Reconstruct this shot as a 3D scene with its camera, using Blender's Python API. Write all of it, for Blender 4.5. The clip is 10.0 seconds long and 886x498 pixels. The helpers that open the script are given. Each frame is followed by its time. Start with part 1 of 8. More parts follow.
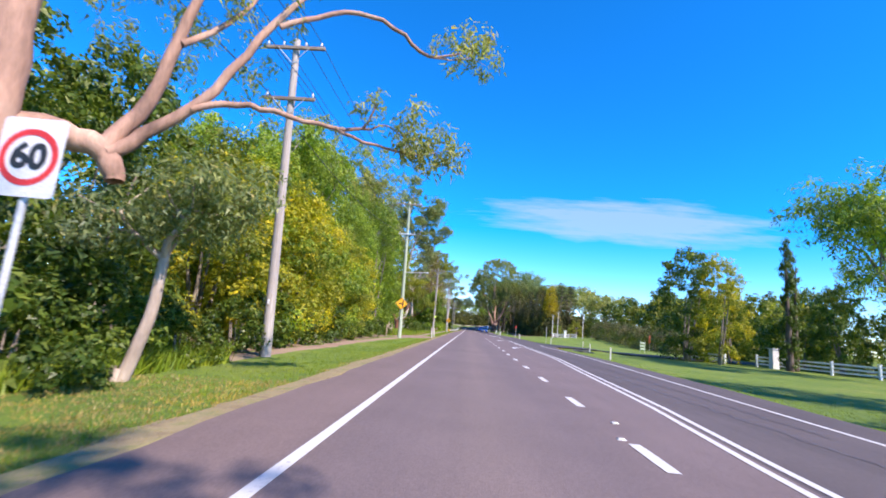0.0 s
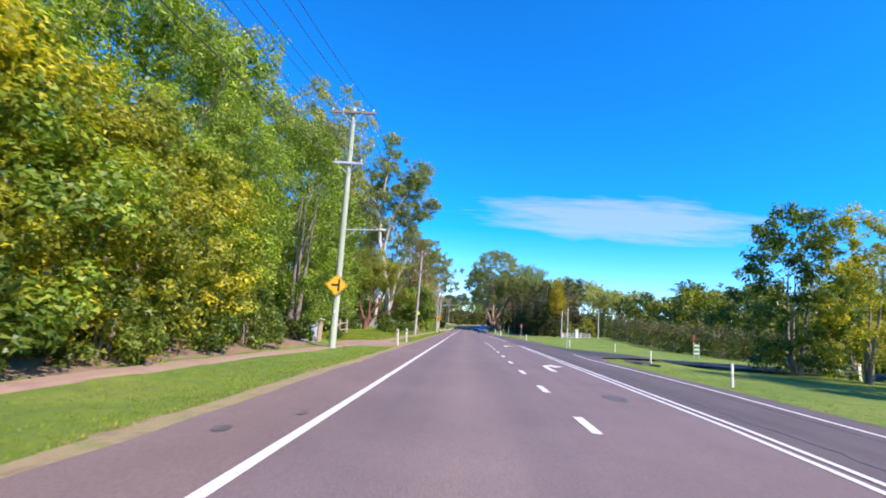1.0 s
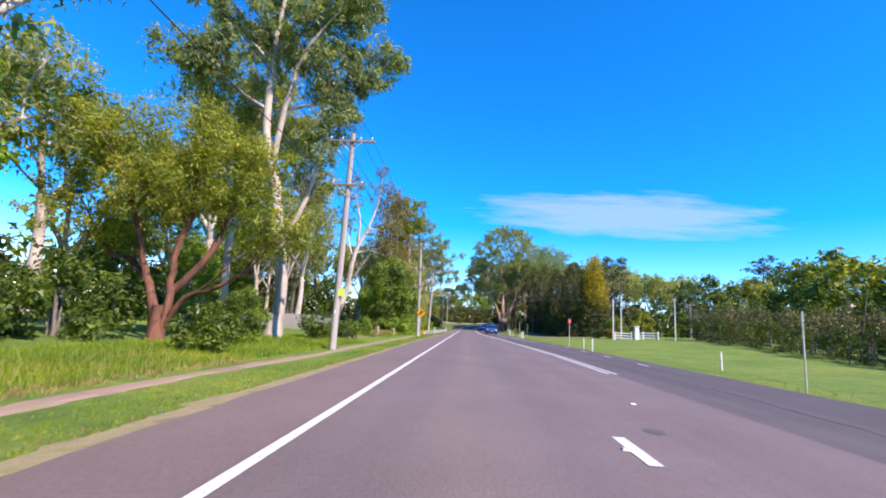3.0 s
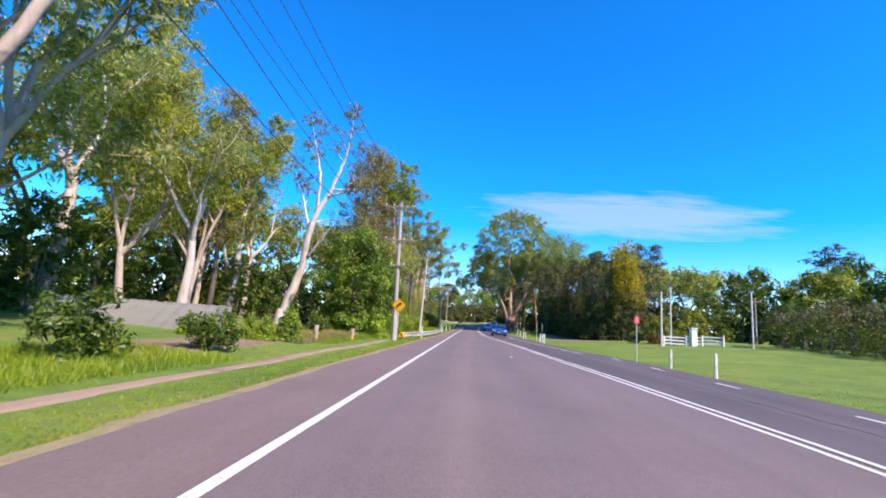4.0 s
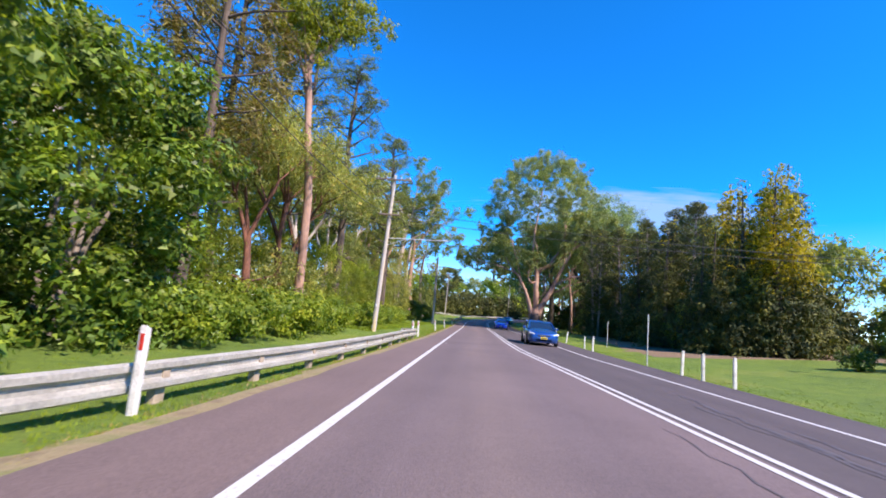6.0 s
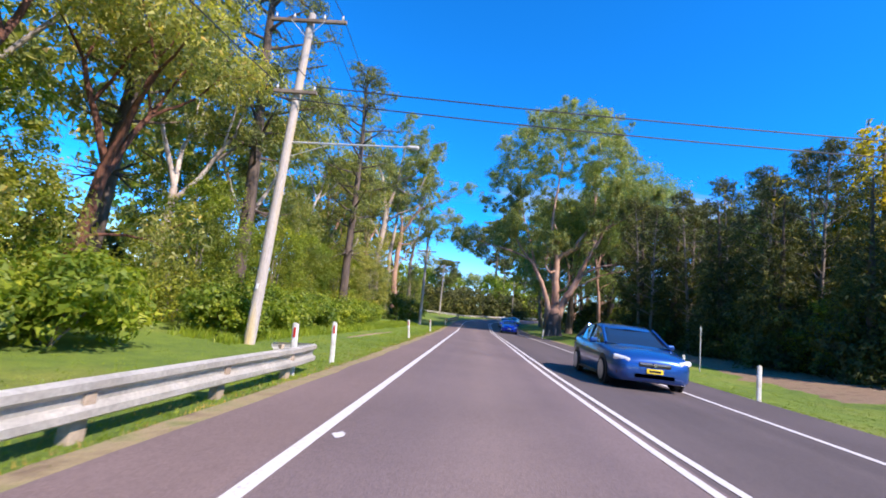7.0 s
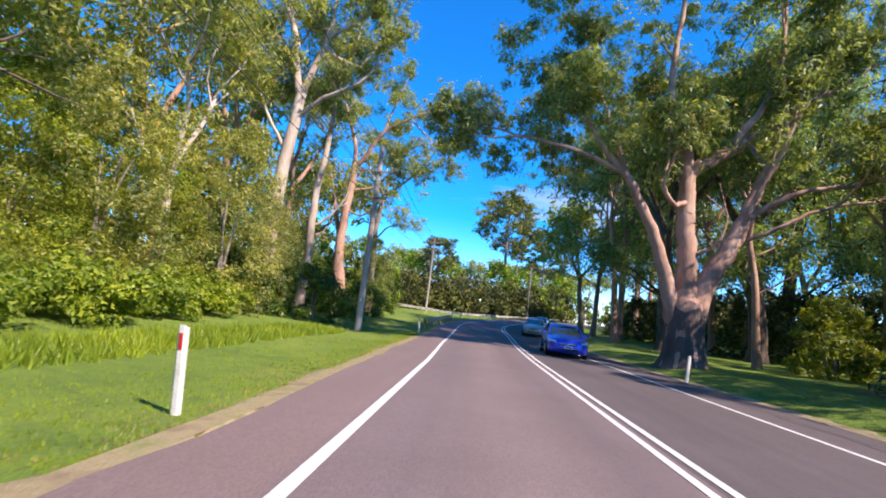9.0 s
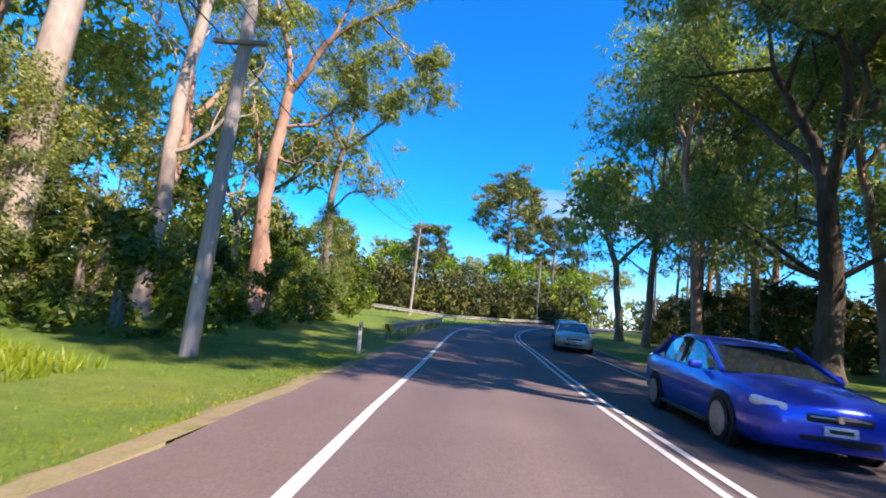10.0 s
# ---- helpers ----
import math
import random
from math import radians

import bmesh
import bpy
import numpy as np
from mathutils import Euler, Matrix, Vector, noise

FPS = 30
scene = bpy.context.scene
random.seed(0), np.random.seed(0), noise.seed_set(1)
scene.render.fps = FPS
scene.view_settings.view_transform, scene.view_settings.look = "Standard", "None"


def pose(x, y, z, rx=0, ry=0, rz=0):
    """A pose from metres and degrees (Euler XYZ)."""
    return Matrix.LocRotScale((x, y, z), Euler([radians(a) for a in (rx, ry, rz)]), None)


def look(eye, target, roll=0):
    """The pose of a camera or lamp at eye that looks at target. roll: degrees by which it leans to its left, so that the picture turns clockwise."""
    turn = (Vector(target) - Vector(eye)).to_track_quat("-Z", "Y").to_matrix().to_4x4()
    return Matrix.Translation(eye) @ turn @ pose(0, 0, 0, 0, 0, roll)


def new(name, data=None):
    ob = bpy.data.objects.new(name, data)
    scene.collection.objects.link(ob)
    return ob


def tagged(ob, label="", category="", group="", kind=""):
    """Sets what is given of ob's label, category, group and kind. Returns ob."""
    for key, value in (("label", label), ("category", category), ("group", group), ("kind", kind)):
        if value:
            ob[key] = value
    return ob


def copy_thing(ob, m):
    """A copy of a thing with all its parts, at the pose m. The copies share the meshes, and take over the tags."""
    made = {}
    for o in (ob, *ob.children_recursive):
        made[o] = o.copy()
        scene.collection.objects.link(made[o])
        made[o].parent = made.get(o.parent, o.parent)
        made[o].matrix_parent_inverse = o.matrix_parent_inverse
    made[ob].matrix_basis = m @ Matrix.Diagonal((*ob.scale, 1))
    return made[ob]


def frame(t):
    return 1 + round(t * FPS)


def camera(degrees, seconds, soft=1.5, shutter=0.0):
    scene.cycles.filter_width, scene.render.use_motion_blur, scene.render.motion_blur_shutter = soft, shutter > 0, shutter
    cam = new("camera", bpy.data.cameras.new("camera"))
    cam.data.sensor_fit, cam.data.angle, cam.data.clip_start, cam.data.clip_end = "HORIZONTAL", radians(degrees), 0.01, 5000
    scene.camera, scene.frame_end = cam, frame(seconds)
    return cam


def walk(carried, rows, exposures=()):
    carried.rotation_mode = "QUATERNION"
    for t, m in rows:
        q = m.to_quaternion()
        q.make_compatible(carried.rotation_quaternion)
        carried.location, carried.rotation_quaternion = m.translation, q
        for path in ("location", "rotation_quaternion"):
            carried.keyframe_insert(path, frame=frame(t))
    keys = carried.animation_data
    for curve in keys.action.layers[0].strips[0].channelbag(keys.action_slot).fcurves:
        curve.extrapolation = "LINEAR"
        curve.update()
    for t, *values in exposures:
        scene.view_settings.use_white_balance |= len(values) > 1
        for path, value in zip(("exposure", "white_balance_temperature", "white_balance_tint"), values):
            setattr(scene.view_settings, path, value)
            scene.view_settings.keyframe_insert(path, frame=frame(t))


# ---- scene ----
# The camera: seconds, x, y, z, and Euler degrees. y runs along the road, x = 0 is near the middle of the left lane.
cam = camera(88.76, 10.0, soft=1.75, shutter=0.06)
PATH = [
    (0.0, -0.000, -0.000, 1.260, 99.464, -5.102, 3.349),
    (0.5, 0.149, 8.864, 1.286, 99.514, -4.827, 3.080),
    (1.0, 0.294, 17.725, 1.281, 99.440, -4.576, 2.904),
    (1.5, 0.358, 26.418, 1.249, 99.403, -4.160, 2.889),
    (2.0, 0.371, 35.120, 1.195, 99.441, -3.751, 2.931),
    (2.5, 0.360, 43.703, 1.180, 99.427, -3.467, 3.070),
    (3.0, 0.295, 52.355, 1.219, 99.363, -3.473, 3.192),
    (4.5, 0.285, 76.600, 1.215, 99.066, -4.414, 3.587),
    (5.0, 0.188, 84.672, 1.223, 98.700, -4.770, 3.796),
    (5.5, 0.059, 92.763, 1.217, 98.448, -4.968, 3.905),
    (7.0, -0.084, 117.665, 1.222, 98.345, -6.162, 3.844),
    (7.5, -0.133, 125.619, 1.237, 98.061, -6.294, 3.675),
    (8.0, -0.220, 133.510, 1.266, 98.012, -6.722, 3.637),
    (8.5, -0.261, 141.390, 1.277, 98.214, -7.070, 3.764),
    (9.0, -0.321, 149.104, 1.264, 98.211, -6.967, 3.906),
    (9.5, -0.381, 156.821, 1.234, 98.511, -6.774, 3.916),
    (10.0, -0.442, 164.320, 1.271, 98.762, -6.427, 3.540),
]
walk(cam, [(t, pose(x, y, z, rx, ry, rz)) for t, x, y, z, rx, ry, rz in PATH],
     [(0.0, 1.30, 6600, 22), (7.0, 1.28, 6600, 22), (9.0, 1.42, 6850, 22), (10.0, 1.46, 6850, 22)])

# ---------------------------------------------------------------- sky, sun, exposure
SUN_AZ, SUN_EL = (0.79, -0.61), 44.0
world = bpy.data.worlds.new("sky")
scene.world = world
world.use_nodes = True
wt = world.node_tree
wt.nodes.clear()
sky = wt.nodes.new("ShaderNodeTexSky")
sky.sky_type, sky.sun_disc = "NISHITA", False
sky.sun_elevation = radians(SUN_EL)
sky.sun_rotation = math.atan2(SUN_AZ[0], SUN_AZ[1])
sky.altitude, sky.air_density, sky.dust_density, sky.ozone_density = 1500.0, 1.0, 0.0, 5.0
hsv = wt.nodes.new("ShaderNodeHueSaturation")
hsv.inputs["Hue"].default_value = 0.503
hsv.inputs["Saturation"].default_value = 1.43
hsv.inputs["Value"].default_value = 1.0
bg = wt.nodes.new("ShaderNodeBackground")
bg.inputs["Strength"].default_value = 0.15
wo = wt.nodes.new("ShaderNodeOutputWorld")
wt.links.new(sky.outputs[0], hsv.inputs["Color"])
wt.links.new(hsv.outputs[0], bg.inputs["Color"])
wt.links.new(bg.outputs[0], wo.inputs["Surface"])

sun_lamp = bpy.data.lights.new("sun", "SUN")
sun_lamp.energy, sun_lamp.angle, sun_lamp.color = 3.7, radians(0.55), (1.0, 0.91, 0.77)
sun = new("sun", sun_lamp)
sx, sy = SUN_AZ
sn = math.hypot(sx, sy)
sun_dir = Vector((sx / sn * math.cos(radians(SUN_EL)), sy / sn * math.cos(radians(SUN_EL)), math.sin(radians(SUN_EL))))
sun.matrix_world = look(sun_dir * 400, (0, 0, 0))


# ---------------------------------------------------------------- materials
def material(name):
    m = bpy.data.materials.new(name)
    m.use_nodes = True
    nt = m.node_tree
    p = nt.nodes["Principled BSDF"]
    return m, nt, p


def coords(nt, scale=(1, 1, 1), world_space=False):
    if world_space:
        g = nt.nodes.new("ShaderNodeNewGeometry")
        out = g.outputs["Position"]
    else:
        g = nt.nodes.new("ShaderNodeTexCoord")
        out = g.outputs["Object"]
    mp = nt.nodes.new("ShaderNodeMapping")
    mp.inputs["Scale"].default_value = scale
    nt.links.new(out, mp.inputs["Vector"])
    return mp.outputs[0]


def noise_node(nt, vec, scale, detail=4, rough=0.6):
    n = nt.nodes.new("ShaderNodeTexNoise")
    n.inputs["Scale"].default_value, n.inputs["Detail"].default_value, n.inputs["Roughness"].default_value = scale, detail, rough
    nt.links.new(vec, n.inputs["Vector"])
    return n.outputs["Fac"]


def ramp(nt, fac, stops):
    r = nt.nodes.new("ShaderNodeValToRGB")
    els = r.color_ramp.elements
    while len(els) < len(stops):
        els.new(0.5)
    for e, (pos, c) in zip(els, stops):
        e.position, e.color = pos, (*c, 1)
    nt.links.new(fac, r.inputs[0])
    return r.outputs[0]


def mix(nt, fac, a, b, mode="MIX"):
    n = nt.nodes.new("ShaderNodeMix")
    n.data_type, n.blend_type = "RGBA", mode
    for sock, v in ((n.inputs[0], fac), (n.inputs[6], a), (n.inputs[7], b)):
        if isinstance(v, (int, float)):
            sock.default_value = v
        elif isinstance(v, tuple):
            sock.default_value = (*v, 1)
        else:
            nt.links.new(v, sock)
    return n.outputs[2]


def bump(nt, p, height, strength=0.4, dist=0.02):
    b = nt.nodes.new("ShaderNodeBump")
    b.inputs["Strength"].default_value, b.inputs["Distance"].default_value = strength, dist
    nt.links.new(height, b.inputs["Height"])
    nt.links.new(b.outputs[0], p.inputs["Normal"])


def surface(name, c1, c2, scale=6.0, rough=0.7, metal=0.0, fine=60.0, bump_s=0.25, bump_d=0.01, stretch=(1, 1, 1), c3=None, world_space=False):
    """Two scales of variation: patches between c1 and c2, and a fine grain."""
    m, nt, p = material(name)
    v = coords(nt, stretch, world_space)
    big = noise_node(nt, v, scale, 5)
    small = noise_node(nt, v, fine, 3)
    stops = [(0.32, c1), (0.68, c2)] if c3 is None else [(0.28, c1), (0.5, c2), (0.72, c3)]
    col = ramp(nt, big, stops)
    grain = ramp(nt, small, [(0.3, (0.78, 0.78, 0.78)), (0.7, (1.12, 1.12, 1.12))])
    nt.links.new(mix(nt, 1.0, col, grain, "MULTIPLY"), p.inputs["Base Color"])
    p.inputs["Roughness"].default_value, p.inputs["Metallic"].default_value = rough, metal
    bump(nt, p, small, bump_s, bump_d)
    return m


def plain(name, c, rough=0.5, metal=0.0, var=0.12):
    return surface(name, tuple(x * (1 - var) for x in c), tuple(min(1, x * (1 + var)) for x in c), 5.0, rough, metal, 40, 0.06, 0.002)


def foliage(name, stops, gloss=0.5, trans=0.45, patch=0.5, patch_tint=(1.35, 1.2, 0.7)):
    """Leaves: a shade for each leaf, larger patches of another tint, light coming through."""
    m, nt, p = material(name)
    g = nt.nodes.new("ShaderNodeNewGeometry")
    col = ramp(nt, g.outputs["Random Per Island"], stops)
    v = coords(nt)
    big = ramp(nt, noise_node(nt, v, patch, 3), [(0.40, (0.78, 0.82, 0.85)), (0.64, patch_tint)])
    col = mix(nt, 1.0, col, big, "MULTIPLY")
    oi = nt.nodes.new("ShaderNodeObjectInfo")
    tone = ramp(nt, oi.outputs["Random"], [(0.0, (0.82, 0.86, 0.9)), (1.0, (1.15, 1.08, 0.95))])
    col = mix(nt, 1.0, col, tone, "MULTIPLY")
    nt.links.new(col, p.inputs["Base Color"])
    p.inputs["Roughness"].default_value = gloss
    p.inputs["Specular IOR Level"].default_value = 0.35
    t = nt.nodes.new("ShaderNodeBsdfTranslucent")
    warm = mix(nt, 1.0, col, (1.65, 1.7, 0.65), "MULTIPLY")
    nt.links.new(warm, t.inputs["Color"])
    ms = nt.nodes.new("ShaderNodeMixShader")
    ms.inputs[0].default_value = trans
    nt.links.new(p.outputs[0], ms.inputs[1])
    nt.links.new(t.outputs[0], ms.inputs[2])
    nt.links.new(ms.outputs[0], nt.nodes["Material Output"].inputs["Surface"])
    return m


LEAF_YELLOW = foliage("leaf_yellow_green", [(0.0, (0.153, 0.184, 0.0211)), (0.5, (0.323, 0.332, 0.0304)), (0.9, (0.517, 0.459, 0.0456)), (1.0, (0.558, 0.533, 0.0515))], patch=0.45, patch_tint=(1.55, 1.35, 0.7))
LEAF_GREEN = foliage("leaf_fresh_green", [(0.0, (0.0862, 0.151, 0.0218)), (0.6, (0.173, 0.262, 0.0311)), (1.0, (0.377, 0.444, 0.0541))], patch=0.45, patch_tint=(1.25, 1.25, 0.8), trans=0.36)
LEAF_BRIGHT = foliage("leaf_bright_scrub", [(0.0, (0.10, 0.165, 0.02)), (0.6, (0.19, 0.27, 0.032)), (1.0, (0.33, 0.38, 0.055))], patch=0.5, patch_tint=(1.35, 1.2, 0.75))
LEAF_DARK = foliage("leaf_dark_green", [(0.0, (0.038, 0.073, 0.013)), (0.6, (0.086, 0.141, 0.022)), (1.0, (0.173, 0.215, 0.037))], gloss=0.42, patch=0.4, patch_tint=(1.25, 1.2, 0.8), trans=0.35)
LEAF_GUM = foliage("leaf_gum", [(0.0, (0.135, 0.17, 0.06)), (0.55, (0.27, 0.30, 0.105)), (0.93, (0.41, 0.42, 0.15)), (1.0, (0.50, 0.35, 0.13))], gloss=0.45, patch=0.3, patch_tint=(1.22, 1.15, 0.85))
LEAF_GREY_GUM = foliage("leaf_grey_gum", [(0.0, (0.0976, 0.139, 0.0689)), (0.55, (0.194, 0.246, 0.113)), (0.93, (0.328, 0.359, 0.155)), (1.0, (0.41, 0.318, 0.131))], gloss=0.45, patch=0.3, patch_tint=(1.2, 1.15, 0.9))
LEAF_BLUE_GUM = foliage("leaf_blue_gum", [(0.0, (0.091, 0.143, 0.0715)), (0.55, (0.189, 0.26, 0.124)), (0.93, (0.338, 0.403, 0.176)), (1.0, (0.429, 0.364, 0.143))], gloss=0.42, patch=0.3, patch_tint=(1.15, 1.12, 0.95))
# A paler copy of the pine leaves, with sunlight put into the colour.
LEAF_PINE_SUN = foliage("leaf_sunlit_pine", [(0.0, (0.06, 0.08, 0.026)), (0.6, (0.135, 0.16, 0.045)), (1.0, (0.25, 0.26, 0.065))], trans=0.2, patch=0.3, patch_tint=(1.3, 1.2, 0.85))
LEAF_OLIVE = foliage("leaf_olive", [(0.0, (0.108, 0.138, 0.0238)), (0.6, (0.216, 0.254, 0.0389)), (1.0, (0.356, 0.362, 0.0594))], patch=0.35, patch_tint=(1.3, 1.2, 0.8))
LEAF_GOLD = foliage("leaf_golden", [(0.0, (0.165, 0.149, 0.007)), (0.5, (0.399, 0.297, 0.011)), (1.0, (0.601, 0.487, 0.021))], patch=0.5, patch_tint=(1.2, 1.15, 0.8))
# Pine leaves; also shade put into the colour of undergrowth and hedge.
LEAF_PINE_AND_SHADE = foliage("leaf_pine_and_shade", [(0.0, (0.0333, 0.0444, 0.0161)), (0.6, (0.0686, 0.0857, 0.0272)), (1.0, (0.155, 0.151, 0.0373))], gloss=0.7, trans=0.15, patch=0.3, patch_tint=(1.5, 1.4, 0.8))
LEAF_BROWN = foliage("leaf_brown_hedge", [(0.0, (0.075, 0.068, 0.034)), (0.6, (0.135, 0.125, 0.058)), (1.0, (0.215, 0.195, 0.085))], patch=0.4, patch_tint=(1.2, 1.15, 0.9), trans=0.2)
LEAF_RUST = foliage("leaf_rust_tipped", [(0.0, (0.12, 0.085, 0.03)), (0.5, (0.22, 0.15, 0.05)), (1.0, (0.30, 0.24, 0.07))], trans=0.3, patch=0.4, patch_tint=(0.9, 1.15, 0.8))
LEAF_RED = foliage("leaf_red_shrub", [(0.0, (0.101, 0.037, 0.025)), (1.0, (0.218, 0.083, 0.051))])
GRASS_BLADE = foliage("grass_blade", [(0.0, (0.12, 0.185, 0.014)), (0.6, (0.17, 0.265, 0.019)), (1.0, (0.25, 0.32, 0.032))], trans=0.25, patch=0.3, patch_tint=(1.25, 1.12, 0.8))
GRASS_DRY = foliage("grass_dry", [(0.0, (0.19, 0.155, 0.062)), (0.6, (0.30, 0.245, 0.105)), (1.0, (0.41, 0.35, 0.17))], trans=0.25)
BARK_GUM = surface("bark_gum", (0.19, 0.14, 0.11), (0.40, 0.32, 0.26), 0.9, 0.75, 0, 9, 0.4, 0.03, (1, 1, 0.3), (0.52, 0.45, 0.38))
BARK_WHITE = surface("bark_white_gum", (0.26, 0.19, 0.15), (0.50, 0.43, 0.38), 0.9, 0.7, 0, 9, 0.4, 0.03, (1, 1, 0.3), (0.62, 0.56, 0.51))
BARK_BASE = surface("bark_rough_base", (0.045, 0.032, 0.028), (0.125, 0.09, 0.078), 1.6, 0.9, 0, 14, 0.9, 0.06, (1, 1, 0.25), (0.085, 0.066, 0.06))
BARK_PINK = surface("bark_pink_gum", (0.15, 0.085, 0.062), (0.40, 0.235, 0.17), 1.1, 0.8, 0, 11, 0.7, 0.035, (1, 1, 0.3), (0.50, 0.345, 0.26))
BARK_DARK = surface("bark_dark", (0.05, 0.036, 0.028), (0.15, 0.11, 0.085), 3.0, 0.9, 0, 18, 0.8, 0.05, (1, 1, 0.25))
BARK_GREY = surface("bark_grey", (0.13, 0.105, 0.085), (0.30, 0.25, 0.21), 2.5, 0.85, 0, 16, 0.6, 0.04, (1, 1, 0.3))
BARK_RED = surface("bark_red_shed", (0.07, 0.03, 0.02), (0.24, 0.10, 0.06), 2.5, 0.9, 0, 16, 0.8, 0.05, (1, 1, 0.25))
POLE_WOOD = surface("pole_wood_grey", (0.25, 0.22, 0.205), (0.42, 0.38, 0.35), 2.0, 0.85, 0, 40, 0.5, 0.01, (1, 1, 0.06))
POLE_GREEN = surface("pole_wood_treated", (0.27, 0.31, 0.22), (0.42, 0.47, 0.36), 2.0, 0.85, 0, 40, 0.5, 0.01, (1, 1, 0.06))
POLE_TAN = surface("pole_wood_lichen", (0.30, 0.27, 0.255), (0.42, 0.38, 0.35), 0.9, 0.85, 0, 40, 0.5, 0.01, (1, 1, 0.16), (0.62, 0.43, 0.07))
ARM_WOOD = surface("crossarm_wood", (0.13, 0.10, 0.08), (0.30, 0.24, 0.19), 3.0, 0.85, 0, 30, 0.5, 0.01, (0.2, 1, 1))
FENCE_WOOD = surface("fence_wood", (0.26, 0.20, 0.14), (0.44, 0.36, 0.27), 3.0, 0.85, 0, 30, 0.5, 0.01)
PALING = surface("paling_grey", (0.22, 0.21, 0.20), (0.36, 0.34, 0.32), 3.0, 0.85, 0, 30, 0.5, 0.01, (1, 1, 0.15))
WHITE = surface("white_paint", (0.66, 0.66, 0.64), (0.82, 0.82, 0.81), 4.0, 0.5, 0, 40, 0.08, 0.003)
WHITE_DIRTY = surface("white_paint_dirty", (0.45, 0.43, 0.38), (0.78, 0.77, 0.74), 3.0, 0.6, 0, 30, 0.1, 0.004)
PANEL_WHITE = surface("white_panel", (0.36, 0.38, 0.45), (0.44, 0.46, 0.53), 2.0, 0.45, 0, 40, 0.05, 0.002)
CREAM_BRICK = surface("cream_brick", (0.36, 0.27, 0.15), (0.48, 0.38, 0.22), 5.0, 0.85, 0, 40, 0.4, 0.006)
MORTAR = surface("mortar", (0.42, 0.39, 0.33), (0.52, 0.48, 0.42), 6.0, 0.9, 0, 50, 0.4, 0.005)
GALV = surface("galvanised_steel", (0.50, 0.50, 0.50), (0.66, 0.66, 0.65), 3.0, 0.5, 0.25, 30, 0.1, 0.003)
RAIL_STEEL = surface("weathered_rail_steel", (0.56, 0.54, 0.49), (0.74, 0.72, 0.67), 2.0, 0.55, 0.1, 30, 0.15, 0.003)
SIGN_YELLOW = plain("sign_yellow", (0.86, 0.42, 0.015), 0.45, 0, 0.05)
SIGN_BLACK = plain("sign_black", (0.02, 0.02, 0.02), 0.5)
SIGN_RED = plain("sign_red", (0.62, 0.03, 0.025), 0.45)
SIGN_WHITE = plain("sign_white", (0.70, 0.69, 0.71), 0.4, 0, 0.03)
SIGN_GREEN = plain("sign_green", (0.55, 0.72, 0.10), 0.5)
SIGN_BOARD = plain("sign_dull_green", (0.16, 0.26, 0.15), 0.5)
SIGN_BACK = plain("sign_back_grey", (0.30, 0.34, 0.32), 0.5, 0.3)
CERAMIC = plain("insulator_ceramic", (0.62, 0.60, 0.58), 0.3)
CABLE = plain("cable_black", (0.03, 0.03, 0.035), 0.6)
REFLECT_RED = plain("reflector_red", (0.45, 0.03, 0.02), 0.25)
RED_POST = plain("red_post_paint", (0.42, 0.10, 0.05), 0.6)
CONCRETE = surface("concrete", (0.36, 0.33, 0.29), (0.50, 0.47, 0.42), 2.0, 0.9, 0, 40, 0.3, 0.006)
DARK_FENCE = plain("dark_fence", (0.06, 0.065, 0.07), 0.7)
ROOF_GREY = surface("roof_grey", (0.25, 0.25, 0.26), (0.36, 0.36, 0.37), 3.0, 0.6, 0, 30, 0.2, 0.01)


def asphalt(name, tint, lo, hi, streak, lane=None):
    m, nt, p = material(name)
    v = coords(nt, (1, 1, 1), True)
    vs = coords(nt, (1.0, 0.03, 1), True)
    agg = nt.nodes.new("ShaderNodeTexVoronoi")
    agg.inputs["Scale"].default_value = 70
    nt.links.new(v, agg.inputs["Vector"])
    big = noise_node(nt, v, 0.35, 5)
    tracks = noise_node(nt, vs, 1.3, 2)
    col = ramp(nt, big, [(0.3, tuple(lo * c for c in tint)), (0.7, tuple(hi * c for c in tint))])
    col = mix(nt, 1.0, col, ramp(nt, tracks, [(0.35, (1 - streak,) * 3), (0.65, (1 + streak,) * 3)]), "MULTIPLY")
    if lane:
        sep = nt.nodes.new("ShaderNodeSeparateXYZ")
        nt.links.new(v, sep.inputs[0])
        across = nt.nodes.new("ShaderNodeMapRange")
        across.inputs["From Min"].default_value, across.inputs["From Max"].default_value = lane[0], lane[1]
        wob = nt.nodes.new("ShaderNodeMath")
        wob.operation = "MULTIPLY_ADD"
        nt.links.new(noise_node(nt, coords(nt, (0.6, 0.08, 1), True), 1.0, 2), wob.inputs[0])
        wob.inputs[1].default_value = 0.5
        nt.links.new(sep.outputs[0], wob.inputs[2])
        nt.links.new(wob.outputs[0], across.inputs["Value"])
        worn = ramp(nt, across.outputs[0], [(0.0, (1.02, 1.0, 1.0)), (0.22, (0.93, 0.93, 0.95)), (0.50, (1.15, 1.14, 1.08)), (0.78, (0.93, 0.93, 0.95)), (1.0, (1.02, 1.0, 1.0))])
        col = mix(nt, 1.0, col, worn, "MULTIPLY")
    stones = ramp(nt, agg.outputs["Color"], [(0.2, (0.84, 0.84, 0.85)), (0.8, (1.14, 1.13, 1.13))])
    col = mix(nt, 1.0, col, stones, "MULTIPLY")
    nt.links.new(col, p.inputs["Base Color"])
    p.inputs["Roughness"].default_value = 0.82
    bump(nt, p, agg.outputs["Distance"], 0.5, 0.006)
    return m


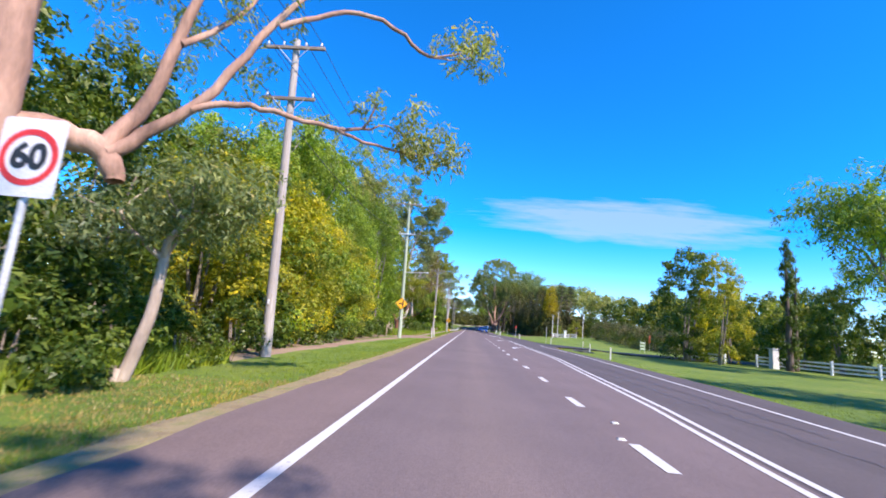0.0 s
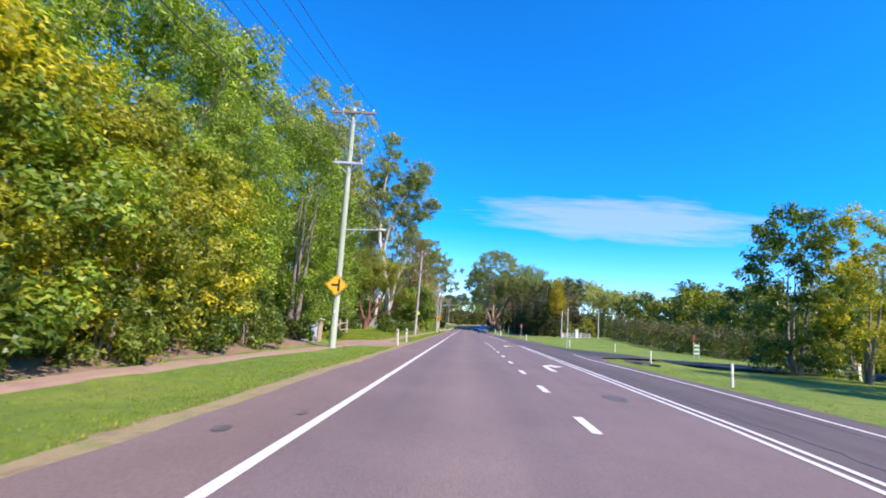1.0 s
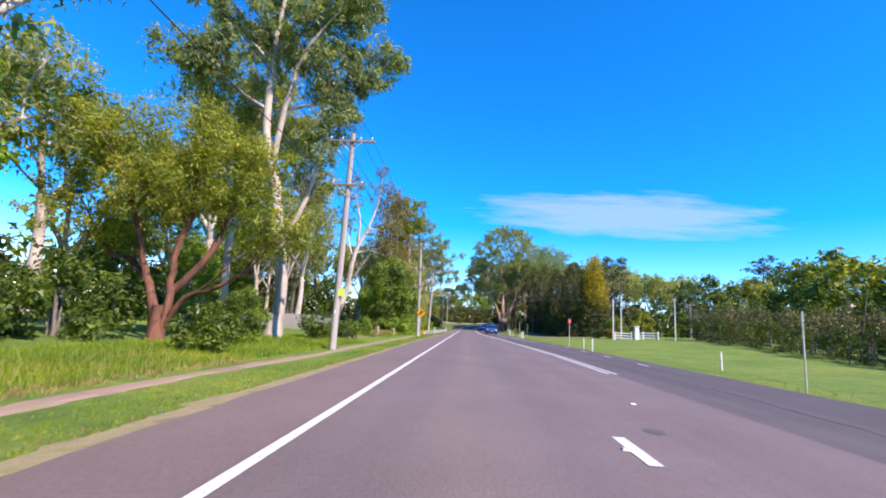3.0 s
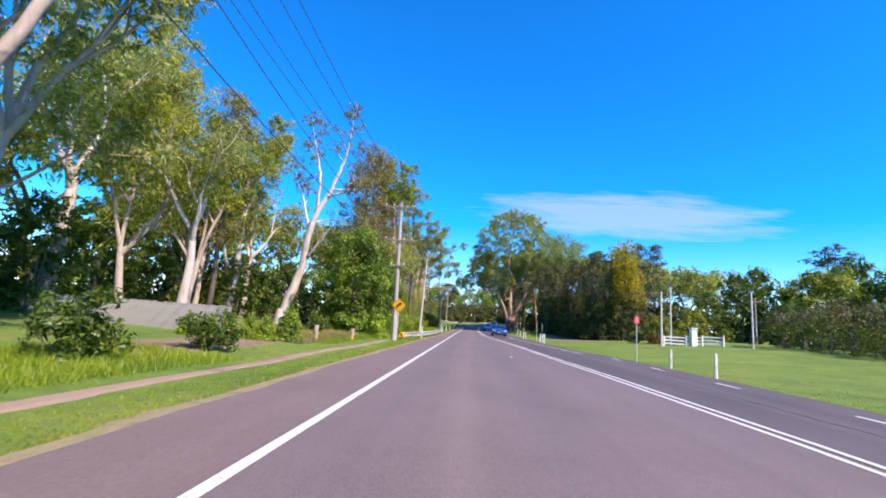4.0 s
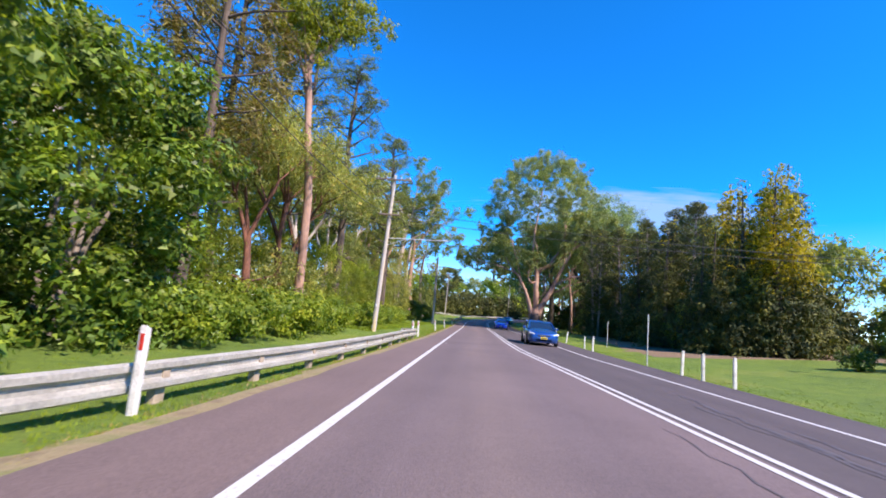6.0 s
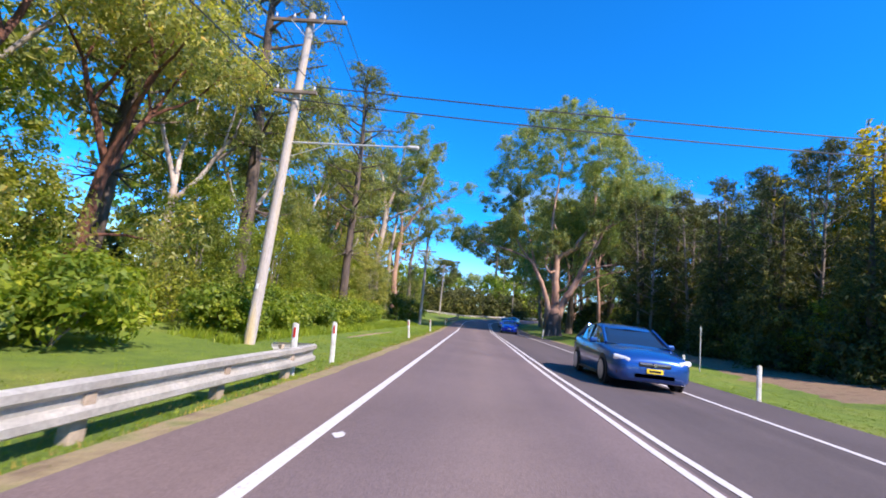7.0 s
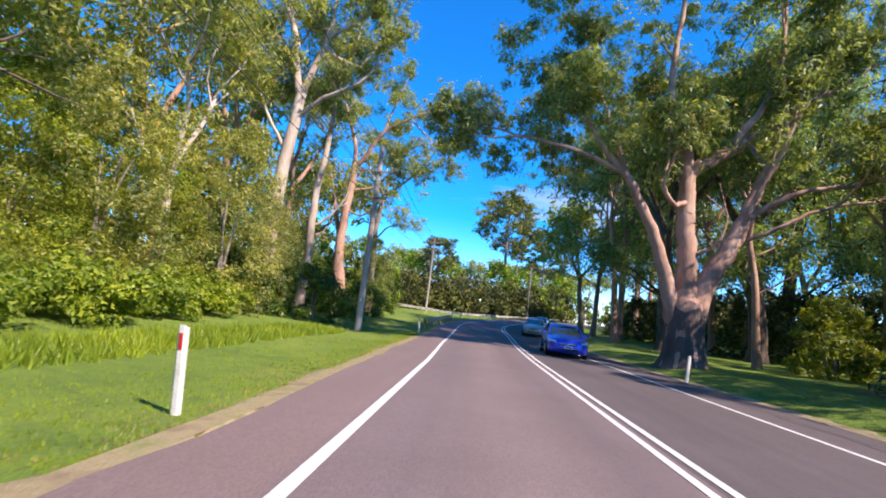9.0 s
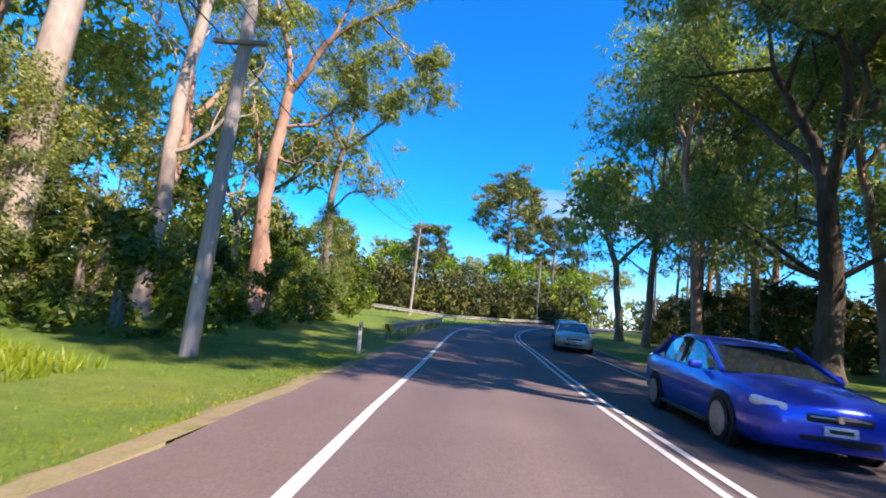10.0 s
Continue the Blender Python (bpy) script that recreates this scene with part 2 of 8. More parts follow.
ASPHALT = asphalt("asphalt_lane", (1.0, 0.755, 0.735), 0.126, 0.160, 0.06, (-1.25, 2.35))
ASPHALT_SHOULDER = asphalt("asphalt_shoulder", (1.0, 0.71, 0.655), 0.140, 0.172, 0.06)
ASPHALT_OLD = asphalt("asphalt_old_lane", (1.0, 0.79, 0.79), 0.074, 0.096, 0.12)
# Side-road asphalt, with the trees' shade put into a darker colour.
ASPHALT_SHADE = asphalt("asphalt_shade", (0.95, 0.95, 1.05), 0.036, 0.050, 0.08)
TAR = surface("tar_patch", (0.072, 0.062, 0.064), (0.115, 0.098, 0.098), 3.0, 0.7, 0, 50, 0.3, 0.004)
# Concrete made darker: the culvert's shade is put into the colour.
SHADE_CONCRETE = surface("shade_concrete", (0.06, 0.062, 0.065), (0.13, 0.13, 0.13), 3.0, 0.85, 0, 30, 0.4, 0.01)
DIRT = surface("dirt_edge", (0.19, 0.135, 0.08), (0.31, 0.245, 0.13), 2.2, 0.95, 0, 40, 0.8, 0.03, (1, 1, 1), (0.17, 0.19, 0.055), True)
PATH_DIRT = surface("dirt_footpath", (0.20, 0.125, 0.09), (0.30, 0.20, 0.15), 0.8, 0.95, 0, 45, 0.5, 0.015, (1, 1, 1), (0.25, 0.20, 0.10), True)
LEAF_LITTER = surface("leaf_litter", (0.10, 0.06, 0.035), (0.24, 0.16, 0.10), 2.0, 0.95, 0, 35, 0.9, 0.03, (1, 1, 1), (0.17, 0.14, 0.07), True)


def line_paint():
    m, nt, p = material("road_line_paint")
    v = coords(nt, (1, 1, 1), True)
    wear = noise_node(nt, v, 22, 5, 0.7)
    col = ramp(nt, wear, [(0.30, (0.24, 0.22, 0.22)), (0.44, (0.55, 0.54, 0.53))])
    nt.links.new(col, p.inputs["Base Color"])
    p.inputs["Roughness"].default_value = 0.6
    return m


LINE = line_paint()


def grass_ground():
    m, nt, p = material("grass_ground")
    v = coords(nt, (1, 1, 1), True)
    a = noise_node(nt, v, 0.22, 5)
    b = noise_node(nt, v, 2.2, 4)
    c = noise_node(nt, v, 26, 4, 0.7)
    col = ramp(nt, a, [(0.30, (0.082, 0.152, 0.015)), (0.52, (0.125, 0.205, 0.019)), (0.72, (0.19, 0.225, 0.038))])
    col = mix(nt, 1.0, col, ramp(nt, b, [(0.3, (0.75, 0.8, 0.8)), (0.7, (1.25, 1.15, 1.0))]), "MULTIPLY")
    col = mix(nt, 1.0, col, ramp(nt, c, [(0.3, (0.6, 0.62, 0.6)), (0.7, (1.35, 1.3, 1.2))]), "MULTIPLY")
    nt.links.new(col, p.inputs["Base Color"])
    p.inputs["Roughness"].default_value = 0.9
    bump(nt, p, c, 0.9, 0.05)
    return m


GRASS = grass_ground()


# ---------------------------------------------------------------- mesh helpers
def part(name, bm, mat, parent=None, label=""):
    """One mesh object from a bmesh, under a thing or a part."""
    me = bpy.data.meshes.new(name)
    bm.to_mesh(me)
    bm.free()
    me.materials.append(mat)
    ob = new(name, me)
    if parent is not None:
        ob.parent = parent
    if label:
        ob["label"] = label
    return ob


def from_arrays(name, verts, faces, mat, parent=None, smooth=False):
    me = bpy.data.meshes.new(name)
    me.from_pydata([tuple(v) for v in verts], [], faces)
    me.materials.append(mat)
    if smooth:
        me.polygons.foreach_set("use_smooth", [True] * len(me.polygons))
    me.update()
    ob = new(name, me)
    if parent is not None:
        ob.parent = parent
    return ob


def bm_box(cx, cy, cz, dx, dy, dz, bev=0.0, rot=None):
    bm = bmesh.new()
    bmesh.ops.create_cube(bm, size=1.0, matrix=Matrix.Diagonal((dx, dy, dz, 1)))
    if bev:
        bmesh.ops.bevel(bm, geom=bm.edges[:], offset=bev, segments=2, affect="EDGES", profile=0.5)
    if rot is not None:
        bmesh.ops.transform(bm, matrix=rot, verts=bm.verts[:])
    bmesh.ops.translate(bm, vec=(cx, cy, cz), verts=bm.verts[:])
    return bm


def bm_cyl(x, y, z0, z1, r0, r1, n=12):
    bm = bmesh.new()
    bmesh.ops.create_cone(bm, cap_ends=True, segments=n, radius1=r0, radius2=r1, depth=z1 - z0, matrix=Matrix.Translation((x, y, (z0 + z1) / 2)))
    return bm


def bm_rod(a, b, r0, r1=None, n=8):
    a, b = Vector(a), Vector(b)
    d = b - a
    bm = bmesh.new()
    m = Matrix.Translation((a + b) / 2) @ d.to_track_quat("Z", "Y").to_matrix().to_4x4()
    bmesh.ops.create_cone(bm, cap_ends=True, segments=n, radius1=r0, radius2=r0 if r1 is None else r1, depth=d.length, matrix=m)
    return bm


def bm_poly(points, thick, m=None):
    """A flat plate from an outline in x, z, with its front towards -y."""
    bm = bmesh.new()
    f = bm.faces.new([bm.verts.new((x, 0, z)) for x, z in points])
    bmesh.ops.recalc_face_normals(bm, faces=[f])
    ext = bmesh.ops.extrude_face_region(bm, geom=[f])
    bmesh.ops.translate(bm, vec=(0, thick, 0), verts=[v for v in ext["geom"] if isinstance(v, bmesh.types.BMVert)])
    bmesh.ops.recalc_face_normals(bm, faces=bm.faces[:])
    if m is not None:
        bmesh.ops.transform(bm, matrix=m, verts=bm.verts[:])
    return bm


def empty(name, x, y, z, rz=0, rx=0, ry=0):
    ob = new(name)
    ob.matrix_basis = pose(x, y, z, rx, ry, rz)
    return ob


def lerp(y, table):
    return float(np.interp(y, [a for a, b in table], [b for a, b in table]))


# ---------------------------------------------------------------- plan of the road
BEND_Y, BEND_R = 189.0, 80.0


def rise(s):
    """Height of the road along it: level, then a slow climb into the bend."""
    d = max(0.0, s - 172.0)
    return 0.04 * d * d / (d + 14.0)


def on_road(s, x):
    """World place of the point x metres to the right of the road's axis, s metres along."""
    if s <= BEND_Y:
        return x, s
    a = (s - BEND_Y) / BEND_R
    r = BEND_R - x
    return BEND_R - r * math.cos(a), BEND_Y + r * math.sin(a)


ASPHALT_L = [(-60, -2.8), (20, -2.75), (80, -3.0), (100, -2.85), (128, -2.45), (155, -2.6), (170, -2.95), (320, -2.9)]
ASPHALT_R = [(-60, 8.2), (10, 8.0), (16, 8.5), (30, 8.5), (42, 8.1), (46, 8.4), (48.6, 9.4), (50.4, 11.2), (51.6, 14.5), (57.5, 14.5), (58.4, 11.6), (60.0, 9.8), (63, 9.1), (80, 8.8), (92, 8.5), (101, 7.5), (122, 6.9), (138, 7.0), (150, 7.3), (165, 7.0), (190, 6.8), (320, 6.6)]
CENTRE = [(-60, 2.6), (0, 3.1), (5, 3.4), (10, 3.9), (18, 4.3), (25, 4.75), (57, 4.9), (75, 4.7), (83, 4.4), (91, 3.95), (100, 3.6), (112, 2.85), (122, 2.15), (130, 2.03), (166, 2.03), (174, 2.2), (184, 2.45), (320, 2.45)]
EDGE_R = [(-60, 6.0), (5, 6.5), (20, 7.25), (32, 7.65), (40, 7.4), (44, 7.15), (50, 7.6), (80, 7.9), (90, 7.4), (100, 6.45), (110, 5.75), (122, 5.1), (150, 5.35), (320, 5.4)]
EDGE_L = -1.46
EDGE_LINE = [(-60, -1.46), (162, -1.46), (171, -1.66), (182, -1.66), (196, -1.55), (320, -1.55)]


def ground_z(x, y):
    """Ground: under the road a little lower, a shallow dip beyond its edges, and gentle unevenness."""
    s = y
    xr = x
    if y > BEND_Y:
        dx, dy = BEND_R - x, y - BEND_Y
        s = BEND_Y + BEND_R * max(0.0, math.atan2(dy, dx)) if dx > -400 else 400
        s = min(s, 330)
        xr = BEND_R - math.hypot(dx, dy)
    z = rise(min(s, 260)) if y > 100 else 0.0
    l, r = lerp(s, ASPHALT_L), lerp(s, ASPHALT_R)
    if l < xr < r:
        return z - 0.09
    d = l - xr if xr <= l else xr - r
    n = 0.10 * noise.noise((x * 0.13, y * 0.13, 0.0))
    fade = min(1.0, d / 2.0)
    side = -0.09 - 0.13 * fade if xr <= l else -0.09 - 0.20 * fade
    if xr < l and d > 4:
        side += 0.05 * min(d - 4, 8)
    if xr > r:
        side += lerp(y, [(138, 0), (158, 0.62), (185, 0.62), (205, 0.3)]) * fade
        if d > 8:
            side += 0.012 * min(d - 8, 30)
        if d > 5:
            side += 0.065 * min(d - 5, 20) * lerp(y, [(86, 0), (110, 1), (134, 1), (158, 0.3), (190, 0.3)])
    elif y < 60:
        side -= 0.9 * math.exp(-(x + 10.0) ** 2 / 6.0 - (y - 47.5) ** 2 / 9.0)
    return z + side + n * fade


def make_ground():
    xs = sorted(set([-900, -500, -300, -180, -120, -90, -70, -55, -45, -38, -32, -28, -24, -21] + [round(-19 + 0.8 * i, 2) for i in range(58)] + [30, 34, 38, 44, 50, 58, 68, 80, 100, 130, 180, 300, 500, 900]))
    ys = sorted(set([-700, -400, -200, -120, -80, -50, -30, -20] + [-14 + 2 * i for i in range(120)] + [232, 240, 250, 262, 280, 300, 340, 400, 520, 700, 1000, 1600, 2500]))
    verts = [(x, y, ground_z(x, y)) for y in ys for x in xs]
    n = len(xs)
    faces = [(j * n + i, j * n + i + 1, (j + 1) * n + i + 1, (j + 1) * n + i) for j in range(len(ys) - 1) for i in range(n - 1)]
    ob = from_arrays("ground", verts, faces, GRASS, None, True)
    return tagged(ob, "wide sheet of mown green grass beside the road", "ground", "", "structure")


make_ground()


def strip(name, xl, xr, s0, s1, step, mat, lift, cols=2, ragged=0.0, label="", category="", conform=False, slope=0.0):
    """A band along the road between two edges, given as numbers or tables."""
    rng = random.Random(len(name) * 7 + int(s0))
    rows = max(1, int(round((s1 - s0) / step)))
    verts, faces = [], []
    for j in range(rows + 1):
        s = s0 + (s1 - s0) * j / rows
        a = xl if isinstance(xl, (int, float)) else lerp(s, xl)
        b = xr if isinstance(xr, (int, float)) else lerp(s, xr)
        for i in range(cols + 1):
            x = a + (b - a) * i / cols
            if ragged and i in (0, cols):
                x += ragged * (rng.uniform(-0.55, 0.55) + 0.45 * math.sin(s * 0.83 + i) + 0.4 * math.sin(s * 2.1 + 2 * i))
            px, py = on_road(s, x)
            z = ground_z(px, py) + lift if conform else rise(s) + lift + slope * abs(x - (a if slope > 0 else b))
            if conform and (i in (0, cols) or j in (0, rows)):
                z -= 0.07
            verts.append((px, py, z))
    n = cols + 1
    for j in range(rows):
        for i in range(cols):
            faces.append((j * n + i, j * n + i + 1, (j + 1) * n + i + 1, (j + 1) * n + i))
    ob = from_arrays(name, verts, faces, mat, None, False)
    return tagged(ob, label, category, "", "structure")


def shifted(table, d):
    return [(s, x + d) for s, x in table]


strip("road", EDGE_L - 0.1, CENTRE, -60, 330, 2.0, ASPHALT, 0.0, 4, 0, "worn purple-grey asphalt lane with darker wheel tracks", "road")
strip("road", CENTRE, ASPHALT_R, -60, 330, 2.0, ASPHALT_OLD, 0.0, 6, 0, "older grey asphalt lane with cracks and a wide mouth", "road")
strip("road_shoulder", ASPHALT_L, EDGE_L + 0.3, -60, 330, 1.0, ASPHALT_SHOULDER, -0.005, 3, 0.07, "brownish asphalt shoulder outside the edge line", "road")
strip("gravel_edge", [(s, x - (0.72 if s < 60 else 0.55)) for s, x in ASPHALT_L], shifted(ASPHALT_L, 0.1), -40, 200, 0.22, DIRT, 0.045, 4, 0.34, "dry earth and gravel edge of the asphalt", "gravel", True)
strip("gravel_edge", shifted(ASPHALT_R, -0.1), shifted(ASPHALT_R, 0.5), -40, 47, 0.35, DIRT, 0.05, 3, 0.2, "dry earth and gravel edge of the asphalt", "gravel", True)
strip("gravel_edge", shifted(ASPHALT_R, -0.1), shifted(ASPHALT_R, 0.5), 62, 200, 0.35, DIRT, 0.05, 3, 0.2, "dry earth and gravel edge of the asphalt", "gravel", True)
strip("footpath", [(-20, -7.5), (34, -7.3), (46, -6.3), (52, -5.85), (101, -5.85)], [(-20, -6.5), (34, -5.95), (46, -5.2), (52, -5.05), (101, -5.05)], -20, 101, 0.6, PATH_DIRT, 0.03, 3, 0.2, "trodden pinkish dirt footpath through the verge", "footpath", True)
strip("footpath", [(138, -5.75), (141, -5.85), (146, -5.7), (149, -5.5)], [(138, -5.7), (141, -5.55), (146, -5.4), (149, -5.45)], 138, 149, 0.4, PATH_DIRT, 0.02, 3, 0.1, "faint dirt footpath trodden in the grass", "footpath", True)
strip("driveway", [(43, -7.0), (44.5, -9.4), (49.5, -9.4), (50.2, -7.4)], [(43, -3.6), (44.5, -2.95), (49.2, -2.95), (50.2, -3.8)], 43.0, 50.2, 0.4, PATH_DIRT, 0.03, 10, 0.22, "bare earth driveway apron", "driveway", True)
strip("leaf_litter", -11.0, -6.75, -12, 42, 0.8, LEAF_LITTER, 0.03, 5, 0.35, "brown leaf litter and bare soil under the trees", "leaf litter", True)
strip("leaf_litter", -11.0, -7.6, 80, 92, 0.8, LEAF_LITTER, 0.03, 5, 0.35, "brown leaf litter and mulch before a fence", "leaf litter", True)
strip("leaf_litter", 12.0, 34.0, 134, 168, 1.2, LEAF_LITTER, 0.03, 10, 0.5, "dark leaf litter under the conifers", "leaf litter", True)


def side_road():
    """The side road on the right: it leaves the mouth and runs off between the lawns."""
    pts = [(9.6, 54.3), (18, 54.9), (30, 56.8), (48, 60.5), (75, 66.5), (130, 80.0)]
    verts, faces = [], []
    for i, (x, y) in enumerate(pts):
        for k, w in enumerate((-3.0, 0.0, 3.0)):
            verts.append((x - w * 0.15, y + w, ground_z(x, y + w) + 0.10 if x > 17 else 0.008))
    for i in range(len(pts) - 1):
        for k in range(2):
            faces.append((i * 3 + k, (i + 1) * 3 + k, (i + 1) * 3 + k + 1, i * 3 + k + 1))
    mouth = [(8.3, 48.6), (9.6, 49.4), (11.4, 51.0), (14.2, 51.9), (14.2, 57.2), (11.6, 58.0), (9.8, 59.6), (8.5, 61.6)]
    bm = bmesh.new()
    bm.faces.new([bm.verts.new((x, y, 0.004)) for x, y in mouth])
    tagged(part("side_road_mouth", bm, ASPHALT_SHADE), "asphalt mouth where a side road joins, shade put into its dark colour", "road", "", "structure")
    tagged(from_arrays("side_road", verts, faces, ASPHALT_SHADE), "narrow asphalt side road leaving the main road, shade put into its colour", "road", "", "structure")


side_road()


# ---------------------------------------------------------------- road markings
def marking(name, x0, x1, s0, s1, step, label):
    return strip(name, x0, x1, s0, s1, step, LINE, 0.006, 1, 0.0, label, "road marking")


marking("edge_line", shifted(EDGE_LINE, -0.04), shifted(EDGE_LINE, 0.085), -40, 300, 3.0, "solid white edge line on the asphalt")
for off in (-0.13, 0.13):
    marking("centre_line", shifted(CENTRE, off - 0.055), shifted(CENTRE, off + 0.055), -40, 57.3, 2.0, "solid white line, one of a pair in the centre")
    marking("centre_line", shifted(CENTRE, off - 0.055), shifted(CENTRE, off + 0.055), 67, 300, 2.0, "solid white line, one of a pair in the centre")
marking("edge_line", shifted(EDGE_R, -0.06), shifted(EDGE_R, 0.06), -40, 49, 2.0, "solid white edge line of the far lane")
marking("edge_line", shifted(EDGE_R, -0.06), shifted(EDGE_R, 0.06), 96, 300, 2.0, "solid white edge line of the far lane")
turn_line = tagged(empty("turn_lane_line", 2.15, 0, 0.006), "broken white line beside the turning lane", "road marking", "", "structure")
DASH_MESH = None
for k in range(-10, 15):
    for_y = (25.35 + 3.85 * k) if k < 4 else (40.7 + 3.5 * (k - 4))
    if for_y > 60:
        break
    if DASH_MESH is None:
        bm = bmesh.new()
        vs = [bm.verts.new(p) for p in ((-0.075, -1.15, 0), (0.075, -1.15, 0), (0.08, -0.6, 0), (0.075, 0, 0), (-0.075, 0, 0), (-0.08, -0.5, 0))]
        bm.faces.new(vs)
        d = part("dash", bm, LINE, turn_line)
        DASH_MESH = d.data
    else:
        d = new("dash", DASH_MESH)
        d.parent = turn_line
    d.location = (0, for_y, 0)
for k in range(5):
    marking("edge_dash", 7.7, 7.82, 72 + 5 * k, 73.2 + 5 * k, 1.2, "short worn white dash across the side road's mouth")


def turn_arrow(x, y):
    """A right-turn arrow, read by drivers coming along the turning lane."""
    pts = [(-0.16, -1.6), (0.04, -1.6), (0.04, 0.1), (0.10, 0.45), (0.28, 0.62), (0.28, 0.2), (0.75, 0.95), (0.28, 1.7), (0.28, 1.25), (0.02, 1.0), (-0.13, 0.55), (-0.16, 0.1)]
    bm = bmesh.new()
    bm.faces.new([bm.verts.new((x + a, y + b, 0.006)) for a, b in pts])
    bmesh.ops.triangulate(bm, faces=bm.faces[:])
    tagged(part("turn_arrow", bm, LINE), "worn white right-turn arrow on the asphalt", "road marking", "", "structure")


turn_arrow(3.45, 35.3)
turn_arrow(3.45, 53.6)


def tar_patch(x, y, rx, ry, seed):
    rng = random.Random(seed)
    bm = bmesh.new()
    bm.faces.new([bm.verts.new((x + rx * rng.uniform(0.8, 1.15) * math.cos(a), y + ry * rng.uniform(0.8, 1.15) * math.sin(a), 0.004)) for a in [k * math.tau / 18 for k in range(18)]])
    tagged(part("tar_patch", bm, TAR), "dark oval tar patch on the asphalt", "road patch", "", "structure")


tar_patch(3.62, 28.1, 0.26, 0.55, 1)
tar_patch(3.3, 50.0, 0.24, 0.38, 2)
tar_patch(0.35, 92.5, 0.05, 0.4, 3)
tar_patch(-2.23, 22.7, 0.09, 0.16, 4)
tar_patch(-1.75, 23.8, 0.06, 0.14, 5)
tar_patch(-0.24, 98.0, 0.05, 0.5, 6)
tar_patch(2.78, 58.7, 0.14, 0.2, 7)
tar_patch(-2.0, 52.2, 0.08, 0.22, 8)


def crack(points, seed, width=0.035):
    rng = random.Random(seed)
    left, right, verts, faces = [], [], [], []
    n = 0
    for (x0, y0), (x1, y1) in zip(points, points[1:]):
        steps = max(2, int(abs(y1 - y0) / 0.4))
        for i in range(steps):
            f = i / steps
            x, y = x0 + (x1 - x0) * f + rng.uniform(-0.08, 0.08), y0 + (y1 - y0) * f
            w = width * rng.uniform(0.4, 1.5)
            verts += [(x - w, y, 0.005), (x + w, y, 0.005)]
            if n:
                faces.append((n - 2, n - 1, n + 1, n))
            n += 2
    tagged(from_arrays("crack", verts, faces, TAR), "dark sealed crack in the asphalt", "crack", "", "structure")


crack([(5.25, 6), (5.15, 15), (5.3, 22), (5.6, 32), (6.0, 46)], 1)
crack([(6.9, 20), (7.2, 34), (7.0, 46)], 2, 0.02)
crack([(6.2, 52), (6.6, 66), (6.4, 84)], 3)
crack([(4.45, 100), (4.35, 106), (4.5, 112)], 4, 0.06)
crack([(4.75, 101), (4.62, 105), (4.85, 109)], 14, 0.05)
crack([(4.2, 103.5), (4.28, 107), (4.12, 110.5)], 15, 0.04)
crack([(5.4, 86), (5.0, 97)], 5)
crack([(2.75, 84), (2.85, 95), (2.6, 108)], 16, 0.012)
crack([(5.9, 8), (6.05, 16), (5.85, 24)], 17, 0.03)
crack([(6.4, 116), (6.6, 124)], 6)
crack([(6.2, 148), (6.3, 166)], 7)


# ---------------------------------------------------------------- trees
class Wood:
    """Collects tapered tubes for one trunk mesh, and the places where leaves grow."""

    def __init__(self, seed):
        self.rng = random.Random(seed)
        self.np = np.random.default_rng(seed)
        self.v, self.f, self.tips = [], [], []

    def tube(self, pts, radii, sides=7):
        base, u = len(self.v), None
        for i, (p, r) in enumerate(zip(pts, radii)):
            d = (pts[min(i + 1, len(pts) - 1)] - pts[max(i - 1, 0)]).normalized()
            u = d.orthogonal().normalized() if u is None else (u - d * u.dot(d)).normalized()
            w = d.cross(u)
            for k in range(sides):
                a = math.tau * k / sides
                self.v.append(p + (u * math.cos(a) + w * math.sin(a)) * r)
        for i in range(len(pts) - 1):
            for k in range(sides):
                a, b = base + i * sides + k, base + i * sides + (k + 1) % sides
                self.f.append((a, b, b + sides, a + sides))

    def limb(self, p, d, length, r0, r1, wander=0.12, lift=0.05, n=6, sides=7):
        pts, radii, p, d = [p.copy()], [r0], p.copy(), d.normalized()
        for i in range(n):
            d = (d + Vector([self.rng.gauss(0, wander) for _ in range(3)]) + Vector((0, 0, lift))).normalized()
            p = p + d * (length / n)
            pts.append(p.copy())
            radii.append(r0 + (r1 - r0) * (i + 1) / n)
        self.tube(pts, radii, sides)
        return pts, radii, d

    def spread(self, p, d, length, r, depth, kids=3, angle=38, wander=0.12, lift=0.06, shrink=0.68):
        """A limb that forks again and again; its ends carry leaves."""
        pts, radii, d = self.limb(p, d, length, r, r * 0.55, wander, lift, 5, (4, 5, 7, 8)[min(depth, 3)])
        if depth == 0:
            self.tips.append(pts[-1])
            self.tips.append(pts[3])
            return
        if depth == 1:
            self.tips.append(pts[4])
        for k in range(kids):
            at = self.rng.choice((3, 4, 5)) if k else 5
            az = math.tau * (k / kids) + self.rng.uniform(-0.6, 0.6)
            u = d.orthogonal().normalized()
            side = (u * math.cos(az) + d.cross(u) * math.sin(az)).normalized()
            a = radians(angle * self.rng.uniform(0.6, 1.35))
            nd = d * math.cos(a) + side * math.sin(a)
            self.spread(pts[at], nd, length * shrink * self.rng.uniform(0.8, 1.2), radii[at] * 0.72, depth - 1, kids, angle, wander, lift, shrink)


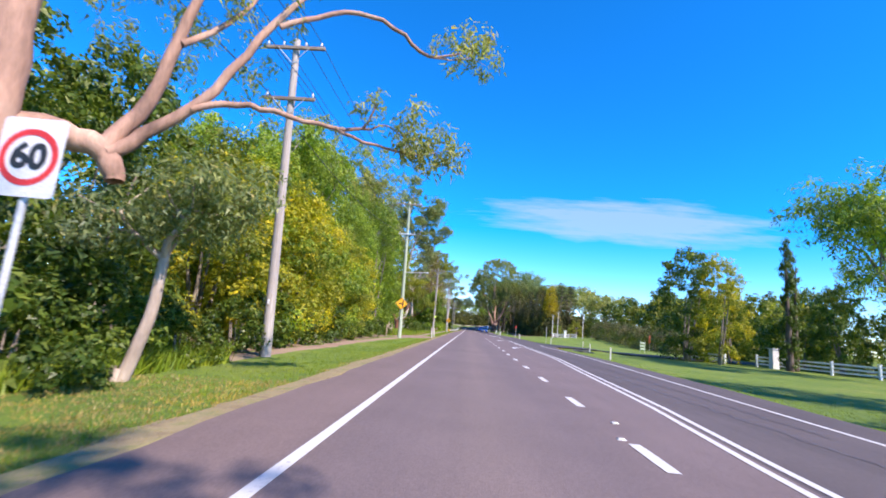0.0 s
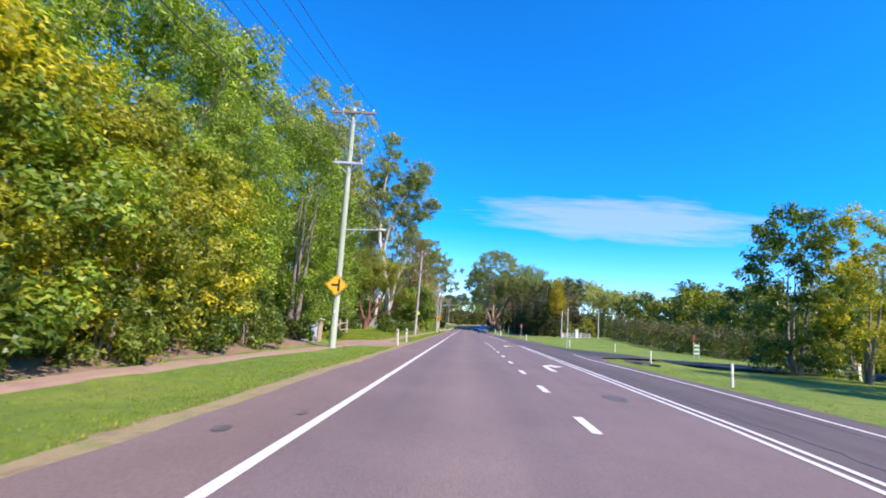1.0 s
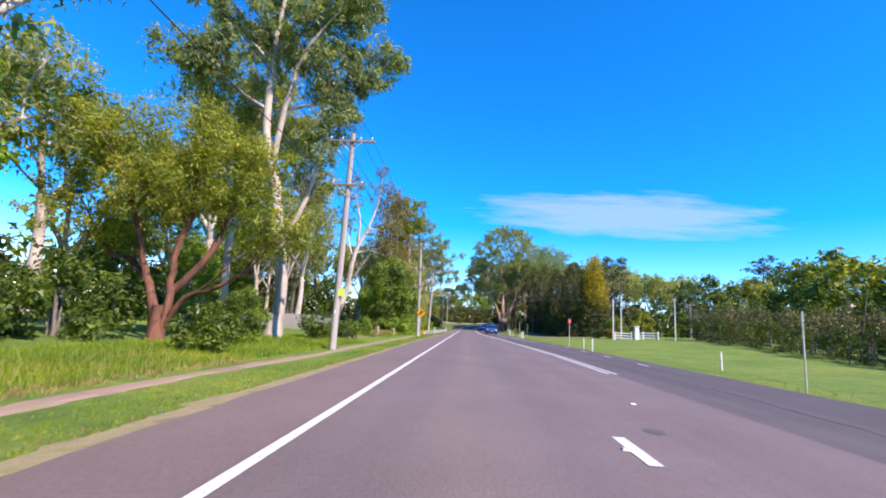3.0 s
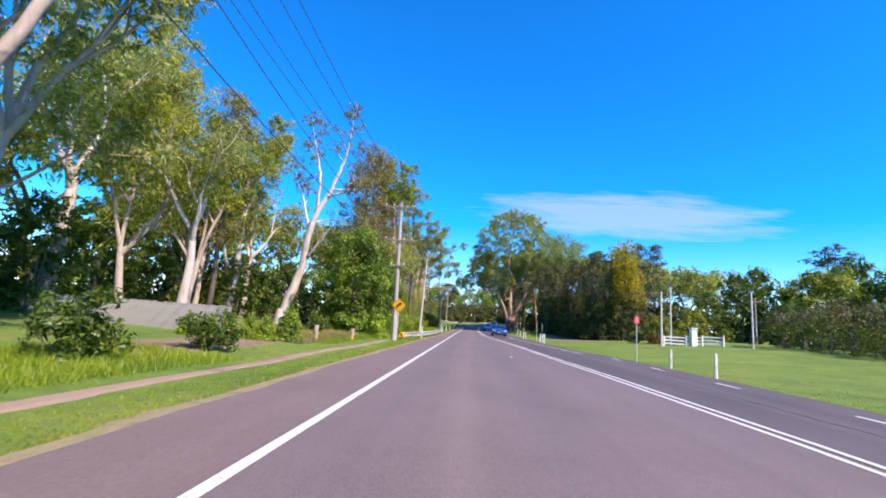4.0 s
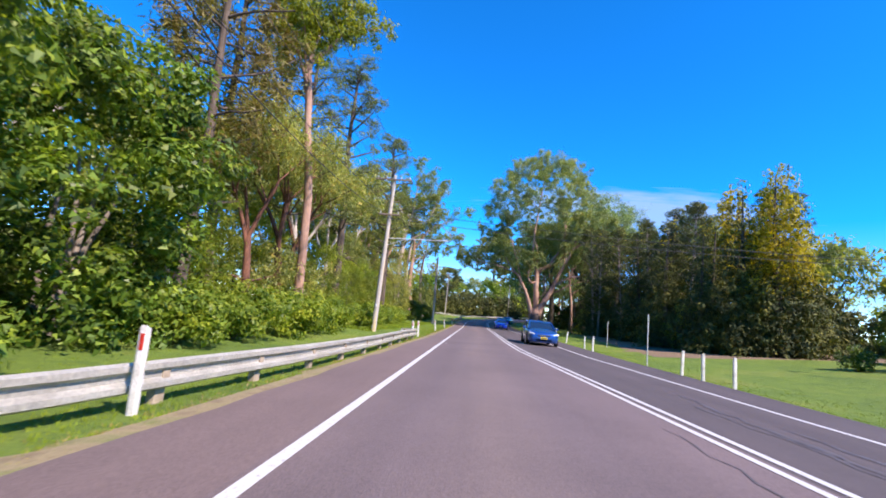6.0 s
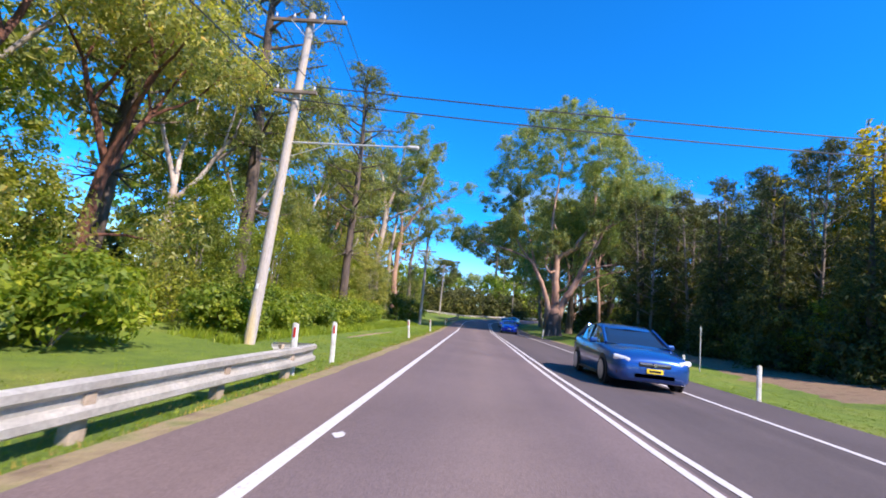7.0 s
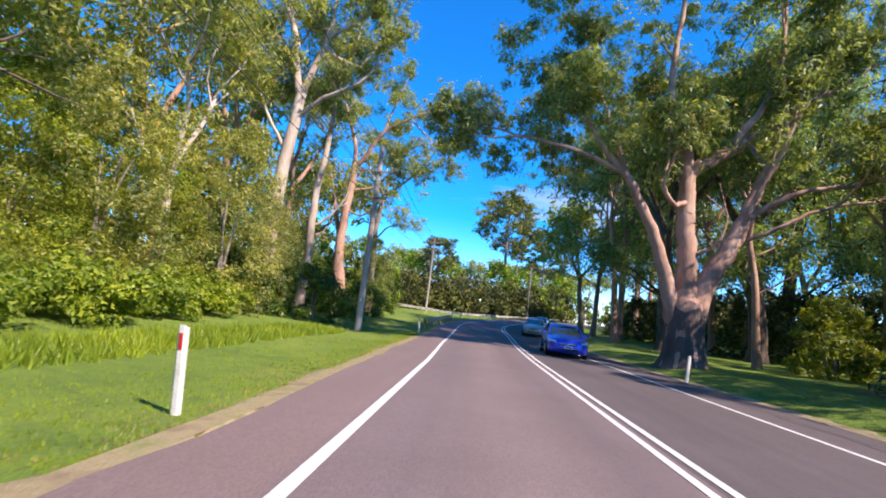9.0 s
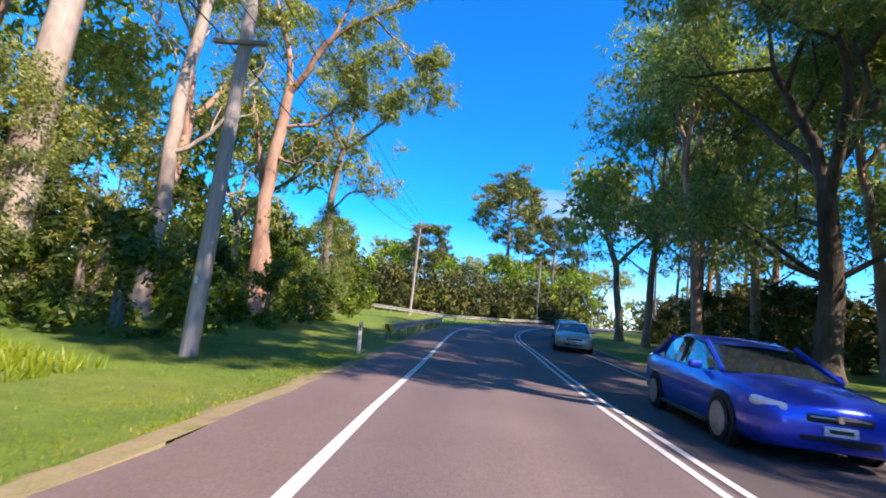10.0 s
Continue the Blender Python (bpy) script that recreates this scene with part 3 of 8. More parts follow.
def leaf_object(name, centre, axis, side, length, width, mat, parent):
    """Many small pointed leaves as one crown mesh."""
    n = len(centre)
    a = axis * length[:, None]
    s = side * width[:, None] * 0.5
    v = np.empty((n, 3, 3))
    v[:, 0] = centre - a * 0.3 - s
    v[:, 1] = centre - a * 0.3 + s
    v[:, 2] = centre + a * 0.7
    me = bpy.data.meshes.new(name)
    me.vertices.add(n * 3)
    me.vertices.foreach_set("co", v.ravel())
    me.loops.add(n * 3)
    me.loops.foreach_set("vertex_index", np.arange(n * 3))
    me.polygons.add(n)
    me.polygons.foreach_set("loop_start", np.arange(0, n * 3, 3))
    me.polygons.foreach_set("loop_total", np.full(n, 3))
    me.update(calc_edges=True)
    me.materials.append(mat)
    ob = new(name, me)
    ob.parent = parent
    return ob


def unit(a):
    return a / np.maximum(1e-6, np.linalg.norm(a, axis=1, keepdims=True))


def clumps(g, centres, radii, count, droop, size, shell=0.35, outward=0.5, puffs=8):
    """Leaves gathered in small puffs that make up each ball of the crown, with gaps between them: places, long axes, side axes, lengths, widths."""
    centres, radii = np.asarray(centres, float), np.asarray(radii, float)
    per = np.maximum(20, (count * (radii[:, 0] ** 2) / np.mean(radii[:, 0] ** 2)).astype(int))
    idx = np.repeat(np.arange(len(centres)), per)
    n = len(idx)
    hub = unit(g.normal(size=(len(centres), puffs, 3)).reshape(-1, 3) + np.array([0, 0, 0.25])).reshape(len(centres), puffs, 3)
    hub *= g.uniform(0.45, 0.9, (len(centres), puffs, 1))
    girth = g.uniform(0.26, 0.50, (len(centres), puffs))
    j = g.integers(0, puffs, n)
    own = hub[idx, j]
    d = unit(g.normal(size=(n, 3)))
    r = (g.random(n) ** shell) * girth[idx, j]
    loose = g.random(n) < 0.12
    r = np.where(loose, r * 1.7, r)
    pos = centres[idx] + (own + d * r[:, None]) * radii[idx]
    out = unit(d + 0.6 * own)
    face = unit(out * outward * 1.3 + g.normal(size=(n, 3)) * 0.42 + np.array([0, 0, 0.35]))
    axis = g.normal(size=(n, 3)) * 0.8 + out * 0.5 + np.array([0, 0, -droop])
    axis = unit(axis - face * np.sum(axis * face, axis=1, keepdims=True))
    side = np.cross(face, axis)
    s = size[0] * g.uniform(0.65, 1.3, n)
    return pos, axis, side, s, s * size[1] * g.uniform(0.75, 1.25, n)


def finish_tree(name, w, bark, leaves, label, category="tree"):
    root = new(name)
    if w.v:
        from_arrays("trunk", w.v, w.f, bark, root, True)
    for mat, data in leaves:
        leaf_object("crown", *data, mat, root)
    return tagged(root, label, category)


def gum_tree(seed, h, r, fork, label, bark=None, leaf=None, kids=3, depth=2, angle=36, clump=(1.5, 1.0), count=170, size=(0.36, 0.34), lean=(0, 0), bare=0.0, droop=0.9, limbs=3, name="gum_tree", lift=0.07, extra_low=0, flare=1.75, fill=None):
    """A eucalypt: a pale trunk, steep forking limbs and loose drooping leaf clumps with gaps."""
    w = Wood(seed)
    d = Vector((lean[0], lean[1], 1)).normalized()
    pts, radii, d = w.limb(Vector((0, 0, -0.3)), d, h * fork, r * 1.15, r * 0.72, 0.045, 0.02, 8, 9)
    w.tube([Vector((0, 0, -0.35)), Vector((0, 0, 0.25)), pts[1]], [r * flare, r * (0.35 + 0.55 * flare), radii[1]], 10)
    for k in range(limbs):
        az = math.tau * k / limbs + w.rng.uniform(-0.5, 0.5)
        a = radians(w.rng.uniform(0.35, 1.0) * angle)
        nd = Vector((math.cos(az) * math.sin(a), math.sin(az) * math.sin(a), math.cos(a)))
        w.spread(pts[-1] if k < 2 else pts[-2], nd, h * (1 - fork) * 0.42, r * 0.58, depth, kids, angle, 0.1, lift)
    for k in range(extra_low):
        az = w.rng.uniform(0, math.tau)
        at = w.rng.choice((4, 5, 6))
        w.spread(pts[at], Vector((math.cos(az), math.sin(az), 0.5)), h * 0.16, r * 0.3, 1, 2, 40)
    tips = [t for t in w.tips if w.rng.random() >= bare]
    g = w.np
    rad = [np.array([clump[0], clump[0], clump[0] * clump[1] * 0.8]) * w.rng.uniform(0.7, 1.25) for _ in tips]
    cs = [np.array(t) + np.array([0, 0, -0.15 * clump[0]]) for t in tips]
    if fill:
        n, z0, z1, R = fill
        top = pts[-1]
        for k in range(n):
            f = (k + 0.5) / n
            q = R * math.sqrt(max(0.08, 1 - abs((f - 0.5) / 0.56) ** 2)) * math.sqrt(w.rng.uniform(0.2, 1.0))
            az = k * 2.39996
            rr = clump[0] * w.rng.uniform(0.6, 1.1)
            cs.append(np.array([top.x + q * math.cos(az), top.y + q * math.sin(az), z0 + (z1 - z0) * f]))
            rad.append(np.array([rr, rr, rr * 0.85]))
    data = clumps(g, cs, rad, count, droop, size, 0.5)
    return finish_tree(name, w, bark or BARK_GUM, [(leaf or LEAF_GUM, data)], label)


def leafy_tree(seed, width, h, base, label, leaf=None, bark=None, blobs=26, count=420, size=(0.26, 0.55), stems=3, droop=0.25, name="tree", top=0.5, second=None):
    """A dense broad-leaved tree or tall shrub: many overlapping balls of leaves in an uneven outline."""
    w = Wood(seed)
    for k in range(stems):
        az = w.rng.uniform(0, math.tau)
        out = w.rng.uniform(0.02, 0.10)
        w.limb(Vector((0.2 * math.cos(az), 0.2 * math.sin(az), -0.3)), Vector((math.cos(az) * out, math.sin(az) * out, 1)), h * 0.66, 0.03 * h ** 0.6 + 0.03, 0.02, 0.045, 0.03, 7, 6)
    cs, rad = [], []
    for k in range(blobs):
        f = (k + 0.5) / blobs
        z = base + (h - base) * f
        env = width * 0.5 * math.sqrt(max(0.05, 1 - abs((f - 0.42) / 0.60) ** 2.2)) * (1.0 if f < 0.5 else 1.0 - top * (f - 0.5))
        az = k * 2.39996 + w.rng.uniform(-0.5, 0.5)
        q = math.sqrt(w.rng.uniform(0.25, 1.0))
        rr = width * w.rng.uniform(0.13, 0.21)
        cs.append((math.cos(az) * env * q, math.sin(az) * env * q, z - 0.4 * rr))
        rad.append((rr, rr, rr * w.rng.uniform(0.7, 1.05)))
    data = clumps(w.np, cs, rad, count, droop, size, 0.22, 0.7)
    if second is None:
        return finish_tree(name, w, bark or BARK_GREY, [(leaf or LEAF_GREEN, data)], label)
    q = data[0]
    pick = w.np.random(len(q)) < 0.47 + 0.55 * np.sin(q[:, 0] * 1.3 + seed) * np.sin(q[:, 1] * 1.2 + 1.0) + 0.35 * np.sin(q[:, 2] * 1.5 + seed)
    return finish_tree(name, w, bark or BARK_GREY, [(leaf or LEAF_GREEN, [d[~pick] for d in data]), (second, [d[pick] for d in data])], label)


def conifer(seed, radius, h, label, leaf=None, bark=None, levels=15, count=230, size=(0.34, 0.4), taper=0.85, base=0.4, droop=-0.2, ragged=0.25, name="conifer", tip_leaf=None, tip_from=0.6):
    """A cone of leaf sprays in rough whorls round one straight trunk."""
    w = Wood(seed)
    w.limb(Vector((0, 0, -0.3)), Vector((0, 0, 1)), h * 0.97, 0.028 * h, 0.03, 0.015, 0.02, 9, 8)
    cs, rad = [], []
    for k in range(levels):
        f = k / (levels - 1)
        z = base + (h - base) * f
        R = radius * (1 - f) ** taper + 0.12
        n = max(1, int(2.6 * R / 0.9))
        for j in range(n):
            az = math.tau * j / n + k * 1.1 + w.rng.uniform(-0.3, 0.3)
            q = R * w.rng.uniform(1 - ragged, 1 + ragged * 0.5) * 0.72
            rr = 0.30 * R + 0.42
            cs.append((math.cos(az) * q, math.sin(az) * q, z + w.rng.uniform(-0.3, 0.3)))
            rad.append((rr, rr, rr * 0.8 + 0.02 * h))
            if R > 1.2 and w.rng.random() < 0.5:
                w.limb(Vector((0, 0, z - 0.2)), Vector((math.cos(az), math.sin(az), 0.15)), q, 0.05, 0.015, 0.05, 0.0, 3, 4)
    data = clumps(w.np, cs, rad, count, droop, size, 0.3, 0.8)
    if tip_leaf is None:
        return finish_tree(name, w, bark or BARK_DARK, [(leaf or LEAF_PINE_AND_SHADE, data)], label)
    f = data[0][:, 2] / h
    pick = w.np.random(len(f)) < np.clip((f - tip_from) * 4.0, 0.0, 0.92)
    return finish_tree(name, w, bark or BARK_DARK, [(leaf or LEAF_PINE_AND_SHADE, [d[~pick] for d in data]), (tip_leaf, [d[pick] for d in data])], label)


def pine_tree(seed, h, r, label, crown_from=0.55, spread=4.0, leaf=None, bark=None, clump=1.3, branches=22, count=150, size=(0.32, 0.22), flat=0.5, dead=6, name="pine_tree"):
    """A tall pine: a straight dark trunk, dead stubs below and layered tufts above."""
    w = Wood(seed)
    pts, radii, d = w.limb(Vector((0, 0, -0.3)), Vector((0, 0, 1)), h, r, r * 0.22, 0.02, 0.03, 12, 9)
    cs, rad = [], []
    for k in range(branches):
        f = crown_from + (0.98 - crown_from) * (k / (branches - 1))
        i = min(11, int(f * 12))
        p = pts[i].lerp(pts[i + 1], f * 12 - i)
        az = k * 2.4 + w.rng.uniform(-0.4, 0.4)
        prof = math.sin(math.pi * (0.25 + 0.7 * (f - crown_from) / (1 - crown_from)))
        L = spread * prof * w.rng.uniform(0.6, 1.15) + 0.4
        bp, br, bd = w.limb(p, Vector((math.cos(az), math.sin(az), 0.25)), L, r * 0.24, 0.03, 0.12, 0.05, 5, 5)
        for q in (5, 4, 3):
            if w.rng.random() < 0.8:
                rr = clump * w.rng.uniform(0.6, 1.1)
                cs.append(np.array(bp[q]) + np.array([0, 0, 0.2]))
                rad.append((rr, rr, rr * flat))
    for k in range(dead):
        f = w.rng.uniform(0.25, crown_from)
        az = w.rng.uniform(0, math.tau)
        w.limb(pts[int(f * 12)], Vector((math.cos(az), math.sin(az), 0.1)), spread * w.rng.uniform(0.3, 0.8), r * 0.15, 0.015, 0.2, 0.03, 5, 4)
    data = clumps(w.np, cs, rad, count, -0.1, size, 0.5, 0.6)
    return finish_tree(name, w, bark or BARK_DARK, [(leaf or LEAF_PINE_AND_SHADE, data)], label)


def shrub(seed, width, h, label, leaf=None, blobs=9, count=260, size=(0.17, 0.5), name="shrub", droop=0.1):
    w = Wood(seed)
    for k in range(5):
        az = w.rng.uniform(0, math.tau)
        w.limb(Vector((0, 0, -0.1)), Vector((math.cos(az) * 0.6, math.sin(az) * 0.6, 1)), h * 0.7, 0.03, 0.01, 0.1, 0.02, 4, 4)
    cs, rad = [], []
    for k in range(blobs):
        az = k * 2.4
        q = width * 0.32 * math.sqrt(w.rng.random())
        z = h * w.rng.uniform(0.2, 0.72)
        rr = width * w.rng.uniform(0.18, 0.28)
        cs.append((math.cos(az) * q, math.sin(az) * q, z))
        rad.append((rr, rr, min(rr, h * 0.32)))
    data = clumps(w.np, cs, rad, count, droop, size, 0.25, 0.7)
    return finish_tree(name, w, BARK_GREY, [(leaf or LEAF_GREEN, data)], label, "shrub")


def plant(proto, spots, group=""):
    """Sets a built tree at the first spot, and copies of it at the others: x, y, turn, scale, and perhaps a stretch in height."""
    for i, spot in enumerate(spots):
        x, y, turn, s = spot[:4]
        hz = spot[4] if len(spot) > 4 else 1.0
        m = pose(x, y, ground_z(x, y) - 0.02, 0, 0, turn) @ Matrix.Diagonal((s, s, s * hz, 1))
        if i == 0:
            proto.matrix_basis = m
            if group:
                proto["group"] = group
        else:
            src = proto.matrix_basis.copy()
            proto.matrix_basis = Matrix.Identity(4)
            copy_thing(proto, m)
            proto.matrix_basis = src


# the roadside thicket on the left
plant(leafy_tree(11, 6.2, 8.0, 0.5, "tall roadside tree with yellow-green leaves over bare soil", LEAF_GREEN, None, 44, 860, (0.145, 0.6), 4, second=LEAF_YELLOW),
      [(-10.0, 19.2, 0, 1.05, 0.96), (-9.8, 26.0, 130, 1.0, 0.9), (-9.8, 32.5, 250, 0.9)], "yellow-green thicket")
plant(leafy_tree(12, 5.6, 7.4, 0.4, "dense roadside tree with mottled yellow and olive leaves", LEAF_OLIVE, None, 42, 840, (0.145, 0.6), 4, second=LEAF_YELLOW),
      [(-9.3, 22.6, 40, 1.0), (-9.4, 29.3, 200, 0.92), (-9.8, 15.8, 100, 0.98)], "yellow-green thicket")
plant(leafy_tree(13, 6.4, 12.0, 1.5, "tall bright green tree behind the roadside thicket", LEAF_GREEN, None, 46, 640, (0.165, 0.4), 4, droop=0.5, top=0.7),
      [(-14.5, 37.0, 0, 1.2, 1.12), (-15.5, 30.5, 90, 1.1), (-9.5, 42.8, 200, 1.08, 0.95), (-13.5, 48.0, 300, 1.05, 1.2), (-15.6, 22.5, 45, 1.0, 0.9), (-10.6, 37.3, 140, 0.78, 1.15), (-17.0, 43.0, 15, 1.15, 1.2)], "tall green trees")
plant(leafy_tree(14, 4.6, 3.0, 0.1, "low dark green undergrowth beneath the thicket", LEAF_DARK, None, 14, 330, (0.2, 0.55), 4, name="undergrowth_shrub"),
      [(-12.0, 54.5, 15, 0.8), (-12.6, 58.6, 95, 0.9), (-13.4, 62.6, 185, 1.0), (-13.0, 66.4, 275, 0.9), (-8.2, 17.5, 0, 0.8), (-8.3, 24.5, 60, 0.75), (-8.4, 30.8, 170, 0.7), (-8.3, 35.3, 250, 0.62), (-9.0, 10.8, 20, 0.9), (-7.7, 4.4, 300, 0.75), (-8.3, 6.6, 100, 0.9), (-7.9, 20.8, 330, 0.55), (-7.9, 27.8, 30, 0.6), (-9.3, 37.8, 10, 0.72), (-10.4, 40.8, 80, 0.75), (-7.6, 14.6, 210, 0.6), (-6.6, 6.3, 140, 0.52), (-7.6, 8.6, 35, 0.7), (-6.9, 10.6, 260, 0.45), (-12.2, 45.0, 15, 1.0), (-12.8, 48.4, 95, 1.05), (-12.2, 51.6, 175, 0.95), (-11.6, 55.0, 255, 0.9), (-14.0, 42.0, 335, 1.05), (-12.6, 58.6, 55, 0.95), (-16.5, 46.5, 135, 1.3), (-16.0, 52.5, 215, 1.3), (-15.5, 58.0, 295, 1.2), (-10.4, 43.6, 120, 0.8)], "undergrowth")
plant(gum_tree(15, 15.0, 0.16, 0.5, "slender pale gum rising behind the thicket", BARK_GUM, LEAF_GREEN, 2, 2, 24, (1.2, 1.0), 130, (0.28, 0.4), bare=0.35),
      [(-16.5, 35.0, 0, 1.2), (-15.6, 40.0, 130, 1.25), (-16.5, 28.0, 220, 1.0), (-14.5, 45.0, 300, 1.25), (-17.5, 38.0, 80, 1.25)], "slender gums")

# the gum over the speed sign, and the slim leaning one beside the path
def limb_tree(w, limbs, twigs=(1.2, 0.05)):
    """Limbs given by a few points each, rounded off, with twigs at their ends."""
    for pts, radii in limbs:
        ps = [Vector(p) for p in pts]
        fine, fr = [], []
        for i in range(len(ps) - 1):
            for k in range(4):
                f = k / 4
                a, b = ps[max(0, i - 1)], ps[min(len(ps) - 1, i + 2)]
                q = ps[i].lerp(ps[i + 1], f) + (ps[i] - a + ps[i + 1] - b) * 0.24 * f * (1 - f)
                fine.append(q + Vector([w.rng.gauss(0, 0.02) for _ in range(3)]))
                fr.append(radii[i] + (radii[i + 1] - radii[i]) * f)
        fine.append(ps[-1])
        fr.append(radii[-1])
        w.tube(fine, fr, 9)
        d = (ps[-1] - ps[-2]).normalized()
        if radii[-1] < 0.05:
            w.spread(ps[-1], d, twigs[0], radii[-1], 1, 3, 45, 0.15, 0.0)
            w.spread(fine[-3], (d + Vector((w.rng.gauss(0, 0.6), w.rng.gauss(0, 0.6), w.rng.gauss(0, 0.3)))).normalized(), twigs[0], 0.03, 0, 3, 45)


def drawn_gum(seed, limbs, label, bark, leaf, clump=0.95, count=130, size=(0.30, 0.36), leaf_from=7.0, bare=0.1, fill=(), droop=0.8, foot=None):
    """A gum with limbs of its own: twigs and leaf clumps along their outer halves, and looser clumps that fill the crown."""
    w = Wood(seed)
    if foot:
        w.tube([Vector((0, 0, -0.35)), Vector((0, 0, 0.3)), Vector((0, 0, 1.3))], [foot * 1.6, foot * 1.25, foot], 12)
    for pts, radii in limbs:
        ps = [Vector(p) for p in pts]
        fine, fr = [], []
        for i in range(len(ps) - 1):
            for k in range(4):
                f = k / 4
                a, b = ps[max(0, i - 1)], ps[min(len(ps) - 1, i + 2)]
                q = ps[i].lerp(ps[i + 1], f) + (ps[i] - a + ps[i + 1] - b) * 0.24 * f * (1 - f)
                fine.append(q + Vector([w.rng.gauss(0, 0.03) for _ in range(3)]))
                fr.append(radii[i] + (radii[i + 1] - radii[i]) * f)
        fine.append(ps[-1])
        fr.append(radii[-1])
        w.tube(fine, fr, 10)
        if radii[-1] > 0.12:
            continue
        n = len(fine) - 1
        d = (ps[-1] - ps[-2]).normalized()
        w.spread(fine[n], d, 1.5, max(0.03, radii[-1]), 1, 3, 42)
        for f in (0.55, 0.7, 0.85):
            side = Vector((w.rng.gauss(0, 1), w.rng.gauss(0, 1), w.rng.uniform(0.0, 0.6))).normalized()
            w.spread(fine[int(n * f)], (d + side * 1.1).normalized(), 1.4, 0.045, 1, 2, 45)
    cs, rad = [], []
    for t in w.tips:
        if t.z > leaf_from and w.rng.random() >= bare:
            r = clump * w.rng.uniform(0.65, 1.25)
            cs.append((t.x, t.y, t.z))
            rad.append((r, r, r * 0.8))
    for n, cx, cy, cz, rx, ry, rz in fill:
        for k in range(n):
            v = Vector([w.rng.gauss(0, 1) for _ in range(3)]).normalized() * (w.rng.uniform(0.15, 1.0) ** 0.45)
            r = clump * w.rng.uniform(0.6, 1.2)
            cs.append((cx + v.x * rx, cy + v.y * ry, cz + v.z * rz))
            rad.append((r, r, r * 0.8))
    data = clumps(w.np, cs, rad, count, droop, size, 0.5)
    return finish_tree("gum_tree", w, bark, [(leaf, data)], label)


def roadside_gum():
    """The gum beside the speed sign: its trunk stands off the path, and a broken limb carries branches out over the road."""
    w = Wood(21)
    limb_tree(w, [
        ([(0, 0, -0.3), (0.05, 0.0, 2.0), (0.15, 0.1, 4.0), (0.05, 0.1, 5.6), (0.3, 0.2, 7.6), (0.9, 0.2, 9.6)], [0.40, 0.30, 0.27, 0.25, 0.18, 0.04]),
        ([(0.1, 0.1, 3.7), (0.45, 0.9, 3.95), (0.85, 1.35, 3.75), (1.0, 1.45, 3.35)], [0.24, 0.22, 0.2, 0.15]),
        ([(0.85, 1.3, 3.85), (1.1, 1.7, 5.0), (1.4, 1.9, 6.8), (1.6, 2.1, 8.6)], [0.15, 0.13, 0.10, 0.03]),
        ([(0.85, 1.3, 3.75), (1.4, 1.7, 4.5), (2.15, 1.9, 5.35), (2.9, 2.3, 7.1), (3.7, 2.6, 8.4)], [0.14, 0.11, 0.09, 0.07, 0.03]),
        ([(3.05, 2.2, 6.9), (3.9, 2.6, 7.5), (4.9, 2.9, 7.65), (5.7, 3.1, 7.1), (6.3, 3.3, 7.05)], [0.06, 0.05, 0.045, 0.04, 0.02]),
        ([(1.9, 1.8, 4.9), (2.5, 2.1, 5.2), (3.4, 2.4, 5.15), (4.4, 2.7, 5.1), (5.0, 2.9, 5.25)], [0.07, 0.06, 0.05, 0.04, 0.02]),
        ([(4.2, 2.7, 5.1), (5.0, 3.0, 4.9), (5.7, 3.3, 4.9)], [0.04, 0.03, 0.02]),
        ([(0.05, 0.1, 5.2), (-0.6, 0.8, 6.4), (-0.9, 1.6, 8.4)], [0.15, 0.1, 0.03]),
        ([(1.4, 1.85, 6.2), (2.0, 2.6, 7.4), (2.2, 3.2, 8.8)], [0.07, 0.05, 0.02]),
    ], (0.6, 0.04))
    cs = [np.array(t) for t in w.tips]
    rad = [np.array([0.46, 0.46, 0.5]) * w.rng.uniform(0.6, 1.2) for _ in cs]
    for k in range(26):
        cs.append(np.array([w.rng.uniform(-0.6, 3.2), w.rng.uniform(1.2, 4.2), w.rng.uniform(5.6, 9.4)]))
        rad.append(np.array([0.55, 0.55, 0.6]) * w.rng.uniform(0.6, 1.2))
    data = clumps(w.np, cs, rad, 105, 0.9, (0.14, 0.30), 0.5)
    return finish_tree("gum_tree", w, BARK_PINK, [(LEAF_GUM, data)], "pink-barked gum with a broken limb reaching over the road")


plant(roadside_gum(), [(-7.2, 5.6, 0, 1.0)])
plant(gum_tree(22, 5.6, 0.115, 0.52, "slim pale gum leaning over the footpath", BARK_GUM, LEAF_GREY_GUM, 3, 1, 64, (0.82, 0.85), 300, (0.13, 0.36), lean=(0.25, 0.1), limbs=5, flare=1.3), [(-6.05, 7.8, 0, 1.0)])

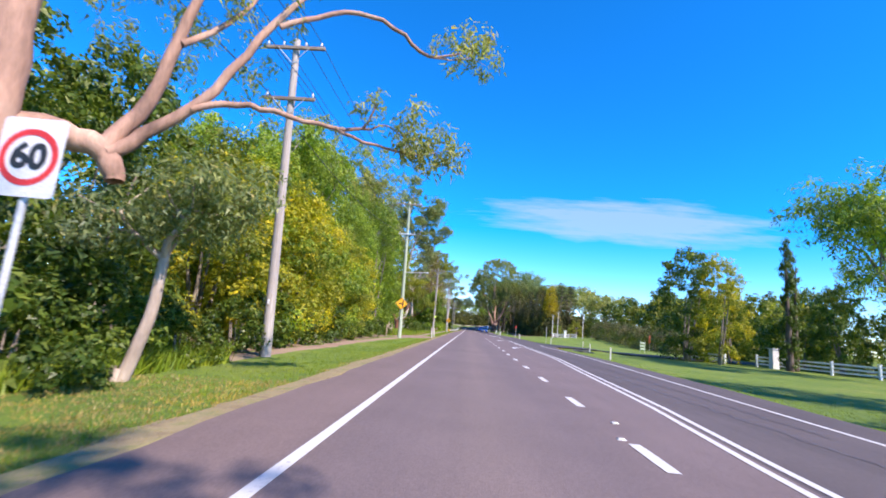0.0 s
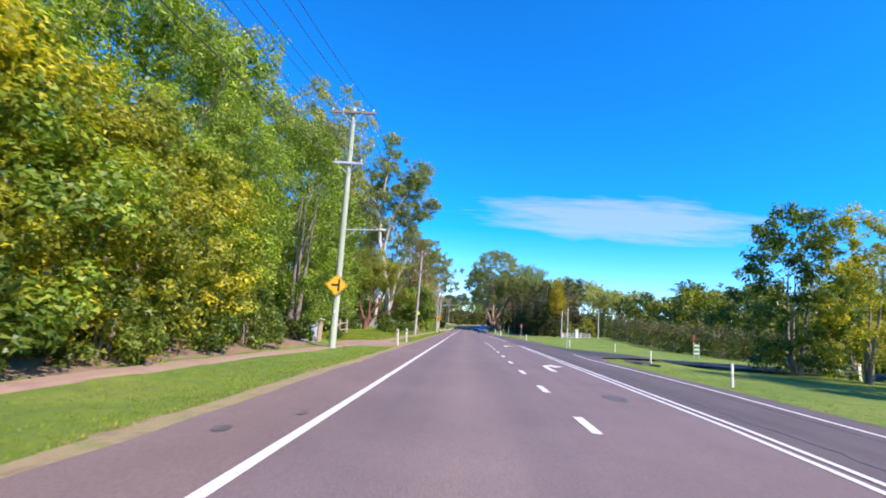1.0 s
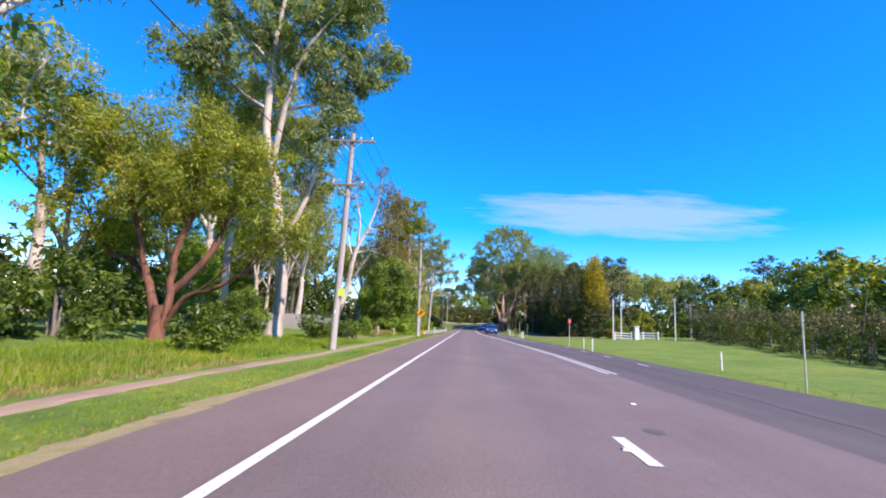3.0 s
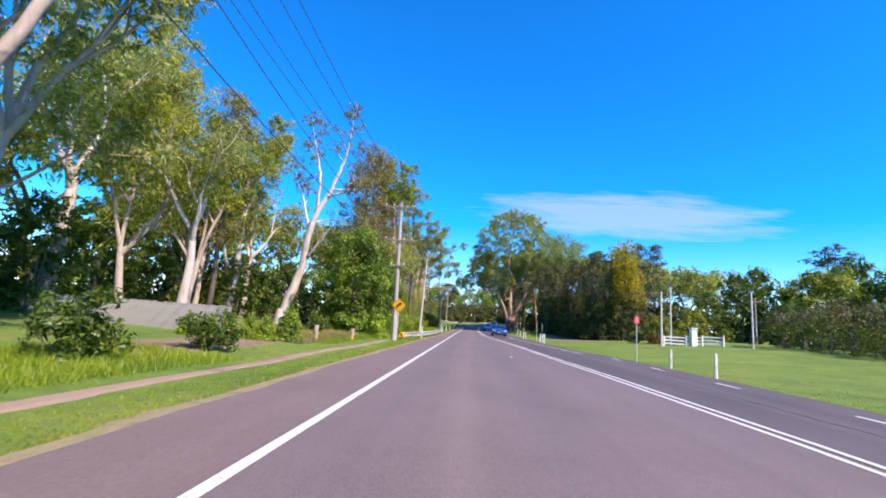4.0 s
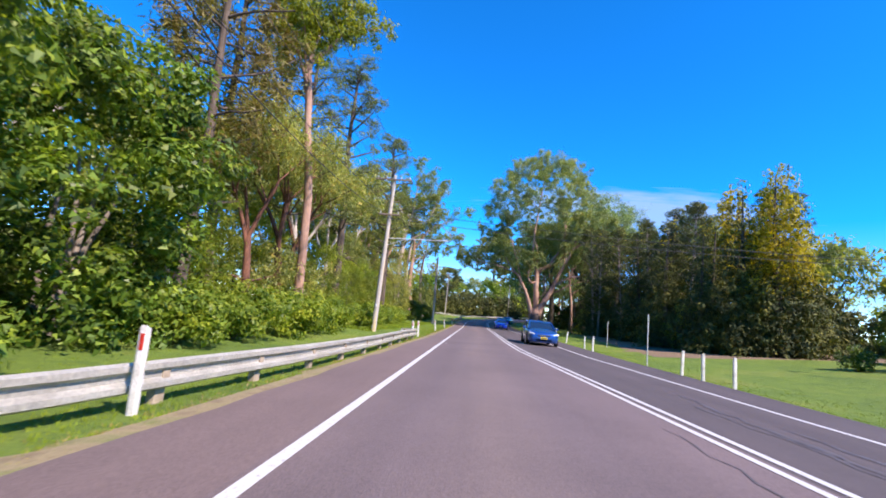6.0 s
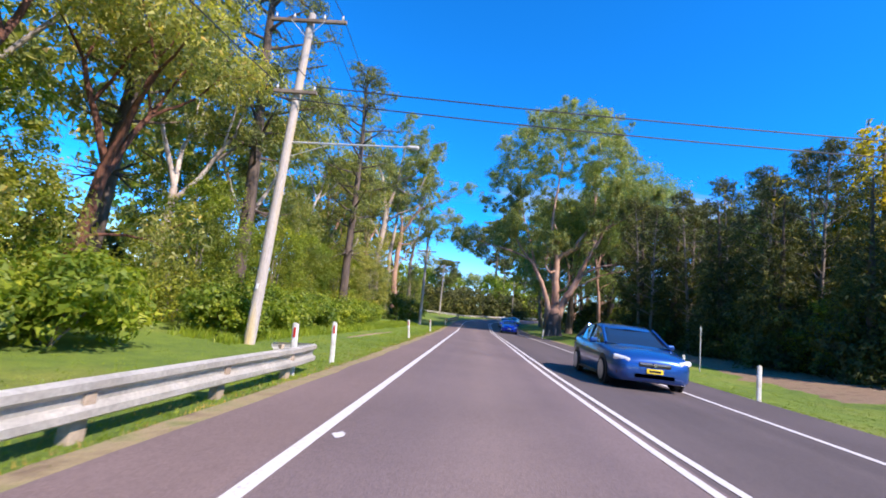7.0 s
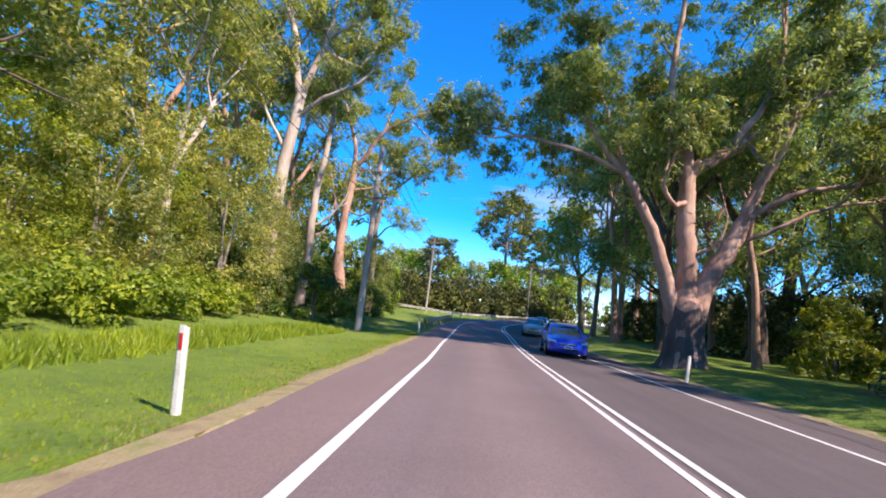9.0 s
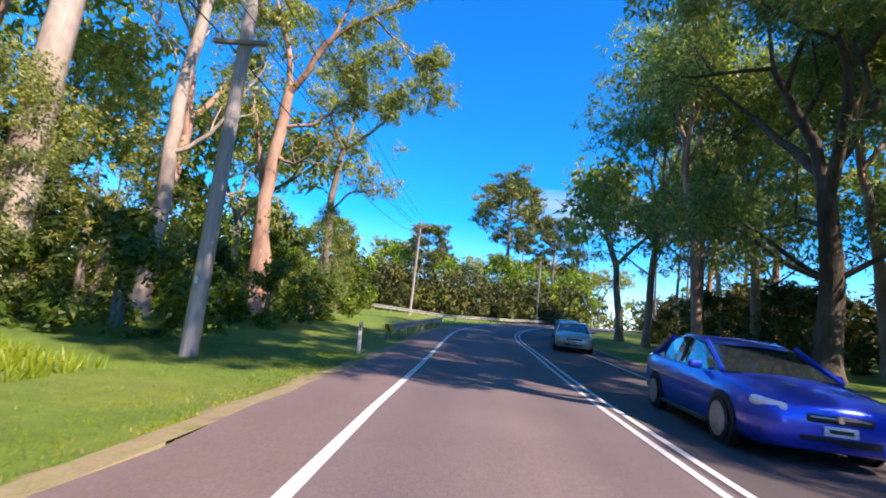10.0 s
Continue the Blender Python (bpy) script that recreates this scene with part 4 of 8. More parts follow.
# left, past the white gate
plant(gum_tree(31, 27.0, 0.36, 0.36, "tall grey-green gum with a pale straight trunk", BARK_GUM, LEAF_GUM, 3, 2, 30, (1.6, 1.0), 150, (0.40, 0.38), limbs=4, extra_low=2, fill=(56, 12.0, 28.5, 5.0)),
      [(-16.5, 82.5, 100, 0.78), (-22.0, 58.0, 220, 0.95), (-31.0, 104.0, 40, 0.95), (-36.0, 113.0, 300, 1.0), (10.6, -11.0, 80, 0.72), (-15.5, 64.0, 160, 0.92)], "tall gums")
plant(drawn_gum(131, [
    ([(0, 0, -0.3), (0.2, 0, 2.0), (0.0, 0, 4.2), (-0.5, 0, 6.5), (-1.0, 0, 9.0), (-1.8, 0, 11.6), (-1.9, 0, 15.0)], [0.40, 0.34, 0.30, 0.28, 0.27, 0.24, 0.20]),
    ([(-1.9, 0, 14.8), (-2.0, 0.2, 18.0), (-1.8, 0.3, 21.0), (-1.4, 0.3, 24.0)], [0.2, 0.15, 0.11, 0.05]),
    ([(-1.1, 0, 10.0), (-0.7, -0.4, 13.0), (0.3, -0.8, 16.2), (1.8, -1.0, 18.4)], [0.2, 0.16, 0.12, 0.05]),
    ([(-0.2, 0, 4.9), (0.6, 0.3, 7.0), (1.1, 0.5, 9.0), (1.6, 0.6, 12.0)], [0.16, 0.14, 0.11, 0.05]),
    ([(-1.9, 0, 15.0), (-3.0, 0.8, 17.0), (-5.0, 1.2, 19.0)], [0.14, 0.1, 0.05]),
    ([(-1.9, 0.1, 17.0), (0.0, 0.8, 19.0), (2.4, 1.0, 20.6)], [0.13, 0.1, 0.05]),
    ([(-1.8, 0, 13.0), (-3.6, -0.6, 14.0), (-5.6, -1.0, 15.2)], [0.11, 0.09, 0.04]),
    ([(-1.3, 0, 13.0), (1.2, 1.6, 14.6), (3.4, 2.0, 16.0)], [0.11, 0.09, 0.04]),
], "tall gum with a pale winding trunk and heavy crown", BARK_GUM, LEAF_GREY_GUM, 1.15, 200, (0.30, 0.37), 11.0, 0.05, [(58, -1.2, 0.6, 18.8, 5.0, 4.0, 5.6), (10, 2.6, 0.6, 16.6, 2.0, 2.0, 2.4), (8, 1.2, 0.6, 10.2, 1.3, 1.5, 2.6)], 0.8, 0.42), [(-10.2, 76.6, 0, 1.0)])
plant(gum_tree(32, 15.5, 0.24, 0.3, "many-stemmed gum with twisting pale limbs", BARK_GUM, LEAF_OLIVE, 3, 2, 44, (1.3, 0.9), 130, (0.30, 0.34), limbs=4, bare=0.1),
      [(-17.0, 70.5, 120, 0.8), (-18.5, 92.0, 210, 0.9), (-31.0, 114.0, 30, 1.15), (-20.0, 100.0, 320, 1.0), (-27.0, 112.0, 80, 1.1)], "twisting gums")
plant(drawn_gum(132, [
    ([(0, 0, -0.3), (-0.2, 0, 0.9), (-0.6, 0.1, 2.0), (-1.5, 0.2, 2.9), (-2.6, 0.3, 3.2), (-3.4, 0.3, 4.2)], [0.24, 0.19, 0.15, 0.12, 0.09, 0.05]),
    ([(0.1, 0, -0.2), (0.3, 0, 1.4), (0.2, 0.1, 3.0), (0.6, 0.1, 4.8), (0.4, 0.2, 6.6)], [0.2, 0.15, 0.12, 0.09, 0.05]),
    ([(0.3, 0, 0.6), (1.0, -0.2, 1.6), (2.2, -0.4, 2.0), (3.2, -0.5, 2.6)], [0.13, 0.1, 0.07, 0.04]),
    ([(0.2, 0.1, 1.8), (1.4, 0.4, 3.4), (1.8, 0.6, 5.4)], [0.16, 0.12, 0.05]),
    ([(-0.8, 0.1, 2.2), (-1.0, -0.4, 4.0), (-1.8, -0.6, 6.0)], [0.14, 0.1, 0.05]),
], "broad olive paperbark with twisted red-brown stems", BARK_RED, LEAF_OLIVE, 0.85, 260, (0.14, 0.45), 3.4, 0.0, [(52, -0.2, 0.2, 6.3, 3.6, 2.8, 2.6)], 0.3, 0.24), [(-10.9, 68.3, 0, 1.0)])
plant(leafy_tree(33, 5.5, 9.0, 1.2, "leafy green tree beside the post-and-rail fence", LEAF_GREEN, BARK_GREY, 38, 560, (0.18, 0.55), 4),
      [(-11.8, 53.5, 0, 1.05), (-12.5, 60.0, 100, 0.95), (-13.4, 50.5, 190, 0.95), (-12.6, 72.5, 260, 0.5)], "green trees by the fence")
plant(gum_tree(34, 18.5, 0.34, 0.40, "white-barked gum with bare upper limbs", BARK_WHITE, LEAF_GUM, 3, 2, 36, (1.4, 0.9), 170, (0.30, 0.32), lean=(0.16, 0.0), bare=0.3, limbs=3),
      [(-28.0, 124.0, 250, 1.05), (-31.5, 116.0, 20, 1.1), (-14.5, 91.0, 60, 0.7), (-26.0, 95.0, 40, 1.25), (-30.0, 82.0, 150, 1.2)], "white gums")
plant(drawn_gum(134, [
    ([(-0.2, 0, -0.3), (0.0, 0, 1.0), (0.5, 0, 4.6), (0.4, 0, 8.9), (0.5, 0, 12.3), (0.2, 0, 15.9), (-0.9, 0, 19.5), (-1.8, 0, 22.4)], [0.55, 0.44, 0.36, 0.31, 0.25, 0.2, 0.13, 0.05]),
    ([(0.4, 0, 8.6), (-0.9, -0.4, 11.6), (-2.3, -0.8, 14.4), (-3.4, -1.0, 16.6)], [0.22, 0.18, 0.13, 0.05]),
    ([(0.5, 0, 11.2), (1.8, -0.4, 13.7), (3.2, -0.6, 15.6), (4.0, -0.6, 18.0)], [0.18, 0.14, 0.1, 0.04]),
    ([(0.2, 0, 3.8), (-0.6, -0.3, 6.0), (-1.5, -0.5, 8.7), (-2.7, -0.6, 11.2)], [0.2, 0.16, 0.12, 0.05]),
    ([(0.5, 0, 5.0), (2.0, -0.4, 5.5), (3.9, -0.6, 6.4)], [0.13, 0.1, 0.04]),
    ([(0.5, 0, 13.0), (1.6, 0.8, 16.5), (2.4, 1.2, 20.0)], [0.15, 0.11, 0.05]),
    ([(-0.2, 0, 17.5), (-2.4, 0.6, 19.0), (-4.0, 0.8, 21.0)], [0.12, 0.09, 0.04]),
], "white-barked gum with many upright forking limbs", BARK_WHITE, LEAF_GUM, 1.1, 150, (0.32, 0.35), 9.5, 0.1, [(34, -0.6, 0.8, 18.0, 4.8, 3.5, 5.0)], 0.8, 0.5), [(-25.4, 115.2, 0, 1.0)])
plant(drawn_gum(135, [
    ([(0, 0, -0.3), (0.4, 0, 2.0), (1.2, 0, 4.5), (1.5, 0, 7.3), (1.9, 0, 9.4), (3.2, 0, 12.2)], [0.50, 0.42, 0.34, 0.29, 0.25, 0.19]),
    ([(3.1, 0, 12.0), (3.7, 0.2, 14.0), (4.1, 0.3, 15.7), (4.3, 0.3, 17.8)], [0.16, 0.13, 0.09, 0.04]),
    ([(2.7, 0, 11.4), (3.9, -0.4, 11.6), (5.3, -0.7, 11.9)], [0.12, 0.09, 0.04]),
    ([(2.0, 0, 9.8), (2.2, -0.3, 12.4), (1.8, -0.4, 14.6), (1.2, -0.4, 16.9)], [0.17, 0.13, 0.1, 0.04]),
    ([(3.2, 0, 12.2), (4.6, 0.3, 12.3), (5.9, 0.5, 13.2)], [0.1, 0.08, 0.03]),
    ([(1.6, 0, 8.0), (0.8, 0.3, 10.6), (-0.2, 0.5, 12.9)], [0.13, 0.1, 0.04]),
    ([(1.3, 0, 5.6), (2.3, -0.4, 6.6), (3.6, -0.6, 8.4)], [0.11, 0.08, 0.03]),
    ([(1.8, 0, 9.0), (3.2, 0.8, 9.6), (4.4, 1.0, 9.4)], [0.1, 0.07, 0.03]),
], "leaning white gum with bare twisted limbs and thin leaves", BARK_WHITE, LEAF_RUST, 0.75, 55, (0.26, 0.34), 12.0, 0.35, (), 0.8, 0.46), [(-16.0, 107.2, 0, 1.0)])
plant(leafy_tree(35, 7.6, 8.8, 0.15, "broad dark green tree with glossy leaves to the ground", LEAF_GREEN, None, 62, 760, (0.2, 0.62), 4, top=0.35, second=LEAF_DARK),
      [(-9.0, 104.6, 0, 0.82, 1.14), (-9.8, 110.8, 130, 0.85), (-9.4, 71.6, 20, 0.26)], "dark leafy trees")
plant(pine_tree(36, 19.0, 0.26, "brown-tipped casuarina with a dark trunk", 0.3, 2.6, LEAF_RUST, BARK_DARK, 1.3, 26, 170, (0.34, 0.2), 1.0, name="casuarina"),
      [(-10.6, 116.5, 0, 1.0), (-13.2, 122.5, 120, 1.15), (-19.5, 102.0, 200, 0.9)], "casuarinas")
plant(gum_tree(37, 14.5, 0.26, 0.38, "gum with shaggy red-brown bark above the guard rail", BARK_RED, LEAF_GUM, 3, 2, 40, (1.4, 1.0), 200, (0.24, 0.36), extra_low=2),
      [(-10.6, 121.5, 0, 0.8), (-11.5, 126.5, 90, 0.9), (-13.5, 131.5, 200, 0.95)], "shaggy gums")

plant(gum_tree(38, 21.0, 0.23, 0.68, "tall gum with a bare pinkish trunk and a rounded bright crown", BARK_PINK, LEAF_OLIVE, 2, 1, 40, (1.2, 0.9), 330, (0.26, 0.36), lean=(0.05, 0.0), limbs=4, fill=(26, 16.2, 20.6, 2.7)),
      [(-9.3, 124.2, 0, 1.0)])

# left, from the guard rail to the bend
plant(shrub(41, 3.4, 1.75, "bright green scrub with small pale flowers", LEAF_BRIGHT, 18, 360, (0.145, 0.6)),
      [(-7.9, 131.8, 0, 0.95), (-8.2, 134.6, 70, 1.0), (-8.5, 137.6, 140, 0.95), (-8.6, 140.6, 200, 1.05), (-8.7, 143.6, 260, 0.95), (-8.9, 146.7, 330, 1.0), (-9.1, 149.8, 30, 0.95), (-9.4, 153.0, 100, 1.05), (-9.7, 156.4, 170, 0.9), (-10.2, 160.0, 240, 1.0), (-10.8, 163.6, 300, 0.95), (-11.6, 167.2, 20, 1.0), (-12.4, 170.6, 80, 0.9), (-10.2, 128.5, 45, 1.0), (-7.9, 112.5, 20, 0.95), (-7.9, 115.8, 120, 1.05), (-7.7, 119.2, 220, 1.05), (-7.9, 122.4, 310, 1.1), (-8.2, 126.0, 80, 1.1)], "green scrub")
plant(shrub(141, 3.8, 2.7, "brown-green tea-tree scrub with bare twigs", LEAF_OLIVE, 18, 420, (0.12, 0.45), droop=0.3),
      [(-10.6, 133.2, 0, 1.0), (-11.0, 138.5, 80, 0.9), (-11.0, 145.2, 160, 1.05), (-11.4, 151.5, 240, 0.95), (-12.0, 158.4, 320, 1.0), (-12.8, 162.2, 60, 1.05), (-13.8, 168.8, 130, 1.0), (-10.6, 129.5, 210, 0.9)], "tea-tree scrub")
plant(leafy_tree(43, 6.4, 10.5, 0.8, "tall olive bush tree closing the view behind the scrub", LEAF_OLIVE, None, 40, 330, (0.24, 0.45), 4, droop=0.6, second=LEAF_GREY_GUM),
      [(-17.4, 158.0, 0, 0.95), (-17.0, 163.8, 100, 0.9), (-19.5, 151.5, 200, 0.95), (-20.5, 170.0, 300, 1.0), (-18.0, 175.5, 50, 0.85), (-18.5, 144.0, 140, 0.9)], "olive bush trees")
plant(leafy_tree(42, 6.0, 7.5, 0.6, "olive-green wattle with a soft uneven crown", LEAF_OLIVE, None, 42, 600, (0.135, 0.5), 4, droop=0.45, second=LEAF_BRIGHT),
      [(-12.6, 136.8, 0, 0.82), (-13.0, 145.5, 90, 0.78), (-13.6, 151.0, 190, 0.85), (-13.8, 160.6, 280, 0.8), (-14.6, 166.4, 45, 0.9), (-14.0, 128.0, 130, 0.95), (-12.4, 118.5, 60, 0.85)], "olive wattles")
plant(gum_tree(43, 18.0, 0.26, 0.36, "grey-green gum with white twisting branches", BARK_WHITE, LEAF_GUM, 3, 2, 40, (1.55, 0.9), 160, (0.33, 0.34), bare=0.1),
      [(-16.0, 147.0, 0, 1.0), (-16.5, 139.5, 120, 1.0), (-17.5, 160.0, 230, 1.1), (-19.0, 131.0, 40, 1.0), (-14.8, 168.5, 310, 1.0)], "grey-green gums")
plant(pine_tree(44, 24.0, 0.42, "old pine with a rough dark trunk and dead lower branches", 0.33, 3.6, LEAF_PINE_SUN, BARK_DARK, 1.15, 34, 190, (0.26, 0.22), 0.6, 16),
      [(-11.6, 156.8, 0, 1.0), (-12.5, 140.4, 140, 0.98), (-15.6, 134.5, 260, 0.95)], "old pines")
plant(gum_tree(45, 27.0, 0.37, 0.42, "tall smooth pinkish-barked gum with pale branching limbs", BARK_PINK, LEAF_GUM, 3, 2, 40, (1.7, 0.9), 190, (0.32, 0.34), lean=(0.02, 0), bare=0.1, extra_low=3, fill=(7, 13.5, 21.0, 5.2)),
      [(-17.6, 187.0, 50, 1.0), (-17.2, 171.5, 160, 0.9), (-19.5, 178.0, 280, 0.95)], "tall gums at the bend")
plant(drawn_gum(145, [
    ([(0, 0, -0.3), (-0.2, 0, 4.0), (-0.2, 0, 8.0), (0.0, 0, 11.0), (0.2, 0, 14.0)], [0.55, 0.46, 0.41, 0.38, 0.31]),
    ([(0.1, 0, 13.8), (-0.4, -0.2, 16.2), (-1.0, -0.4, 18.7), (-2.7, -0.6, 22.0), (-3.2, -0.6, 24.4)], [0.26, 0.22, 0.18, 0.11, 0.05]),
    ([(0.2, 0, 13.8), (0.7, 0.2, 16.2), (1.2, 0.3, 18.4), (1.5, 0.4, 22.8), (1.6, 0.4, 25.0)], [0.26, 0.21, 0.17, 0.1, 0.05]),
    ([(1.1, 0.2, 18.0), (2.4, 0.0, 18.8), (3.8, -0.2, 19.6), (3.9, -0.3, 23.0)], [0.15, 0.12, 0.1, 0.04]),
    ([(0.1, 0, 12.2), (1.9, -0.5, 13.6), (4.2, -0.9, 14.6), (5.6, -1.0, 16.4)], [0.17, 0.13, 0.09, 0.04]),
    ([(1.1, 0.2, 17.4), (3.4, 0.8, 16.6), (4.6, 1.0, 19.0), (5.5, 1.0, 21.8)], [0.13, 0.1, 0.08, 0.04]),
    ([(-0.6, -0.2, 16.6), (-2.2, 0.6, 18.0), (-4.4, 1.0, 20.0)], [0.13, 0.1, 0.04]),
    ([(-0.1, 0, 10.0), (-1.6, -0.4, 12.4), (-3.0, -0.6, 15.0)], [0.13, 0.1, 0.04]),
], "tall gum with white forking limbs and a fine crown", BARK_GUM, LEAF_GUM, 1.0, 150, (0.28, 0.34), 12.5, 0.1, [(56, 0.8, 0.8, 19.0, 5.6, 4.0, 6.2)], 0.8, 0.52), [(-13.1, 175.7, 0, 1.0)])
plant(drawn_gum(146, [
    ([(0, 0, -0.3), (0.1, 0, 3.6), (0.0, 0, 6.0), (-0.1, 0, 8.8), (0.1, 0, 11.0), (0.3, 0, 14.0), (0.2, 0, 17.0)], [0.36, 0.29, 0.27, 0.25, 0.22, 0.18, 0.12]),
    ([(0.2, 0, 16.6), (-0.8, 0.2, 18.6), (-1.6, 0.3, 21.4)], [0.11, 0.08, 0.04]),
    ([(0.2, 0, 16.6), (1.0, -0.2, 18.6), (1.4, -0.3, 21.6)], [0.1, 0.08, 0.04]),
    ([(0.0, 0, 6.2), (1.2, 0.3, 7.2), (2.4, 0.4, 9.4)], [0.1, 0.08, 0.03]),
    ([(0.2, 0, 13.0), (-1.6, -0.4, 14.6), (-3.0, -0.6, 16.4)], [0.1, 0.08, 0.04]),
], "slender gum with a bare pale trunk", BARK_GUM, LEAF_GREY_GUM, 1.0, 140, (0.28, 0.34), 13.5, 0.1, [(22, 0.0, 0.4, 18.6, 3.2, 3.0, 3.4)], 0.8, 0.33), [(-12.6, 180.3, 0, 1.0)])
plant(drawn_gum(147, [
    ([(0, 0, -0.3), (0.0, 0, 2.0), (-0.3, 0, 6.7), (-0.1, 0, 10.7), (0.0, 0, 14.2)], [0.62, 0.5, 0.42, 0.37, 0.30]),
    ([(0.0, 0, 13.8), (-0.3, 0, 16.1), (-1.4, 0.1, 18.7), (-2.4, 0.2, 21.4)], [0.22, 0.18, 0.13, 0.05]),
    ([(0.0, 0, 13.4), (1.2, -0.3, 15.0), (2.7, -0.6, 17.3), (6.4, -1.0, 19.2), (8.6, -1.2, 20.2)], [0.24, 0.21, 0.17, 0.1, 0.04]),
    ([(0.4, 0.2, -0.3), (0.5, 0.3, 2.0), (-0.7, 0.5, 7.0), (-1.9, 0.7, 11.1), (-2.8, 0.8, 14.0)], [0.34, 0.27, 0.22, 0.16, 0.05]),
    ([(2.5, -0.6, 17.0), (2.8, 0.2, 19.4), (3.6, 0.6, 22.6)], [0.12, 0.09, 0.04]),
    ([(0.0, 0, 11.4), (1.8, 0.4, 11.8), (3.4, 0.6, 13.4), (4.8, 0.6, 13.2)], [0.12, 0.1, 0.07, 0.03]),
    ([(0.0, 0, 9.4), (1.4, -0.6, 8.8), (2.6, -0.9, 9.6)], [0.1, 0.08, 0.03]),
    ([(5.0, -0.9, 18.4), (6.8, -0.4, 17.0), (8.0, 0.0, 15.4)], [0.08, 0.06, 0.03]),
], "old reddish gum with a pale limb reaching over the road", BARK_PINK, LEAF_GUM, 1.0, 140, (0.28, 0.33), 11.5, 0.12, [(30, 1.6, 0.8, 19.0, 6.2, 3.5, 4.6), (14, 5.6, 0.4, 15.4, 3.2, 2.4, 2.6)], 0.8, 0.56), [(-13.2, 190.0, 0, 1.0)])
plant(drawn_gum(148, [
    ([(0, 0, -0.3), (0.1, 0, 4.0), (-0.1, 0, 9.1), (0.2, 0, 13.1)], [0.42, 0.34, 0.28, 0.22]),
    ([(0.2, 0, 13.0), (-1.1, 0.1, 15.4), (-1.8, 0.2, 17.8)], [0.15, 0.11, 0.04]),
    ([(0.2, 0, 13.0), (2.6, -0.4, 14.8), (5.0, -0.6, 17.6)], [0.16, 0.11, 0.04]),
    ([(0.2, 0, 12.6), (0.6, 0.4, 16.0), (0.4, 0.6, 19.6)], [0.16, 0.12, 0.05]),
    ([(0.0, 0, 8.0), (1.4, -0.4, 9.4), (2.6, -0.5, 9.6)], [0.09, 0.07, 0.03]),
], "grey-trunked gum with sparse drooping leaves", BARK_GREY, LEAF_GUM, 1.0, 120, (0.28, 0.33), 9.5, 0.1, [(22, 1.6, 0.4, 15.6, 4.0, 3.0, 4.2)], 0.9, 0.4), [(-12.2, 198.4, 0, 1.0)])

plant(leafy_tree(46, 5.0, 3.4, 0.1, "dark shaded shrub below the tall gums", LEAF_DARK, None, 16, 300, (0.24, 0.5), 3, name="shrub"),
      [(-10.2, 176.5, 0, 1.0), (-12.5, 183.0, 90, 1.0), (-9.8, 184.5, 170, 0.85), (-13.5, 173.0, 250, 1.0), (-10.6, 192.5, 40, 0.9)], "dark shrubs")

plant(leafy_tree(47, 5.6, 9.5, 0.8, "soft grey-green young gum at the edge of the scrub", LEAF_GUM, BARK_GREY, 38, 420, (0.17, 0.42), 3, droop=0.7, top=0.6),
      [(-12.2, 169.5, 0, 0.95), (-12.9, 174.5, 100, 0.72), (-13.2, 163.0, 200, 0.9), (-15.0, 180.5, 300, 0.95), (-15.5, 152.5, 40, 1.0), (-11.0, 195.0, 150, 0.8)], "young gums")

# right, the near gardens
plant(leafy_tree(51, 7.0, 12.5, 0.8, "dark green garden tree with a dense rounded crown", LEAF_DARK, None, 40, 260, (0.31, 0.52), 3),
      [(23.8, 52.0, 0, 1.0), (36.0, 47.0, 120, 0.7), (42.0, 56.0, 220, 0.75), (23.5, 3.0, 40, 1.2), (23.0, 12.5, 160, 1.25), (-11.4, 12.4, 70, 0.72), (-12.0, 8.0, 310, 0.74)], "garden trees")
plant(leafy_tree(52, 5.2, 11.5, 1.0, "autumn tree turning from olive to yellow", LEAF_OLIVE, None, 34, 420, (0.2, 0.5), 3, second=LEAF_YELLOW),
      [(24.6, 47.3, 0, 0.95), (29.5, 54.0, 130, 0.8)], "autumn trees")
plant(conifer(53, 0.5, 13.4, "dark slender pencil cypress", LEAF_DARK, None, 26, 420, (0.2, 0.4), 0.35, 0.3, -1.2, 0.1, "cypress"), [(29.5, 44.5, 0, 0.9), (30.3, 45.0, 90, 0.78)], "pencil cypresses")
plant(gum_tree(54, 16.0, 0.3, 0.35, "spreading garden gum with soft green leaves", BARK_GREY, LEAF_GREEN, 3, 2, 42, (1.7, 0.9), 230, (0.30, 0.36), fill=(24, 5.0, 15.0, 4.4)), [(30.4, 33.5, 0, 1.08), (44.0, 46.0, 120, 1.0)], "garden gums")
plant(leafy_tree(55, 8.0, 7.5, 0.3, "dark olive garden tree behind the fences", LEAF_DARK, None, 30, 190, (0.44, 0.52), 3, second=LEAF_OLIVE),
      [(36.5, 53.0, 0, 0.95), (42.0, 64.0, 80, 0.95), (46.0, 76.0, 170, 1.3), (44.5, 87.0, 260, 1.4), (48.0, 98.0, 20, 1.5), (45.0, 108.0, 130, 1.45), (50.0, 118.0, 220, 1.6), (46.0, 130.0, 310, 1.3), (38.0, 70.0, 300, 0.75), (52.0, 140.0, 30, 1.5), (40.0, 43.0, 45, 0.9), (58.0, 110.0, 75, 1.5), (57.0, 88.0, 145, 1.45)], "garden trees behind fences")
